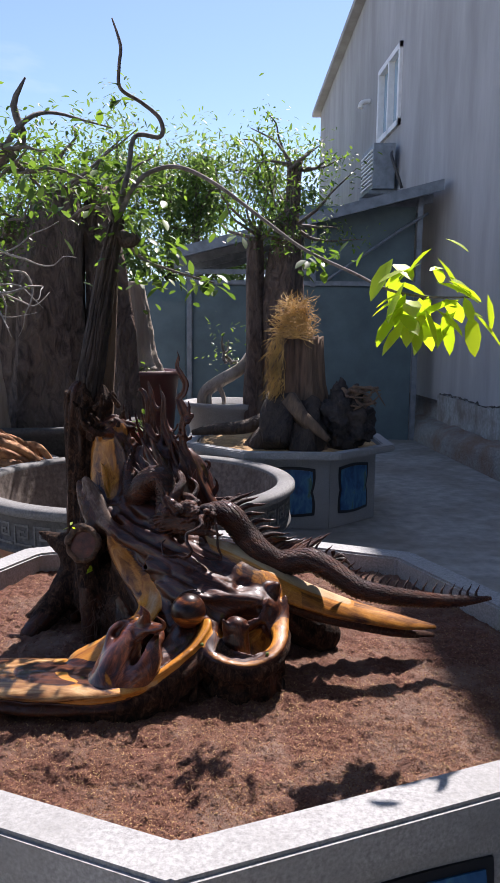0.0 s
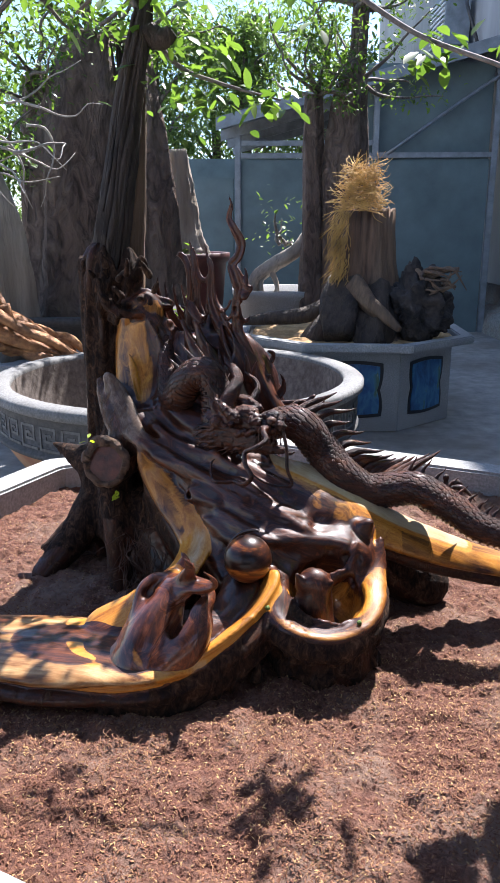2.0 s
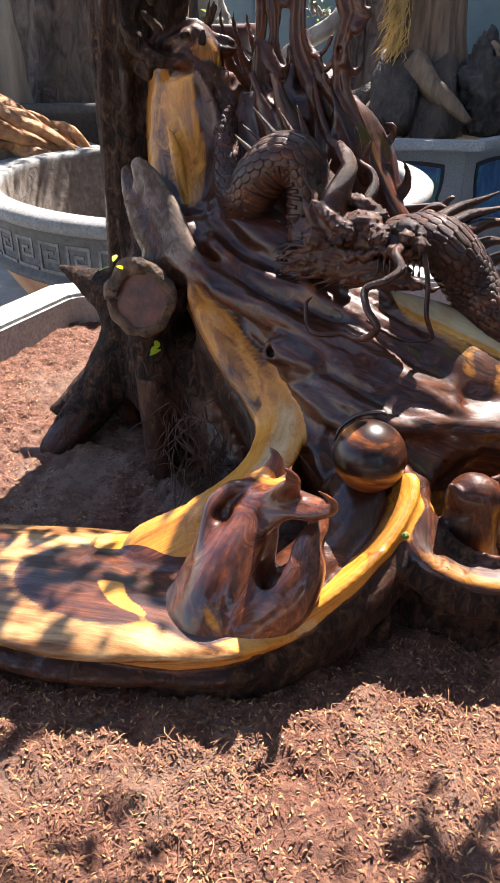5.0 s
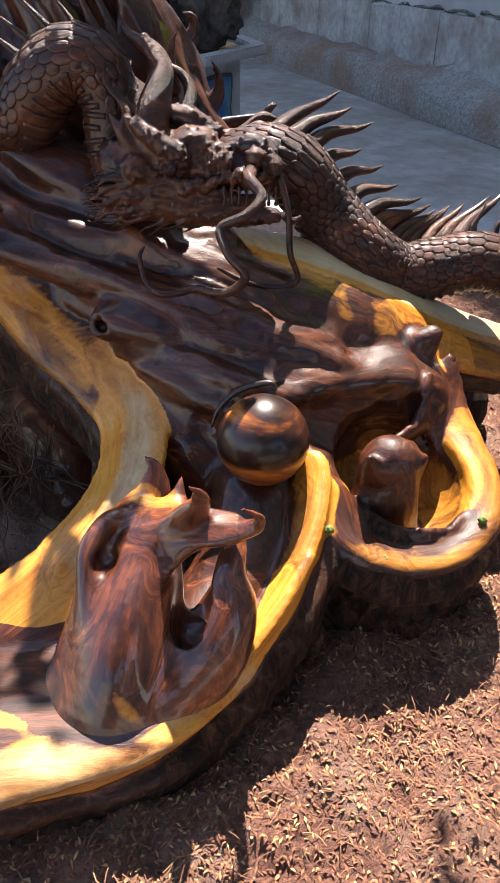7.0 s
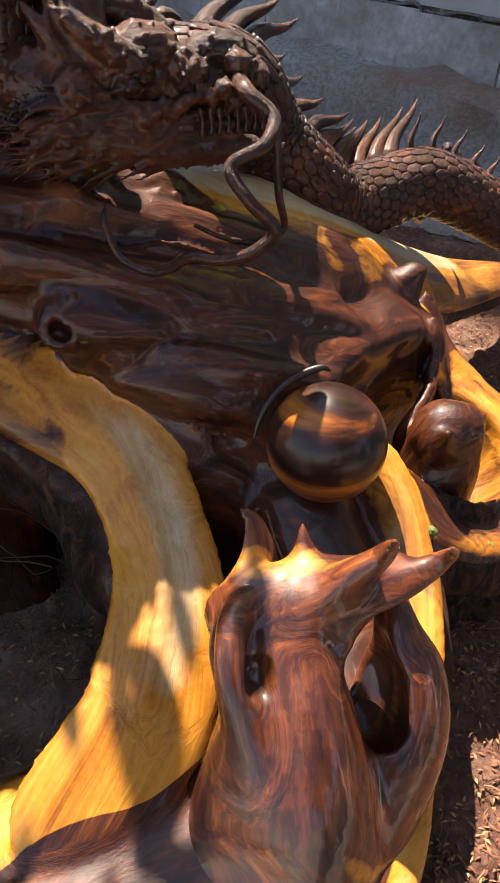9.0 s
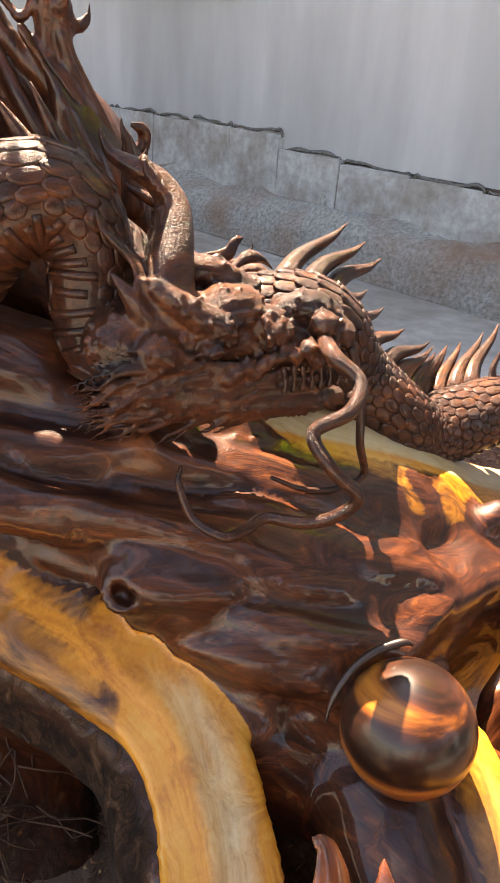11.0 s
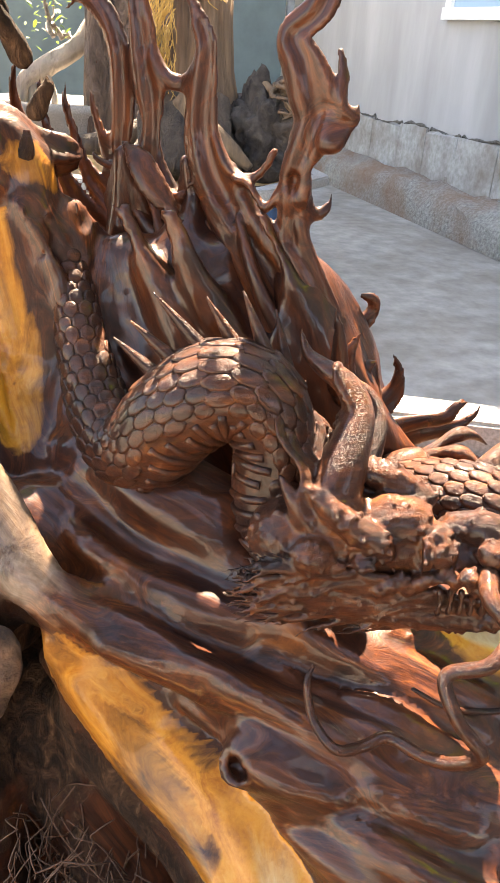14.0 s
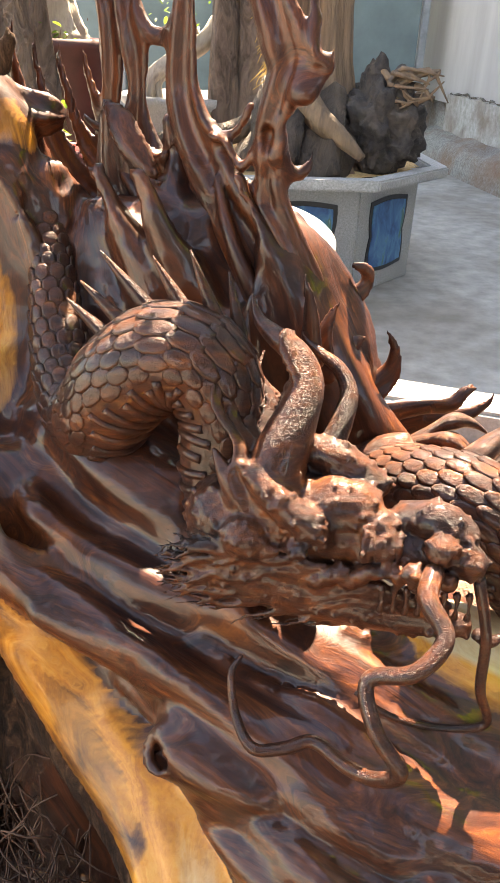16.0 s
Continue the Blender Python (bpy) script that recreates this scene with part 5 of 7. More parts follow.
    s([(-0.012, 1.935, 0.608, 0.068), (-0.005, 1.925, 0.602, 0.070)], SAP, 0.012, carve=True, soft=0.012)
    s([(-0.10, 1.985, 0.64, 0.03), (-0.045, 2.000, 0.640, 0.042), (0.02, 2.005, 0.645, 0.042), (0.07, 2.01, 0.66, 0.03)], HEART, stain=True, soft=0.008)
    s([(0.10, 2.02, 0.63, 0.02), (0.112, 2.045, 0.665, 0.012)], HEART, 0.008, stain=True)
    s([(-0.028, 1.925, 0.52, 0.042), (-0.03, 1.915, 0.585, 0.036), (-0.03, 1.915, 0.628, 0.032)], HEART, 0.012)
    s([(-0.055, 1.905, 0.63, 0.014), (-0.066, 1.895, 0.655, 0.003)], HEART, 0.006)
    s([(-0.01, 1.905, 0.625, 0.012), (0.003, 1.90, 0.642, 0.003)], HEART, 0.006)
    s([(-0.025, 1.955, 0.60, 0.02), (0.01, 1.965, 0.615, 0.016), (0.035, 1.975, 0.628, 0.012), (0.045, 1.985, 0.66, 0.006), (0.055, 2.0, 0.68, 0.002)], HEART, 0.01, flat=(0, 1, 0.2), thin=0.5)
    s([(-0.026, 1.915, 0.556, 0.034)], HEART, stain=True)
    # right-hand root
    root = [(-0.10, 2.15, 0.772, 0.045), (-0.04, 2.125, 0.750, 0.062), (0.03, 2.105, 0.715, 0.066), (0.12, 2.10, 0.672, 0.055), (0.22, 2.105, 0.632, 0.048), (0.33, 2.12, 0.596, 0.038), (0.45, 2.13, 0.566, 0.028), (0.55, 2.15, 0.545, 0.010)]
    s([(x, y + 0.01, z - 0.03, r * 0.9) for x, y, z, r in root[1:]], BARK, 0.014, flat=(0.25, -0.45, 0.86), thin=0.5)
    s(root, SAP, 0.012, flat=(0.25, -0.45, 0.86), thin=0.35, per=14)
    s([(-0.10, 2.18, 0.785, 0.035), (-0.03, 2.155, 0.762, 0.045), (0.05, 2.14, 0.725, 0.045), (0.13, 2.13, 0.685, 0.04), (0.20, 2.13, 0.65, 0.035), (0.28, 2.13, 0.62, 0.022)], (1, 0, 0.9), stain=True)
    s([(0.02, 2.25, 0.60, 0.09), (0.12, 2.22, 0.56, 0.08), (0.22, 2.2, 0.50, 0.06)], BARK, 0.03)
    s([(0.0, 2.065, 0.705, 0.006), (0.06, 2.045, 0.672, 0.010), (0.085, 2.03, 0.66, 0.008), (0.11, 2.03, 0.645, 0.003)], SAP, 0.008, flat=(0, -0.4, 0.9), thin=0.5)
    # old trunk foot, knots and roots
    s([(-0.555, 2.47, 0.42, 0.090), (-0.552, 2.465, 0.62, 0.060), (-0.556, 2.46, 0.85, 0.046), (-0.552, 2.455, 1.05, 0.045), (-0.542, 2.445, 1.20, 0.042)], BARK, 0.03, flute=(7, 0.13, 5))
    for i in range(9):
        w = 2.6 + 0.42 * i
        s([(-0.552 + 0.044 * math.cos(w + 0.1 * j), 2.460 + 0.044 * math.sin(w + 0.1 * j), 0.64 + 0.14 * j, 0.008 + 0.0035 * math.sin(i + 2 * j)) for j in range(5)], BARK, 0.008)
    s([(-0.56, 2.42, 0.68, 0.055), (-0.62, 2.44, 0.705, 0.034), (-0.665, 2.455, 0.722, 0.018), (-0.70, 2.465, 0.735, 0.004)], BARK, 0.02)
    s([(-0.53, 2.33, 0.74, 0.05), (-0.50, 2.25, 0.755, 0.047), (-0.492, 2.232, 0.757, 0.046)], BARK, 0.02, flat=(-0.15, -0.95, 0.1), thin=0.9)
    s([(-0.47, 2.25, 0.80, 0.03), (-0.45, 2.26, 0.76, 0.03)], BARK, 0.02)
    for rows in ([(-0.56, 2.42, 0.62, 0.06), (-0.62, 2.36, 0.53, 0.045), (-0.69, 2.29, 0.45, 0.03)], [(-0.50, 2.28, 0.72, 0.04), (-0.488, 2.235, 0.60, 0.03), (-0.478, 2.21, 0.43, 0.026)],
                 [(-0.50, 2.42, 0.60, 0.07), (-0.45, 2.33, 0.52, 0.06), (-0.40, 2.26, 0.43, 0.05)], [(-0.40, 2.30, 0.62, 0.08), (-0.36, 2.22, 0.52, 0.06), (-0.33, 2.14, 0.43, 0.04)],
                 [(-0.64, 2.46, 0.5, 0.05), (-0.72, 2.44, 0.44, 0.03)]):
        s(rows, BARK, 0.03)
    s([(-0.49, 2.36, 0.55, 0.07), (-0.48, 2.38, 0.85, 0.06)], BARK, 0.03)
    # honey panel between trunk and wall, with its jagged black crown
    s([(-0.447, 2.41, 1.075, 0.058), (-0.446, 2.40, 0.98, 0.070), (-0.446, 2.365, 0.90, 0.056), (-0.430, 2.32, 0.865, 0.028)], SAP, 0.012, flat=(-0.25, -0.95, 0.25), thin=0.5, soft=0.004)
    s([(-0.466, 2.356, 0.990, 0.003), (-0.457, 2.346, 0.960, 0.009), (-0.449, 2.336, 0.925, 0.008), (-0.440, 2.322, 0.895, 0.002)], SAP, 0.006)
    s([(-0.422, 2.372, 0.955, 0.012), (-0.415, 2.37, 0.93, 0.010)], BARK, stain=True, soft=0.003)
    for rows in ([(-0.53, 2.42, 1.10, 0.040), (-0.525, 2.41, 1.17, 0.032), (-0.53, 2.42, 1.225, 0.012)], [(-0.48, 2.42, 1.10, 0.034), (-0.47, 2.42, 1.17, 0.034), (-0.475, 2.43, 1.225, 0.014)],
                 [(-0.47, 2.41, 1.10, 0.03), (-0.435, 2.41, 1.12, 0.022), (-0.41, 2.42, 1.105, 0.02), (-0.385, 2.425, 1.10, 0.02)], [(-0.53, 2.355, 1.16, 0.008), (-0.515, 2.35, 1.11, 0.014), (-0.48, 2.365, 1.085, 0.016), (-0.44, 2.38, 1.08, 0.012)],
                 [(-0.452, 2.41, 1.17, 0.02), (-0.445, 2.415, 1.215, 0.003)], [(-0.592, 2.47, 1.05, 0.022), (-0.602, 2.475, 1.14, 0.003)]):
        s([(x, y, z, r * 0.74) for x, y, z, r in rows], (0, 0.82, 0), 0.008, flute=(5, 0.2, 30))
    for i in range(18):
        b = np.array([rng.uniform(-0.56, -0.40), rng.uniform(2.345, 2.40), rng.uniform(1.06, 1.20)])
        d = np.array([rng.normal() * 0.014, -0.012 + rng.normal() * 0.010, 0.022 + rng.normal() * 0.012])
        s([(*b, rng.uniform(0.006, 0.010)), (*(b + d * 0.6), 0.005), (*(b + d * 0.95 + (rng.normal() * 0.004, 0, 0)), 0.001)], (0, rng.choice([0.6, 0.9]), 0), 0.008)
    # burrs and bark plates on the cut sides
    for i in range(90):
        a = rng.uniform(0, 1)
        if i % 2:
            x, y, z = -0.40 + 0.29 * a, 1.715 + 0.13 * a * a + 0.012, rng.uniform(0.46, 0.475 + 0.07 * a)
        else:
            t = rng.uniform(math.pi * 1.02, math.pi * 2.05)
            x, y, z = -0.015 + 0.108 * math.cos(t), 1.94 + 0.108 * math.sin(t), rng.uniform(0.45, 0.525)
        s([(x, y, z, rng.uniform(0.004, 0.011)), (x + rng.normal() * 0.004, y, z + rng.uniform(0.008, 0.03), rng.uniform(0.003, 0.008))], BARK, 0.006)
    k.furrow(0.0046, 4.5, 46.0, 0.006)
    v, f, c = k.mesh()
    skin("root_body", v, f, c, WOOD, carving, "polished dark heartwood with honey sapwood edges and bark")


root_body()


def flame_wall_y(x):
    """Depth of the curved screen of flames behind the dragon."""
    return 2.34 + 0.85 * max(0.0, -0.21 - x)


def flames():
    """Pierced flames along the top of the wall: flat wavy blades with hollowed faces and sharp crests."""
    k = Clay((-0.45, 2.20, 0.84), (0.02, 2.56, 1.40), 0.0029)
    s = k.strand
    out = (-0.60, -0.80, 0.05)

    def blade(rows, dy=0.0, thin=0.42, hollow=0.42, side=0.25, tint=HEART):
        p = [(x, flame_wall_y(x) + dy, z, r) for x, z, r in rows]
        s(p, tint, 0.008, flat=out, thin=thin)
        # a crest beside a hollow that follows the blade
        wide = [q for q in p if q[3] > 0.006]
        if hollow and len(wide) > 2:
            s([(x + (0.76 * side - 0.34) * r, y - (0.65 * side + 0.44) * r, z, r * hollow) for x, y, z, r in wide], tint, 0.004, carve=True)
            s([(x - 0.50 * r, y - 0.02 * r, z, r * 0.16) for x, y, z, r in wide], tint, 0.006)

    def lip(rows, dy=-0.006):
        s([(x, flame_wall_y(x) + dy, z, r) for x, z, r in rows], HEART, 0.005)

    # tall flame that bends twice
    blade([(-0.228, 1.350, 0.002), (-0.222, 1.324, 0.007), (-0.227, 1.297, 0.009), (-0.214, 1.274, 0.012), (-0.199, 1.245, 0.014), (-0.206, 1.215, 0.013), (-0.222, 1.198, 0.0125), (-0.214, 1.181, 0.017), (-0.206, 1.161, 0.020), (-0.201, 1.145, 0.0185), (-0.205, 1.130, 0.0155), (-0.212, 1.110, 0.012), (-0.212, 1.090, 0.011)], -0.012, 0.40, 0.40, 0.2)
    blade([(-0.211, 1.10, 0.012), (-0.210, 1.069, 0.0135), (-0.207, 1.047, 0.0145), (-0.201, 1.025, 0.016), (-0.193, 1.002, 0.019), (-0.180, 0.973, 0.022), (-0.165, 0.94, 0.026), (-0.15, 0.90, 0.03)], -0.004, 0.55, 0.34, 0.1)
    s([(-0.190, 2.322, 1.19, 0.003), (-0.187, 2.318, 1.172, 0.005), (-0.188, 2.314, 1.155, 0.005), (-0.178, 2.312, 1.147, 0.003)], HEART, 0.004)
    # second and third blades and the bridge that joins them
    blade([(-0.292, 1.252, 0.001), (-0.288, 1.235, 0.004), (-0.284, 1.218, 0.0055), (-0.278, 1.201, 0.0095), (-0.273, 1.183, 0.0115), (-0.275, 1.147, 0.0150), (-0.274, 1.123, 0.0165), (-0.266, 1.094, 0.020), (-0.250, 1.065, 0.022), (-0.229, 1.032, 0.020), (-0.205, 0.995, 0.02)], -0.002)
    blade([(-0.337, 1.262, 0.001), (-0.330, 1.243, 0.005), (-0.323, 1.219, 0.0085), (-0.319, 1.197, 0.0115), (-0.317, 1.178, 0.0135), (-0.312, 1.147, 0.0145), (-0.311, 1.122, 0.0100), (-0.312, 1.091, 0.0150), (-0.298, 1.057, 0.022), (-0.272, 1.028, 0.023), (-0.24, 1.0, 0.02)])
    blade([(-0.309, 1.172, 0.0055), (-0.299, 1.160, 0.0075), (-0.289, 1.158, 0.0075), (-0.279, 1.167, 0.0065)], 0, 0.6, 0)
    # arched blade with a drooping beak, and thin spikes
    blade([(-0.376, 1.203, 0.0012), (-0.368, 1.211, 0.004), (-0.358, 1.214, 0.0065), (-0.347, 1.207, 0.0095), (-0.338, 1.192, 0.010), (-0.333, 1.169, 0.0118), (-0.332, 1.132, 0.012), (-0.334, 1.102, 0.011), (-0.324, 1.071, 0.016), (-0.296, 1.039, 0.0215), (-0.262, 1.008, 0.02)], 0.004)
    blade([(-0.398, 1.172, 0.001), (-0.400, 1.141, 0.0046), (-0.395, 1.12, 0.0065), (-0.388, 1.094, 0.0085), (-0.378, 1.068, 0.010), (-0.358, 1.042, 0.012), (-0.325, 1.015, 0.0147)], -0.016)
    blade([(-0.379, 1.157, 0.001), (-0.378, 1.131, 0.006), (-0.371, 1.108, 0.007), (-0.365, 1.088, 0.0085), (-0.353, 1.067, 0.0115), (-0.329, 1.040, 0.0145), (-0.30, 1.01, 0.015)], -0.004)
    blade([(-0.416, 1.168, 0.001), (-0.421, 1.140, 0.005), (-0.413, 1.105, 0.009), (-0.40, 1.07, 0.012), (-0.378, 1.035, 0.014)], -0.02)
    blade([(-0.352, 1.168, 0.001), (-0.357, 1.145, 0.004), (-0.352, 1.122, 0.006), (-0.344, 1.10, 0.008), (-0.335, 1.075, 0.010)], 0.006, 0.5, 0)
    # shining lips of the hollows between the blades
    lip([(-0.265, 1.118, 0.0022), (-0.257, 1.102, 0.0042), (-0.247, 1.094, 0.005), (-0.235, 1.099, 0.0045), (-0.226, 1.117, 0.0022)])
    lip([(-0.254, 1.094, 0.0022), (-0.243, 1.091, 0.004), (-0.237, 1.082, 0.0041), (-0.230, 1.076, 0.004), (-0.224, 1.09, 0.002)], -0.014)
    lip([(-0.306, 1.090, 0.001), (-0.300, 1.075, 0.0037), (-0.292, 1.072, 0.0044), (-0.283, 1.086, 0.001)], -0.012)
    lip([(-0.361, 1.100, 0.0015), (-0.353, 1.092, 0.0042), (-0.342, 1.088, 0.0047), (-0.328, 1.091, 0.0037), (-0.322, 1.106, 0.0015)], -0.010)
    s([(-0.335, 2.410, 1.112, 0.003), (-0.324, 2.398, 1.100, 0.011), (-0.312, 2.388, 1.080, 0.012), (-0.290, 2.375, 1.052, 0.003)], HEART, 0.003, flat=(-0.3, -0.7, 0.6), thin=0.3)
    # hooks on the outer edge
    blade([(-0.192, 1.131, 0.010), (-0.183, 1.139, 0.0055), (-0.176, 1.147, 0.0032), (-0.175, 1.157, 0.0006)], -0.026, 0.6, 0)
    blade([(-0.206, 1.078, 0.010), (-0.198, 1.073, 0.0068), (-0.189, 1.073, 0.005), (-0.182, 1.080, 0.0032), (-0.181, 1.091, 0.0006)], -0.006, 0.6, 0)
    blade([(-0.182, 0.992, 0.014), (-0.165, 0.978, 0.0125), (-0.150, 0.973, 0.0105), (-0.135, 0.977, 0.0085), (-0.126, 0.988, 0.0066), (-0.128, 0.999, 0.0048), (-0.140, 1.003, 0.0016)], 0.0, 0.5, 0.3)
    # lower fringe of leaf-shaped tongues beside the claws
    blade([(-0.158, 0.925, 0.014), (-0.147, 0.940, 0.0095), (-0.140, 0.948, 0.0070), (-0.132, 0.952, 0.0042), (-0.125, 0.963, 0.0006)], -0.03, 0.45, 0.3)
    blade([(-0.135, 0.885, 0.018), (-0.114, 0.905, 0.0135), (-0.102, 0.918, 0.0098), (-0.100, 0.934, 0.0063), (-0.108, 0.950, 0.0036), (-0.116, 0.959, 0.0006)], -0.02, 0.42, 0.35)
    blade([(-0.125, 0.872, 0.016), (-0.098, 0.882, 0.0101), (-0.071, 0.887, 0.0078), (-0.047, 0.889, 0.0071), (-0.036, 0.900, 0.0046), (-0.024, 0.908, 0.0008)], -0.02, 0.45, 0.3)
    blade([(-0.10, 0.862, 0.014), (-0.066, 0.870, 0.010), (-0.030, 0.874, 0.007), (-0.012, 0.884, 0.004), (-0.006, 0.896, 0.0006)], -0.012, 0.45, 0)
    blade([(-0.168, 0.935, 0.012), (-0.169, 0.965, 0.0075), (-0.162, 0.988, 0.003), (-0.158, 0.996, 0.0006)], -0.055, 0.5, 0)
    blade([(-0.180, 0.95, 0.010), (-0.183, 0.985, 0.006), (-0.190, 1.018, 0.0008)], -0.068, 0.6, 0)
    # ribbed strands that feed the blades
    for i in range(7):
        x = -0.185 - 0.021 * i
        u = 0.010 * math.sin(2.3 * i)
        s([(x + 0.055, flame_wall_y(x + 0.055) - 0.012, 0.90, 0.006), (x + 0.028 + u, flame_wall_y(x + 0.028) - 0.018, 0.965, 0.0075), (x + u, flame_wall_y(x) - 0.016, 1.02, 0.006), (x - 0.022, flame_wall_y(x - 0.022) - 0.012, 1.065, 0.002)], HEART, 0.006)
    s([(-0.205, 2.33, 1.06, 0.016), (-0.185, 2.33, 0.98, 0.022), (-0.160, 2.33, 0.92, 0.02)], (0.40, 0, 0), stain=True)
    v, f, c = k.furrow(0.0022, 4.0, 80.0, 0, 5).mesh()
    skin("flame", v, f, c, FLAME_WOOD, carving, "wavy carved flames of brown wood")


flames()


def flame_cup():
    k = Clay((-0.46, 1.70, 0.48), (-0.15, 1.97, 0.74), 0.0027)
    s = k.strand
    s([(-0.335, 1.800, 0.50, 0.068), (-0.332, 1.805, 0.54, 0.061), (-0.322, 1.820, 0.58, 0.048), (-0.304, 1.842, 0.615, 0.033), (-0.290, 1.855, 0.645, 0.020)], (0.42, 0, 0), 0.010, flute=(4, 0.05, 14))
    s([(-0.395, 1.80, 0.512, 0.026), (-0.36, 1.78, 0.514, 0.034), (-0.31, 1.77, 0.514, 0.032)], (0.42, 0, 0), 0.03)
    for rows in (
        [(-0.305, 1.885, 0.640, 0.008), (-0.312, 1.895, 0.646, 0.001)],
        [(-0.283, 1.855, 0.64, 0.016), (-0.266, 1.872, 0.662, 0.008), (-0.257, 1.885, 0.680, 0.001)],
        [(-0.272, 1.850, 0.65, 0.018), (-0.262, 1.834, 0.680, 0.010), (-0.254, 1.824, 0.698, 0.0055), (-0.258, 1.818, 0.712, 0.0025), (-0.268, 1.815, 0.722, 0.0005)],
        [(-0.28, 1.85, 0.645, 0.020), (-0.252, 1.836, 0.656, 0.012), (-0.230, 1.822, 0.660, 0.010), (-0.212, 1.812, 0.670, 0.0065), (-0.210, 1.804, 0.684, 0.0038), (-0.222, 1.80, 0.698, 0.0018), (-0.232, 1.798, 0.704, 0.0005)],
        [(-0.290, 1.785, 0.53, 0.044), (-0.260, 1.786, 0.565, 0.036), (-0.243, 1.797, 0.595, 0.029), (-0.236, 1.812, 0.620, 0.017), (-0.222, 1.832, 0.634, 0.009), (-0.218, 1.853, 0.650, 0.002)],
        [(-0.300, 1.88, 0.650, 0.010), (-0.326, 1.872, 0.654, 0.009), (-0.346, 1.854, 0.644, 0.009), (-0.352, 1.838, 0.622, 0.011), (-0.350, 1.826, 0.598, 0.016), (-0.340, 1.818, 0.575, 0.024)],
    ):
        s(rows, HEART, 0.012)
    s([(-0.318, 1.880, 0.640, 0.012), (-0.330, 1.868, 0.630, 0.014), (-0.335, 1.85, 0.612, 0.016)], HEART, 0.006)
    # lip that joins the flames, and a bright flake on the cup's belly
    s([(-0.318, 1.888, 0.640, 0.013), (-0.300, 1.876, 0.652, 0.018), (-0.276, 1.858, 0.657, 0.019), (-0.250, 1.842, 0.660, 0.014), (-0.228, 1.83, 0.664, 0.009)], HEART, 0.010, flat=(0.35, -0.55, 0.75), thin=0.45)
    s([(-0.352, 1.757, 0.585, 0.006), (-0.340, 1.748, 0.560, 0.014), (-0.322, 1.742, 0.535, 0.008)], (0.52, 0, 0), stain=True, soft=0.010)
    # broad blades of the flames and the web between them
    s([(-0.303, 1.870, 0.612, 0.030), (-0.292, 1.886, 0.638, 0.024), (-0.281, 1.898, 0.658, 0.016), (-0.277, 1.908, 0.674, 0.008), (-0.284, 1.914, 0.688, 0.001)], HEART, 0.010, flat=(0.25, -0.85, 0.45), thin=0.38)
    s([(-0.290, 1.848, 0.630, 0.030), (-0.262, 1.842, 0.646, 0.022), (-0.238, 1.826, 0.654, 0.014), (-0.218, 1.815, 0.664, 0.006)], HEART, 0.010, flat=(0.45, -0.1, 0.88), thin=0.35)
    s([(-0.275, 1.846, 0.648, 0.020), (-0.263, 1.836, 0.672, 0.014), (-0.256, 1.827, 0.690, 0.008), (-0.262, 1.82, 0.706, 0.002)], HEART, 0.008, flat=(0.2, -0.9, 0.4), thin=0.4)
    s([(-0.262, 1.788, 0.552, 0.034), (-0.240, 1.797, 0.588, 0.028), (-0.232, 1.812, 0.614, 0.018), (-0.222, 1.832, 0.634, 0.010)], HEART, 0.010, flat=(0.6, -0.75, 0.25), thin=0.4)
    s([(-0.274, 1.782, 0.565, 0.014), (-0.266, 1.80, 0.595, 0.020), (-0.258, 1.826, 0.626, 0.016)], HEART, 0.008, carve=True)
    s([(-0.275, 1.79, 0.59, 0.016), (-0.268, 1.80, 0.615, 0.012)], HEART, 0.008, carve=True)
    s([(-0.340, 1.832, 0.640, 0.010), (-0.333, 1.846, 0.636, 0.010)], HEART, 0.004, carve=True)
    s([(-0.255, 1.785, 0.545, 0.02), (-0.235, 1.80, 0.60, 0.018), (-0.225, 1.835, 0.64, 0.015)], (0.51, 0, 0), stain=True, soft=0.01)
    s([(-0.375, 1.785, 0.575, 0.012), (-0.35, 1.765, 0.545, 0.016)], (0.53, 0, 0), stain=True, soft=0.014)
    s([(-0.30, 1.90, 0.65, 0.025), (-0.26, 1.85, 0.69, 0.02)], (0.51, 0, 0), stain=True, soft=0.01)
    v, f, c = k.furrow(0.0014, 5.0, 30.0, 0, 11).mesh()
    skin("flame_cup", v, f, c, CUP_WOOD, carving, "red-brown carved cup of flames")


flame_cup()


DARK_LACQUER = plain("dark_lacquer", (0.022, 0.010, 0.007), 0.4, vary=0.5)


def ball():
    bm = bmesh.new()
    bmesh.ops.create_uvsphere(bm, u_segments=64, v_segments=40, radius=0.0465)
    m = Matrix.Translation((-0.160, 1.946, 0.662))
    bmesh.ops.transform(bm, matrix=m, verts=bm.verts)
    ob = part("ball", bm, BALL, carving, "polished dark ball with an amber band")
    tubes("ball_leaf", [[(-0.204, 1.982, 0.662, 0.001), (-0.196, 1.984, 0.681, 0.0022), (-0.180, 1.984, 0.697, 0.0030), (-0.162, 1.980, 0.706, 0.0034), (-0.146, 1.972, 0.711, 0.0028), (-0.140, 1.968, 0.708, 0.001)]], DARK_LACQUER, ob)


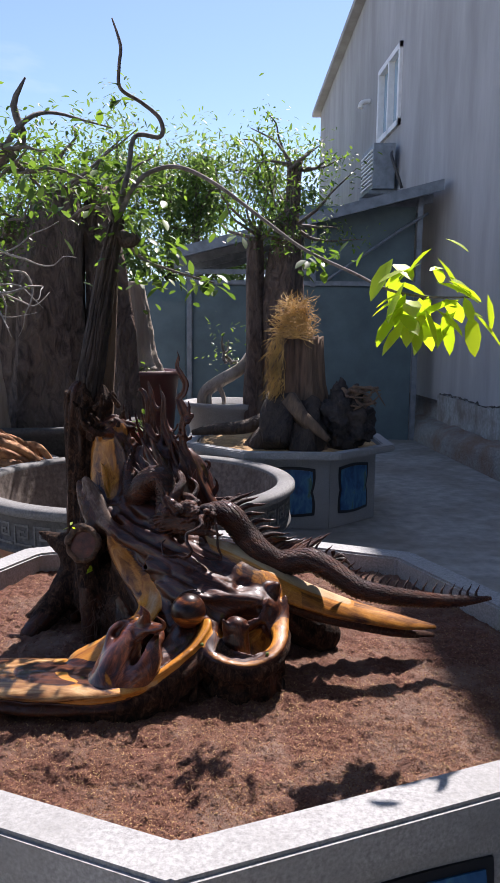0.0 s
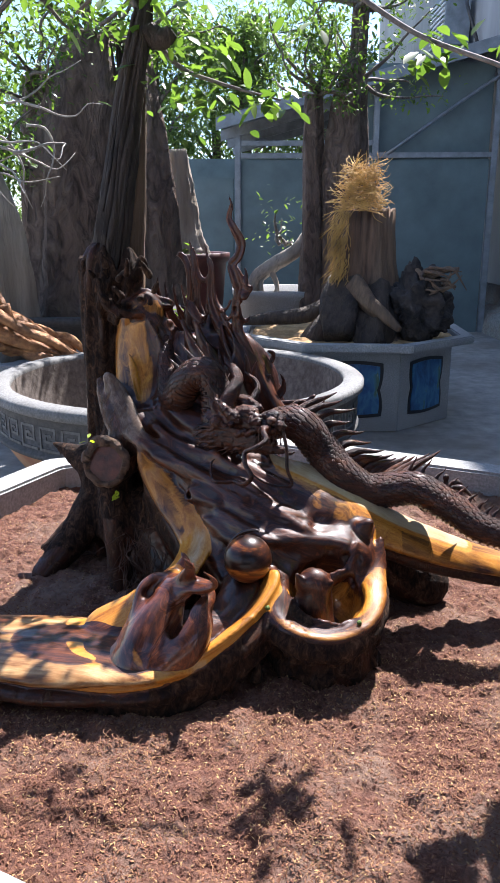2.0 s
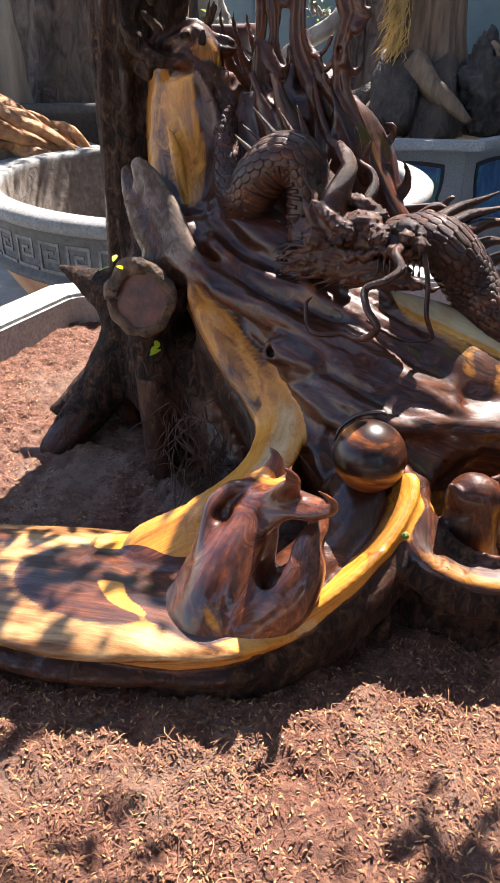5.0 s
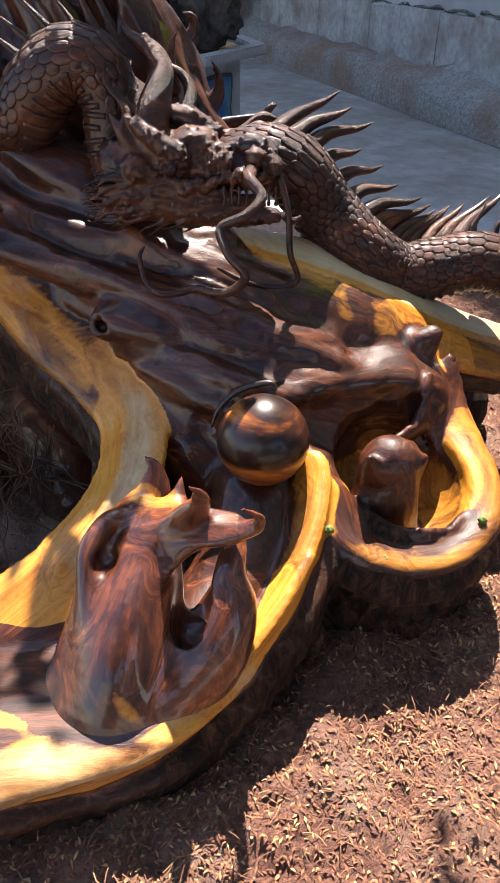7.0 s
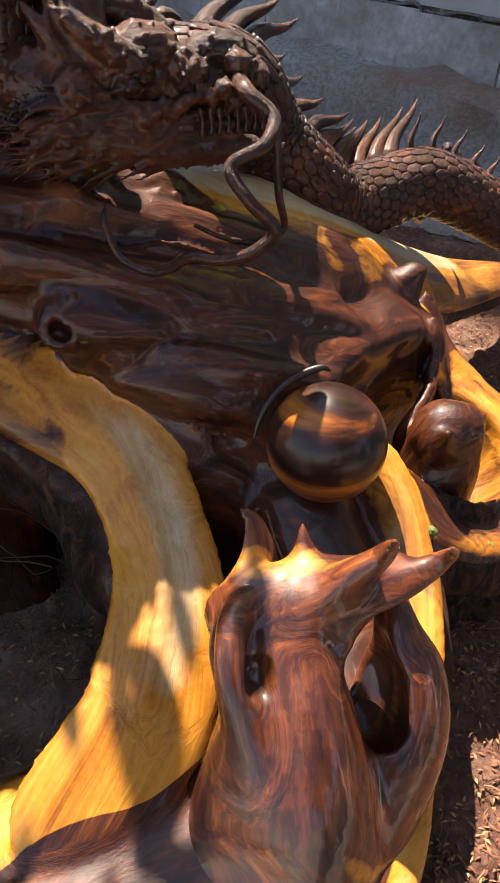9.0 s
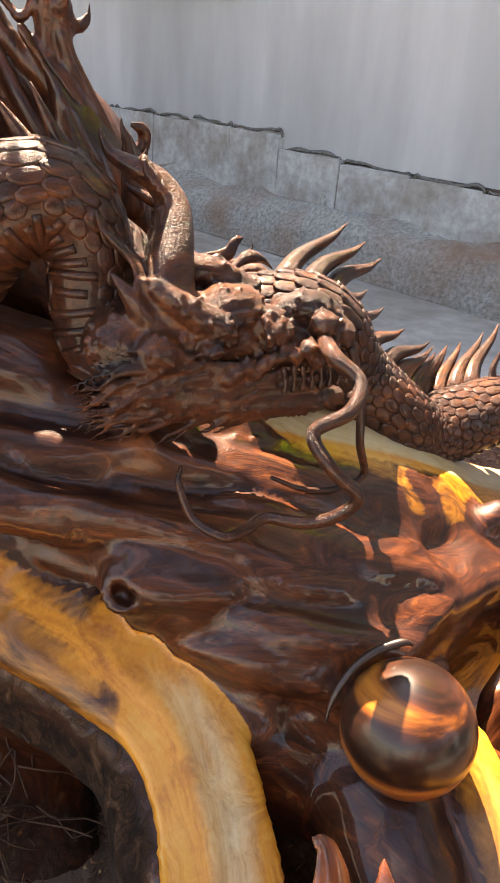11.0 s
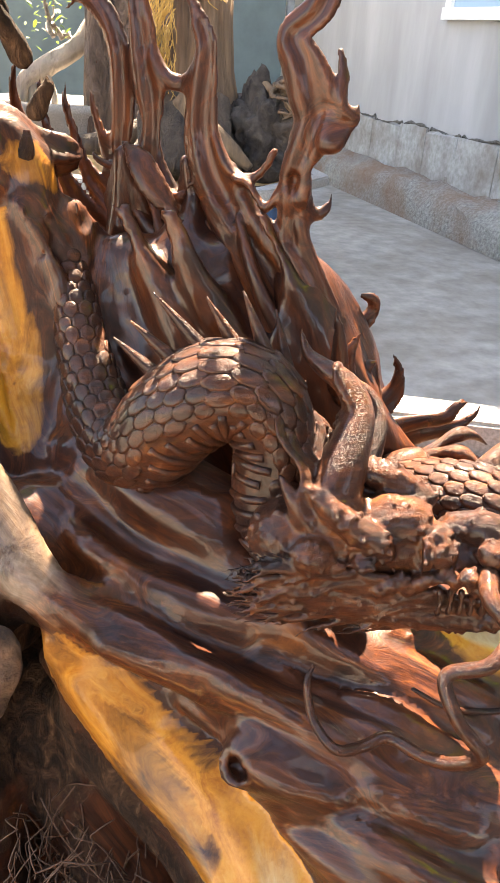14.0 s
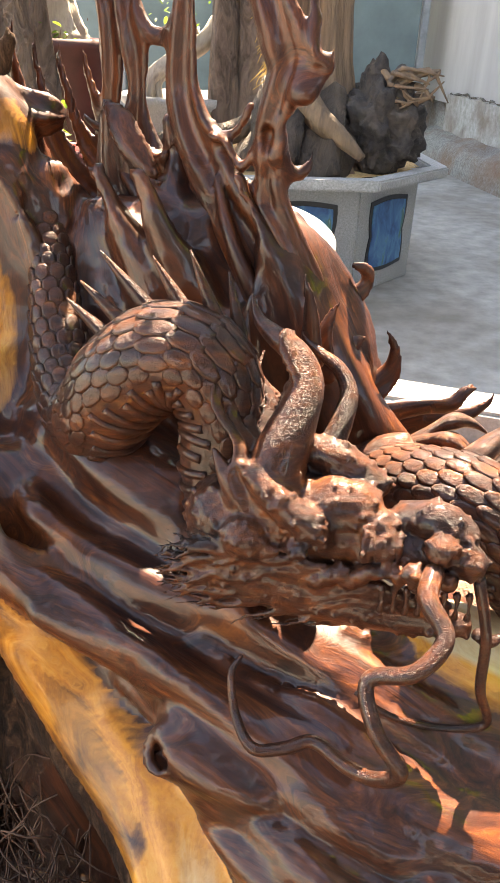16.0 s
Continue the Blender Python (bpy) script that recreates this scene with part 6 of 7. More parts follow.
def ball_material():
    m, t, b = material("polished_ball_wood", 0.32, coat=0.28)
    b.inputs["Specular IOR Level"].default_value = 0.25
    b.inputs["Coat Roughness"].default_value = 0.15
    n = noise_node(t, 9, 5, (0.6, 0.6, 2.6), 1.2)
    r = ramp(t, [(0.38, (0.014, 0.006, 0.004)), (0.47, (0.050, 0.016, 0.008)), (0.53, (0.17, 0.050, 0.011)), (0.63, (0.42, 0.15, 0.026))])
    t.links.new(n.outputs["Fac"], r.inputs["Fac"])
    t.links.new(r.outputs["Color"], b.inputs["Base Color"])
    return m


BALL = ball_material()
ball()


# ---- the dragon: one mesh ----
def scaled_body(rows, per=8, around=28, scale_len=0.0118, belly=None):
    """A tapering body with overlapping scales; belly(place, normal) says where cross ribs take their place."""
    base = tube_arrays(rows, around=around, per=per)
    p = spline(rows, 24)
    tan, side, up = frames_along(p[:, :3])
    arc = np.r_[0, np.cumsum(np.linalg.norm(np.diff(p[:, :3], axis=0), axis=1))]
    vs, fs, n, ribs = [], [], 0, []
    bend = np.gradient(tan, axis=0) / (np.gradient(arc)[:, None] + 1e-9)
    pos, row = 0.004, 0
    while pos < arc[-1] - 0.006:
        i = int(np.searchsorted(arc, pos))
        r = p[i, 3]
        count = max(6, int(2 * np.pi * r / (scale_len * 1.0)))
        L = min(scale_len * 1.25, r * 0.75)
        arcs = []
        for c in range(count):
            a = 2 * np.pi * (c + 0.5 * (row % 2)) / count
            nn = math.cos(a) * side[i] + math.sin(a) * up[i]
            o = p[i, :3] + nn * (r * 0.985)
            if belly is not None and belly(p[i, :3], nn):
                arcs.append((a, o))
                continue
            tt = -tan[i] * float(np.clip(1 - r * (nn @ bend[i]), 0.35, 2.2))
            ss = np.cross(nn, -tan[i])
            w = np.pi * r / count * 1.0
            lift = 0.0013
            ring = [(-0.50, 0.42, 0.35), (-0.15, 0.95, 0.6), (0.28, 0.92, 1.0), (0.50, 0.50, 1.15), (0.56, 0.0, 1.2)]
            edge = [(u, v, k) for u, v, k in ring] + [(u, -v, k) for u, v, k in ring[3::-1]]
            pts = [o + tt * L * u + ss * w * v + nn * lift * k for u, v, k in edge]
            top = [o + tt * L * (u * 0.72 + 0.02) + ss * w * v * 0.72 + nn * lift * (k + 0.45) for u, v, k in edge]
            low = [q - nn * lift * 2.0 for q in pts]
            vs += pts + top + low
            m = len(edge)
            fs += [(n + k, n + (k + 1) % m, n + m + (k + 1) % m, n + m + k) for k in range(m)]
            fs += [tuple(n + m + k for k in range(m))]
            fs += [(n + (k + 1) % m, n + k, n + 2 * m + k, n + 2 * m + (k + 1) % m) for k in range(m)]
            n += 3 * m
        if len(arcs) > 2:
            arcs.sort(key=lambda q: q[0])
            cut = max(range(len(arcs)), key=lambda k: (arcs[(k + 1) % len(arcs)][0] - arcs[k][0]) % (2 * np.pi))
            arcs = arcs[cut + 1 :] + arcs[: cut + 1]
            ribs.append(tube_arrays([(*q, 0.0035) for _, q in arcs], around=6, per=3))
        pos += L * 0.80
        row += 1
    return [base, (np.array(vs), fs)] + ribs


def spikes(rows, count, u0, u1, length, lean, width=0.006, out=(0, 0, 1), seed=1, curve=0.25):
    """Dorsal spikes: flattened curved thorns along a stretch of the body."""
    p = spline(rows, 24)
    tan = np.gradient(p[:, :3], axis=0)
    tan /= np.linalg.norm(tan, axis=1, keepdims=True)
    rng = np.random.default_rng(seed)
    res = []
    for k in range(count):
        i = int((u0 + (u1 - u0) * k / max(1, count - 1)) * (len(p) - 1))
        o = np.array(out, float)
        o = o - tan[i] * (o @ tan[i])
        o /= np.linalg.norm(o)
        b = p[i, :3] + o * p[i, 3] * 0.85
        L = length * rng.uniform(0.8, 1.15)
        d = o + np.array(lean)
        d /= np.linalg.norm(d)
        d2 = d + tan[i] * curve
        res.append(tube_arrays([(*b, width), (*(b + d * L * 0.4), width * 0.7), (*(b + d2 * L * 0.75), width * 0.35), (*(b + d2 * L), 0.0006)], around=6, per=3))
    return res


NECK = [(-0.386, 2.395, 1.03, 0.013), (-0.381, 2.368, 0.99, 0.017), (-0.376, 2.338, 0.952, 0.021), (-0.366, 2.308, 0.918, 0.026), (-0.352, 2.284, 0.902, 0.031), (-0.335, 2.262, 0.912, 0.035), (-0.317, 2.246, 0.944, 0.036), (-0.288, 2.234, 0.968, 0.036), (-0.262, 2.224, 0.964, 0.034), (-0.249, 2.215, 0.934, 0.030), (-0.251, 2.210, 0.898, 0.028), (-0.246, 2.200, 0.868, 0.027), (-0.230, 2.18, 0.866, 0.026), (-0.212, 2.165, 0.88, 0.024)]
TAIL = [(-0.13, 2.27, 0.84, 0.028), (-0.095, 2.215, 0.868, 0.033), (-0.055, 2.180, 0.864, 0.037), (-0.012, 2.178, 0.812, 0.038), (0.028, 2.155, 0.768, 0.039), (0.080, 2.155, 0.735, 0.038), (0.135, 2.140, 0.742, 0.036), (0.185, 2.118, 0.752, 0.034), (0.250, 2.085, 0.724, 0.032), (0.305, 2.055, 0.694, 0.029), (0.37, 2.045, 0.680, 0.026), (0.45, 2.06, 0.664, 0.023), (0.54, 2.08, 0.650, 0.019), (0.62, 2.08, 0.650, 0.014), (0.69, 2.07, 0.662, 0.005)]


def head_clay():
    k = Clay((-0.31, 2.03, 0.79), (-0.06, 2.27, 1.03), 0.0019)
    s = k.strand
    s([(-0.245, 2.175, 0.878, 0.030), (-0.205, 2.162, 0.884, 0.031), (-0.168, 2.148, 0.880, 0.024), (-0.132, 2.128, 0.876, 0.018), (-0.108, 2.117, 0.880, 0.013)], HEART, 0.008)
    s([(-0.245, 2.16, 0.855, 0.026), (-0.19, 2.138, 0.842, 0.019), (-0.135, 2.118, 0.836, 0.013), (-0.100, 2.108, 0.834, 0.008)], HEART, 0.008)
    s([(-0.160, 2.105, 0.858, 0.007), (-0.115, 2.095, 0.856, 0.008), (-0.09, 2.09, 0.854, 0.007)], HEART, 0.003, carve=True)
    # brow, eye, cheek, forehead, nose
    s([(-0.240, 2.158, 0.925, 0.004), (-0.226, 2.146, 0.916, 0.008), (-0.211, 2.136, 0.905, 0.0105), (-0.198, 2.130, 0.897, 0.010), (-0.190, 2.127, 0.888, 0.006)], HEART, 0.0025)
    s([(-0.207, 2.127, 0.884, 0.0075)], HEART, 0.002)
    s([(-0.215, 2.126, 0.893, 0.005), (-0.207, 2.120, 0.889, 0.004), (-0.198, 2.118, 0.882, 0.004)], HEART, 0.002, carve=True)
    s([(-0.206, 2.123, 0.884, 0.0058)], HEART, 0.001)
    s([(-0.238, 2.144, 0.882, 0.016)], HEART, 0.002)
    s([(-0.200, 2.185, 0.925, 0.010), (-0.175, 2.17, 0.922, 0.012), (-0.15, 2.158, 0.910, 0.008)], HEART, 0.004)
    s([(-0.180, 2.150, 0.899, 0.021), (-0.168, 2.146, 0.900, 0.019)], HEART, 0.003)
    s([(-0.155, 2.132, 0.892, 0.015)], HEART, 0.002)
    for i in range(6):
        x = -0.166 + 0.0045 * i
        s([(x, 2.122, 0.902 - 0.001 * i, 0.0022), (x - 0.002, 2.114, 0.893, 0.0024), (x - 0.003, 2.112, 0.884, 0.0015)], HEART, 0.001)
    s([(-0.134, 2.136, 0.898, 0.012), (-0.118, 2.126, 0.902, 0.013), (-0.106, 2.120, 0.896, 0.012)], HEART, 0.002)
    s([(-0.122, 2.106, 0.895, 0.0105)], HEART, 0.0015)
    s([(-0.104, 2.106, 0.886, 0.0115)], HEART, 0.002)
    s([(-0.117, 2.097, 0.893, 0.0036)], HEART, 0.001, carve=True)
    rng = np.random.default_rng(17)
    for i in range(13):
        u = i / 12
        s([(-0.200 + 0.082 * u, 2.128 - 0.030 * u + 0.002 * rng.normal(), 0.866 + 0.012 * u + 0.003 * rng.normal(), rng.uniform(0.0045, 0.0075))], HEART, 0.0012)
    near = np.argwhere(np.abs(k.d) < 0.0012)
    for q in k.lo + near[rng.integers(0, len(near), 1000)] * k.step:
        s([(*q, rng.uniform(0.0013, 0.0026))], HEART, 0.0012)
    # teeth
    for i in range(8):
        x = -0.155 + i * 0.0075
        s([(x, 2.108 - i * 0.0015, 0.866, 0.0028), (x, 2.105 - i * 0.0015, 0.855, 0.0006)], HEART, 0.001)
        s([(x, 2.106 - i * 0.0015, 0.850, 0.0026), (x, 2.104 - i * 0.0015, 0.860, 0.0006)], HEART, 0.001)
    # horns
    for dx, dy, dz, q in ((0, 0, 0, 1), (0.040, 0.045, -0.030, 0.6)):
        s([(-0.221 + dx, 2.160 + dy, 0.905 + dz, 0.019 * q), (-0.214 + dx, 2.168 + dy, 0.93 + dz, 0.017 * q), (-0.203 + dx, 2.180 + dy, 0.952 + dz, 0.0138 * q), (-0.197 + dx, 2.192 + dy, 0.968 + dz, 0.0112 * q), (-0.203 + dx, 2.204 + dy, 0.982 + dz, 0.0092 * q), (-0.216 + dx, 2.216 + dy, 0.990 + dz, 0.0070 * q), (-0.226 + dx, 2.226 + dy, 0.998 + dz, 0.0042 * q), (-0.231 + dx, 2.232 + dy, 1.014 + dz, 0.001)], HEART, 0.006)
    for i in range(150):
        u = rng.uniform(0, 1)
        c = np.array([-0.220 + 0.022 * u, 2.161 + 0.030 * u, 0.908 + 0.058 * u])
        a = rng.uniform(0, 6.28)
        q = c + (0.0175 - 0.006 * u) * np.array([math.cos(a), math.sin(a), 0.0])
        s([(*q, rng.uniform(0.0016, 0.0030))], HEART, 0.0014)
    # ring ridges up the bend of the horn
    for i in range(7):
        u = i / 6
        s([(-0.200 - 0.014 * u, 2.185 + 0.022 * u - 0.010, 0.960 + 0.026 * u, 0.0022), (-0.196 - 0.016 * u, 2.182 + 0.022 * u, 0.968 + 0.028 * u, 0.0028), (-0.190 - 0.014 * u, 2.196 + 0.02 * u, 0.966 + 0.026 * u, 0.002)], HEART, 0.0015)
    # ear and mane
    s([(-0.243, 2.155, 0.905, 0.008), (-0.250, 2.16, 0.918, 0.006), (-0.257, 2.17, 0.93, 0.002)], HEART, 0.005)
    for i in range(13):
        rows = []
        for j in range(14):
            u = j / 13
            w = 0.0048 * math.sin(u * 14 + i * 0.45)
            rows.append((-0.236 + 0.0030 * i - 0.022 * u + w, 2.142 + 0.0034 * i + 0.062 * u - 0.012 * math.sin(u * 3), 0.880 + 0.002 * i + (0.100 - 0.003 * i) * u, 0.0046 * (1 - 0.6 * u) * (0.75 + 0.35 * math.sin(i * 2.1))))
        s(rows, HEART, 0.0012)
    for i in range(230):
        # curling cheek and beard hair, swept back along the jaw
        u = rng.uniform(0, 1)
        b = np.array([-0.112 - 0.135 * u, 2.104 + 0.034 * u, 0.838 + rng.uniform(-0.004, 0.018) + 0.035 * u * rng.uniform(0, 1)])
        d = np.array([-0.0105, 0.0035 + rng.normal() * 0.001, -0.0015 + rng.normal() * 0.002])
        rows = [(*b, 0.0030)]
        for j in range(1, 6):
            b = b + d + (0, 0, 0.0035 * math.sin(1.6 * j + i))
            rows.append((*b, 0.0032 * (1 - j / 6.5)))
        s(rows, HEART, 0.0012)
    return k.mesh()


def dragon():
    def under_arch(q, nn):
        d = np.array([-0.298, 2.178, 0.884]) - q
        return q[0] > -0.356 and q[2] > 0.866 and (nn @ d) / np.linalg.norm(d) > 0.60

    def under_tail(q, nn):
        return nn[2] < -0.45

    pieces = scaled_body(NECK, belly=under_arch) + scaled_body(TAIL, scale_len=0.0115, belly=under_tail)
    # belly ribs of the arch
    pieces += spikes(NECK, 6, 0.47, 0.63, 0.050, (-1.0, 0.0, 0.5), 0.0068, (-0.05, 0.45, 0.9), 2, 0.0)
    pieces += spikes(NECK, 3, 0.65, 0.72, 0.052, (-0.6, 0.2, 0.8), 0.0062, (0.1, 0.6, 0.8), 3, 0.0)
    pieces += spikes(TAIL, 15, 0.10, 0.46, 0.074, (1.3, 0.15, 0.3), 0.0115, (0.45, 0.55, 0.75), 4)
    pieces += spikes(TAIL, 22, 0.48, 0.96, 0.036, (0.25, 0.15, 0.8), 0.0050, (0.0, 0.35, 0.95), 5)
    whisk = [[(-0.128, 2.098, 0.886, 0.009), (-0.137, 2.078, 0.882, 0.0085), (-0.131, 2.058, 0.870, 0.0075), (-0.150, 2.046, 0.857, 0.007), (-0.173, 2.055, 0.843, 0.0068), (-0.171, 2.036, 0.824, 0.0066), (-0.158, 2.022, 0.806, 0.0066), (-0.166, 2.032, 0.788, 0.0065), (-0.180, 2.048, 0.779, 0.0064), (-0.197, 2.068, 0.778, 0.006), (-0.216, 2.066, 0.776, 0.0056), (-0.236, 2.066, 0.778, 0.005), (-0.245, 2.088, 0.784, 0.0042), (-0.247, 2.102, 0.804, 0.0034), (-0.240, 2.110, 0.812, 0.0015)],
             [(-0.098, 2.100, 0.878, 0.008), (-0.090, 2.090, 0.84, 0.007), (-0.088, 2.085, 0.80, 0.007), (-0.078, 2.085, 0.768, 0.006), (-0.105, 2.088, 0.762, 0.005), (-0.14, 2.09, 0.772, 0.0045), (-0.165, 2.10, 0.785, 0.003)],
             [(-0.094, 2.095, 0.838, 0.006), (-0.084, 2.095, 0.831, 0.006), (-0.073, 2.098, 0.834, 0.002)]]
    pieces += [tube_arrays([(x, y, z, q * w) for x, y, z, q in r], around=10, per=8) for r, w in zip(whisk, (0.74, 0.5, 0.7))]
    # legs with knuckled claws
    for base, fan in (((-0.095, 2.262, 0.880), ((0.030, -0.028, 0.012), (0.040, -0.012, 0.004), (0.044, 0.004, 0.020), (0.012, -0.034, -0.008))), ((0.245, 2.13, 0.745), ((0.03, 0.01, 0.015), (0.04, -0.015, 0.005), (0.035, 0.03, 0.0), (0.0, 0.01, 0.03)))):
        b = np.array(base)
        pieces.append(tube_arrays([(*(b - (0.05, -0.01, 0.035)), 0.020), (*(b - (0.02, 0, 0.008)), 0.017), (*b, 0.012)], around=12, per=6))
        for d in fan:
            d = np.array(d)
            rows = []
            for j in range(13):
                u = j / 12
                rows.append((*(b + d * 1.45 * u + (0, 0, 0.012 * math.sin(math.pi * u) - 0.022 * u * u)), 0.0072 * (1 - 0.35 * u) * (1 + 0.22 * math.cos(4 * math.pi * u)) if u < 0.62 else 0.0050 * (1 - u) / 0.38 + 0.0005))
            pieces.append(tube_arrays(rows, around=8, per=3))
    v, f, c = head_clay()
    v0, f0 = joined(pieces)
    faces = f0 + (f + len(v0)).tolist()
    ob = raw("dragon", np.vstack([v0, v]), faces, DRAGON_WOOD, carving, "carved scaly dragon in dark red-brown wood")
    lay = ob.data.color_attributes.new("wood", "FLOAT_COLOR", "POINT")
    lay.data.foreach_set("color", np.tile(np.array([0, 0, 0, 1], np.float32), len(ob.data.vertices)))
    gr = ob.data.attributes.new("grain", "FLOAT_VECTOR", "POINT")
    gr.data.foreach_set("vector", (np.vstack([v0, v]) * (1.2, 0.6, 0.6)).astype(np.float32).ravel())
    return ob


dragon()


def knot_face():
    bm = bmesh.new()
    r = bmesh.ops.create_uvsphere(bm, u_segments=40, v_segments=24, radius=0.043)
    for q in bm.verts:
        q.co.z *= 0.07
        q.co *= 1 + 0.07 * noise.noise(q.co * 40)
        q.co.y *= 1.06
    bmesh.ops.transform(bm, matrix=look((-0.492, 2.189, 0.772), (-0.505, 2.10, 0.79)) @ Matrix.Rotation(0, 4, "Z"), verts=bm.verts)
    knot = part("cut_knot", bm, KNOT, carving, "smooth red-brown sawn knot")
    rng = np.random.default_rng(9)
    m = look((-0.492, 2.192, 0.772), (-0.505, 2.10, 0.79))
    ring = [(*(m @ Vector((0.046 * math.cos(q) * (1 + 0.05 * rng.normal()), 0.048 * math.sin(q) * (1 + 0.05 * rng.normal()), 0.002 * rng.normal()))), 0.008 + 0.003 * rng.uniform()) for q in np.linspace(0, 2 * math.pi, 22)]
    tubes("knot_collar", [ring], COLLAR, knot, "ragged bark round the knot", around=8, rough=0.15)


COLLAR = speckled("knot_bark", (0.02, 0.011, 0.007), (0.13, 0.07, 0.04), 60, 0.9, (0.22, 0.13, 0.07), 20, 0.5, 1.0, 0.01)
KNOT = speckled("sawn_knot", (0.030, 0.007, 0.005), (0.13, 0.032, 0.018), 34, 0.5, (0.045, 0.014, 0.009), 14, 0.7, 0.7, 0.006)
knot_face()


def dead_trunk():
    """The tall dead trunk that rises behind the carving, and its living shoots."""
    axis = [(-0.540, 2.45, 1.10, 0.037), (-0.515, 2.46, 1.28, 0.033), (-0.487, 2.475, 1.45, 0.030), (-0.459, 2.49, 1.62, 0.026), (-0.435, 2.50, 1.74, 0.021), (-0.428, 2.50, 1.78, 0.011)]
    trunk = tubes("dead_trunk", [axis], DEADWOOD, carving, "tall weathered dead trunk", around=36, rough=0.14, ridges=6, per=8)
    rng = np.random.default_rng(50)
    core, strips = spline(axis, 10), []
    for k in range(15):
        w, i0 = 2 * math.pi * k / 15 + rng.normal() * 0.1, int(rng.uniform(0, 8))
        i1 = int(rng.uniform(28, len(core) - 1))
        rows = []
        for i in range(i0, i1, 4):
            x, y, z, r = core[i]
            q = w + 0.012 * i + 0.10 * math.sin(0.3 * i + k)
            rows.append((x + r * 0.98 * math.cos(q), y + r * 0.98 * math.sin(q), z, (0.0085 + 0.003 * math.sin(0.5 * i + 2 * k)) * (1 - 0.6 * (i - i0) / (i1 - i0))))
        strips.append(rows)
    each_tube("bark_strip", strips[1:], DEADWOOD, trunk, around=7, per=4, rough=0.16)
    # the trunk's sunlit edge, its light put into a separate strip of lighter brown
    tubes("dead_trunk", [[(-0.485, 2.500, 1.10, 0.026), (-0.466, 2.505, 1.3, 0.020), (-0.452, 2.51, 1.5, 0.015), (-0.445, 2.515, 1.62, 0.008)]], LITWOOD, carving, "sunlit edge of the dead trunk as a lighter brown strip", around=20, rough=0.14, ridges=3, per=8)
    tubes("broken_limb", [[(-0.425, 2.50, 1.70, 0.03), (-0.39, 2.49, 1.69, 0.022), (-0.365, 2.485, 1.705, 0.014)]], DEADWOOD, carving, around=10, rough=0.1)
    each_tube("branch", [[(x, y, z, r * 0.62) for x, y, z, r in rows] for rows in (
        [(-0.44, 2.5, 1.74, 0.016), (-0.40, 2.52, 1.90, 0.014), (-0.385, 2.58, 2.03, 0.012), (-0.305, 2.60, 2.035, 0.012), (-0.305, 2.60, 2.09, 0.012), (-0.36, 2.56, 2.13, 0.010), (-0.42, 2.52, 2.16, 0.010), (-0.42, 2.50, 2.22, 0.009), (-0.415, 2.50, 2.28, 0.009), (-0.44, 2.5, 2.36, 0.004)],
        [(-0.43, 2.5, 1.76, 0.015), (-0.36, 2.5, 1.88, 0.013), (-0.25, 2.52, 1.925, 0.011), (-0.12, 2.44, 1.86, 0.010), (0.02, 2.36, 1.75, 0.009), (0.15, 2.27, 1.645, 0.008), (0.28, 2.16, 1.57, 0.007), (0.37, 2.09, 1.52, 0.006), (0.47, 2.06, 1.50, 0.005), (0.60, 2.05, 1.50, 0.003)],
        [(-0.44, 2.5, 1.74, 0.013), (-0.50, 2.47, 1.85, 0.011), (-0.62, 2.45, 1.90, 0.008), (-0.72, 2.42, 1.88, 0.005)],
        [(-0.43, 2.5, 1.72, 0.011), (-0.36, 2.52, 1.64, 0.009), (-0.26, 2.52, 1.60, 0.007), (-0.12, 2.5, 1.56, 0.004)],
        [(-0.44, 2.5, 1.76, 0.012), (-0.52, 2.52, 1.80, 0.009), (-0.60, 2.55, 1.76, 0.006)],
    )], TWIG, carving, around=8, per=6)
    rng = np.random.default_rng(51)
    line = spline([(0.36, 2.10, 1.52), (0.42, 2.08, 1.50), (0.50, 2.06, 1.49), (0.60, 2.05, 1.49)], 40)
    big = []
    for k in range(42):
        b = line[rng.integers(0, len(line))]
        big.append(b + rng.normal(size=3) * (0.03, 0.035, 0.035))
    big += [np.array((0.49, 2.06, 1.545 + 0.02 * k)) + rng.normal(size=3) * 0.012 for k in range(6)]
    leaves("leaf_spray", np.array(big), 0.105, LEAF_BRIGHT, carving, 51, droop=1.1, aspect=0.42)
    pts = np.vstack([np.array(c) + rng.normal(size=(n, 3)) * sp for c, n, sp in (
        ((-0.56, 2.45, 1.86), 90, (0.10, 0.06, 0.05)), ((-0.68, 2.43, 1.86), 60, (0.09, 0.06, 0.06)), ((-0.33, 2.52, 1.62), 80, (0.07, 0.05, 0.07)),
        ((-0.14, 2.5, 1.56), 22, (0.03, 0.03, 0.02)), ((-0.36, 2.52, 1.74), 40, (0.05, 0.05, 0.04)), ((0.20, 2.3, 1.62), 34, (0.045, 0.04, 0.025)), ((-0.05, 2.42, 1.72), 8, (0.04, 0.04, 0.05)), ((-0.43, 2.5, 2.12), 12, (0.03, 0.03, 0.03)), ((-0.46, 2.5, 1.86), 60, (0.05, 0.06, 0.06)))])
    leaves("foliage", pts, 0.042, LEAF, carving, 52, droop=0.4, aspect=0.5)


dead_trunk()


HAIR = plain("root_hair_brown", (0.060, 0.027, 0.014), 0.8, vary=0.5)


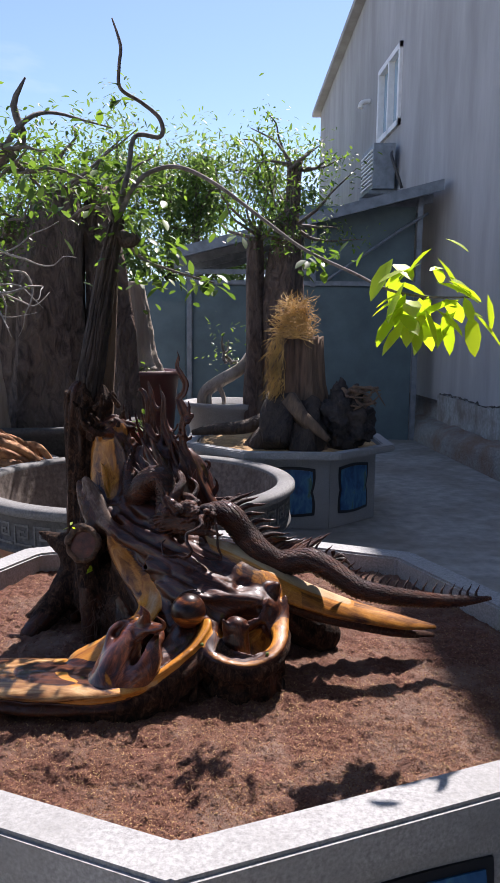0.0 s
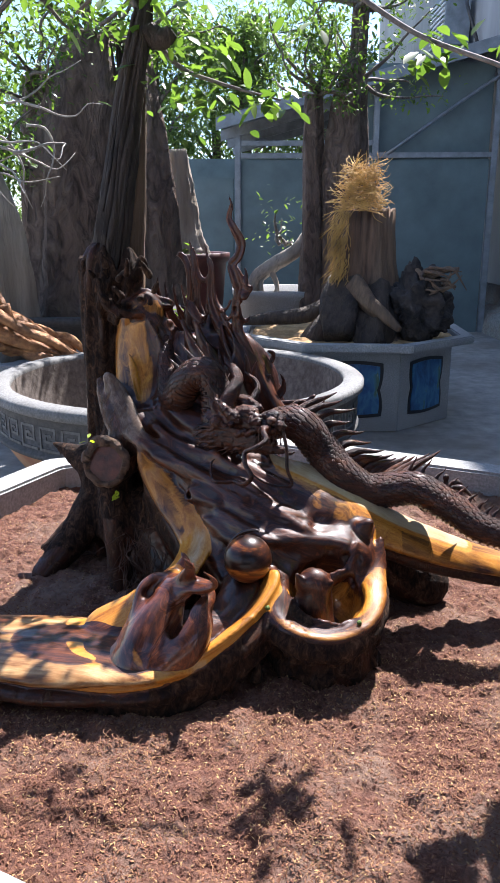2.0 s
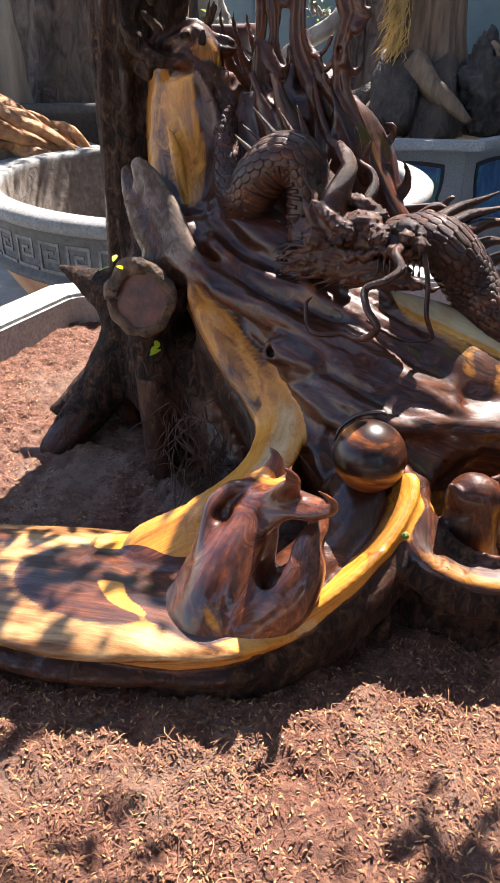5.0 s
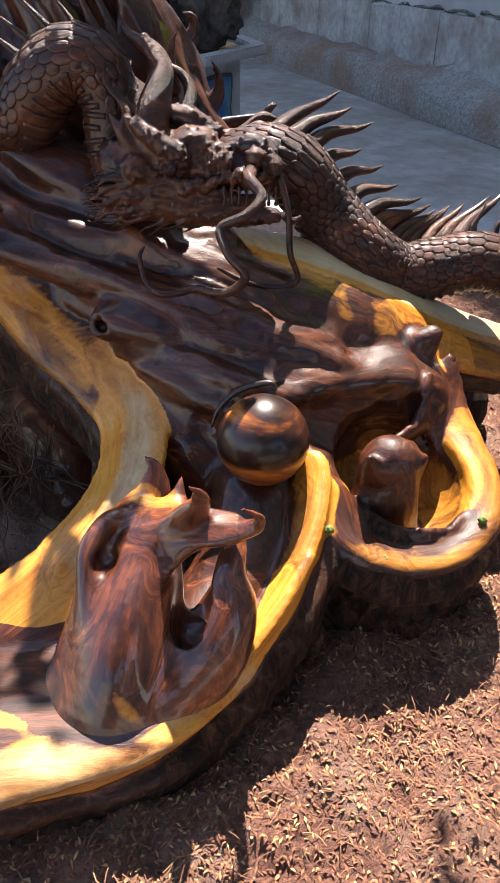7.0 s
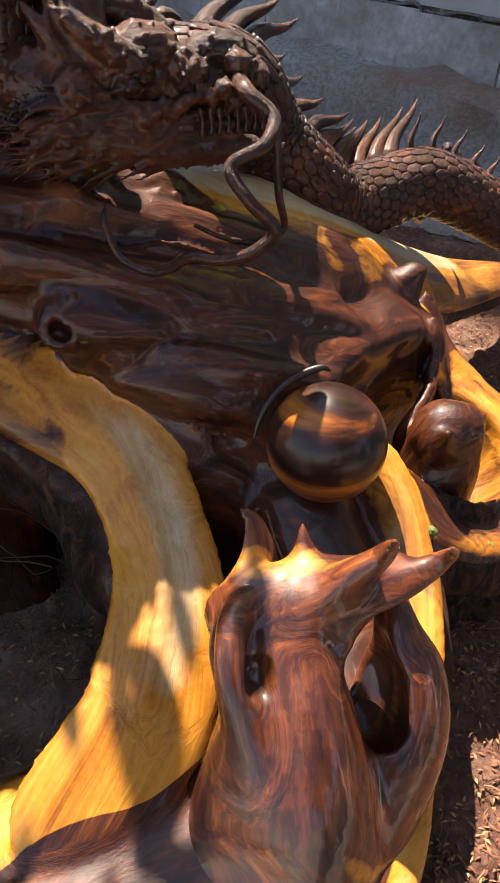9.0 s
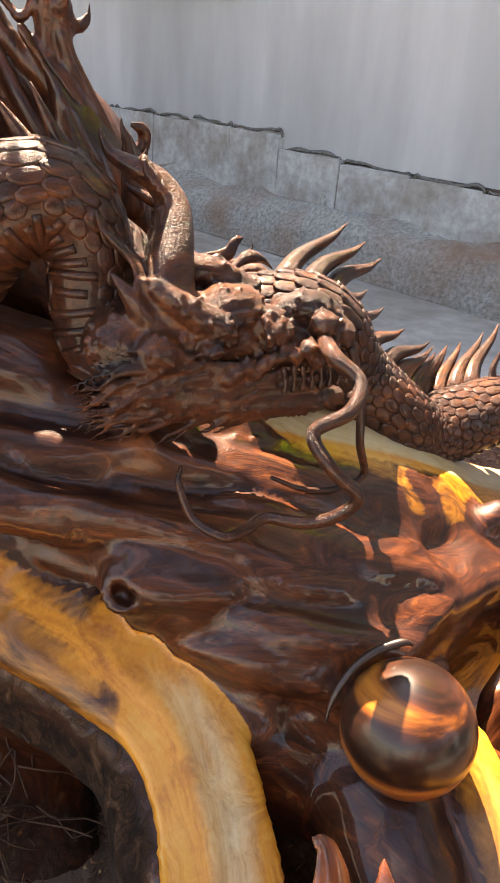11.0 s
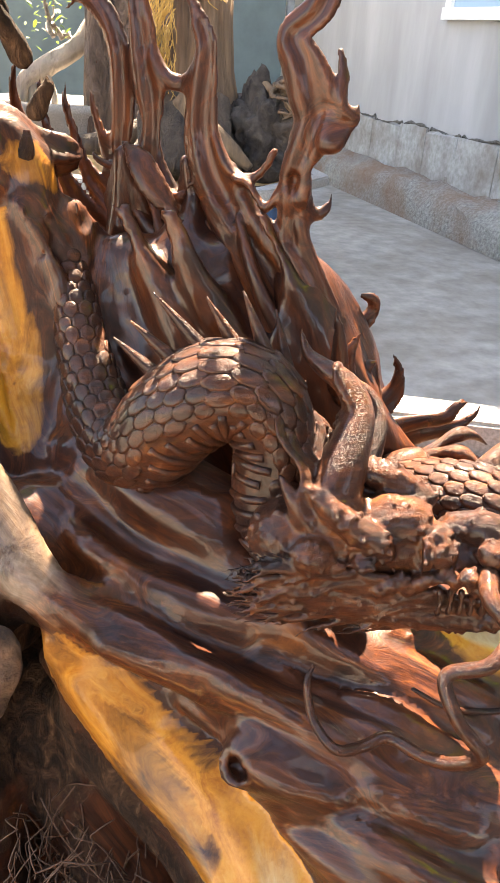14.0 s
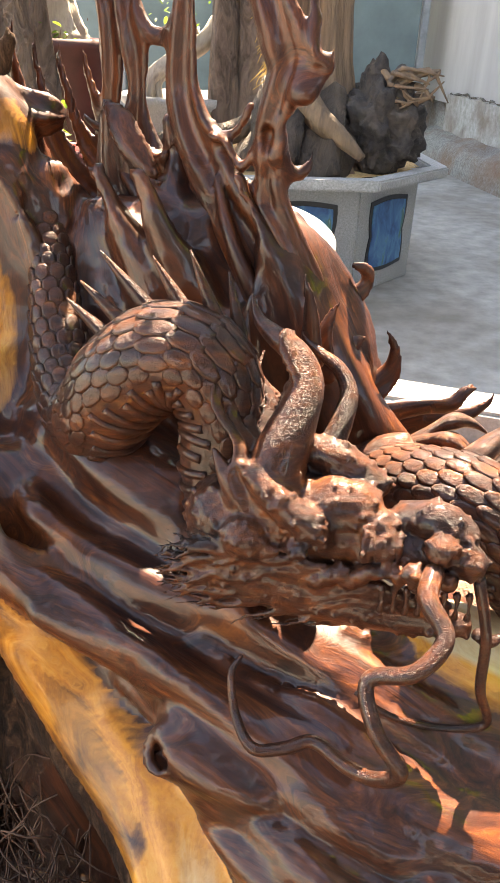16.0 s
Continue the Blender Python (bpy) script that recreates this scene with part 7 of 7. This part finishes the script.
def roots_and_shoots():
    rng = np.random.default_rng(61)
    hairs = []
    for _ in range(110):
        p = np.array([rng.uniform(-0.46, -0.35), rng.uniform(2.12, 2.23), rng.uniform(0.50, 0.62)])
        rows = []
        d = np.array([rng.normal() * 0.3, -0.2 + rng.normal() * 0.3, -1.0])
        for i in range(5):
            rows.append((*p, 0.0004 * (1 - i / 6)))
            d = d + rng.normal(size=3) * 0.55
            p = p + d / np.linalg.norm(d) * 0.022
        hairs.append(rows)
    tagged(tubes("root_hair", hairs, HAIR, carving, "fine brown root hairs", around=4, per=2), kind="stuff")
    pts = np.array([(-0.47, 2.20, 0.70), (-0.468, 2.20, 0.69), (-0.475, 2.20, 0.705), (-0.52, 2.17, 0.83), (-0.525, 2.17, 0.835), (-0.53, 2.17, 0.828)])
    leaves("shoot", pts[:3], 0.022, LEAF_BRIGHT, carving, 62)
    leaves("shoot", pts[3:], 0.020, LEAF_BRIGHT, carving, 63)
    for c in ((-0.118, 1.862, 0.603), (-0.07, 1.833, 0.578), (0.05, 1.852, 0.584)):
        bm = bmesh.new()
        bmesh.ops.create_icosphere(bm, subdivisions=3, radius=1)
        for q in bm.verts:
            q.co = Vector(c) + q.co * 0.0042 * (1 + 0.6 * noise.noise(q.co * 3 + Vector(c) * 50))
        part("moss_tuft", bm, MOSS, carving, "tiny green moss tuft")


roots_and_shoots()


# ---- soil of the main planter ----
def soil_height(x, y):
    """Soft mound under the root, lower to the front."""
    base = 0.452 + 0.02 * math.exp(-((x + 0.1) ** 2 + (y - 2.3) ** 2) / 0.25) - 0.012 * max(0, 1.7 - y)
    return base + 0.012 * noise.noise(Vector((x * 5, y * 5, 0.3))) + 0.013 * noise.noise(Vector((x * 15, y * 15, 4))) + 0.010 * noise.noise(Vector((x * 34, y * 34, 9))) + 0.006 * noise.noise(Vector((x * 70, y * 70, 3)))


def soil_material():
    m, t, b = material("coir_soil", 0.95)
    n = noise_node(t, 90, 9, (1, 1, 1), 0.4, 0.7)
    r = ramp(t, [(0.30, (0.045, 0.015, 0.009)), (0.46, (0.118, 0.044, 0.025)), (0.60, (0.20, 0.088, 0.053)), (0.76, (0.31, 0.18, 0.12))])
    t.links.new(n.outputs["Fac"], r.inputs["Fac"])
    s = noise_node(t, 5.5, 5)
    k = ramp(t, [(0.46, (0, 0, 0)), (0.62, (0.8, 0.8, 0.8))])
    t.links.new(s.outputs["Fac"], k.inputs["Fac"])
    t.links.new(mixed(t, k.outputs["Color"], r.outputs["Color"], (0.22, 0.14, 0.10)), b.inputs["Base Color"])
    bump(t, b, n.outputs["Fac"], 1.0, 0.015)
    return m


SOIL = soil_material()


def soil():
    R = 0.93
    N = 300
    xs = np.linspace(-R, R, N)
    v, f = [], []
    for j in xs:
        for i in xs:
            x, y = MAIN_POT[0] + i, MAIN_POT[1] + j
            v.append((x, y, soil_height(x, y)))
    ap = (1.11 - 0.105 / math.cos(radians(22.5))) * math.cos(radians(22.5)) + 0.012
    inside = [all(i * math.cos(radians(22.5 + 45 * k)) + j * math.sin(radians(22.5 + 45 * k)) < ap for k in range(8)) for j in xs for i in xs]
    for a in range(N - 1):
        for b in range(N - 1):
            q = (a * N + b, a * N + b + 1, (a + 1) * N + b + 1, (a + 1) * N + b)
            if all(inside[k] for k in q):
                f.append(q)
    used = sorted({k for q in f for k in q})
    at = {k: n for n, k in enumerate(used)}
    ob = raw("soil", [v[k] for k in used], [tuple(at[k] for k in q) for q in f], SOIL)
    tagged(ob, "loose red-brown coir soil with dry patches", "soil", kind="stuff")
    return ap


def litter_spots(rng, count, ap):
    """Places on the soil, thickest in front and in drifts."""
    out = []
    while len(out) < count:
        i, j = rng.uniform(-1, 1, 2)
        if any(i * math.cos(radians(22.5 + 45 * k)) + j * math.sin(radians(22.5 + 45 * k)) > ap - 0.01 for k in range(8)):
            continue
        x, y = MAIN_POT[0] + i, MAIN_POT[1] + j
        drift = 0.62 + 0.75 * noise.noise(Vector((x * 8, y * 8, 2)))
        if rng.uniform() > (1.0 if y < 1.95 else 0.3) * drift:
            continue
        out.append((x, y, soil_height(x, y)))
    return np.array(out)


def litter_material(name, stops):
    m, t, b = material(name, 0.85)
    g = t.nodes.new("ShaderNodeNewGeometry")
    r = ramp(t, stops)
    t.links.new(g.outputs["Random Per Island"], r.inputs["Fac"])
    t.links.new(r.outputs["Color"], b.inputs["Base Color"])
    return m


def husk_litter(ap):
    """Rice husks, coir fibres and crumbs lying on the soil."""
    rng = np.random.default_rng(41)
    n = 64000
    c = litter_spots(rng, n, ap)
    a = rng.uniform(0, 6.28, n)
    L, w = rng.uniform(0.0045, 0.0095, n), rng.uniform(0.0016, 0.0032, n)
    up = np.array([0, 0, 1.0])
    d = np.stack([np.cos(a), np.sin(a), rng.normal(size=n) * 0.45], 1) * L[:, None]
    e = np.stack([-np.sin(a), np.cos(a), rng.normal(size=n) * 0.4], 1) * w[:, None]
    h = rng.uniform(0.0008, 0.0018, n)[:, None] * up
    c = c + up * 0.0012
    v = np.stack([c - d / 2 - h * 0.4, c + e / 2 + h * 0.3, c + d / 2 - h * 0.4, c - e / 2 + h * 0.3, c + h], 1).reshape(-1, 3)
    b = np.arange(n)[:, None] * 5
    f = np.vstack([b + q for q in ((0, 3, 4), (3, 2, 4), (2, 1, 4), (1, 0, 4))])
    m = litter_material("rice_husk", [(0.0, (0.09, 0.028, 0.014)), (0.5, (0.160, 0.060, 0.029)), (0.82, (0.25, 0.125, 0.056)), (1.0, (0.40, 0.26, 0.11))])
    tagged(raw("husk_litter", v, f.tolist(), m), "pale rice husks scattered on the soil", "mulch", kind="stuff")
    # curled fibres
    n = 8000
    c = litter_spots(rng, n, ap) + up * 0.002
    a, bend = rng.uniform(0, 6.28, n), rng.normal(size=n) * 1.1
    L = rng.uniform(0.010, 0.034, n)
    rows = []
    for k in range(5):
        ang = a + bend * (k / 4 - 0.5)
        step = np.stack([np.cos(ang), np.sin(ang), rng.normal(size=n) * 0.3], 1) * (L / 4)[:, None]
        c = c + step
        side = np.stack([-np.sin(ang), np.cos(ang), np.zeros(n)], 1) * 0.00045
        lift = up * 0.0022 * math.sin(math.pi * k / 4)
        rows += [c + side + lift, c - side + lift]
    v = np.stack(rows, 1).reshape(-1, 3)
    b = np.arange(n)[:, None] * 10
    f = np.vstack([b + np.array((2 * k, 2 * k + 1, 2 * k + 3, 2 * k + 2)) for k in range(4)])
    m = litter_material("coir_fibre", [(0.0, (0.07, 0.024, 0.012)), (0.7, (0.14, 0.056, 0.026)), (1.0, (0.25, 0.13, 0.06))])
    tagged(raw("fibre_litter", v, f.tolist(), m), "curled coir fibres lying on the soil", "mulch", kind="stuff")


husk_litter(soil())
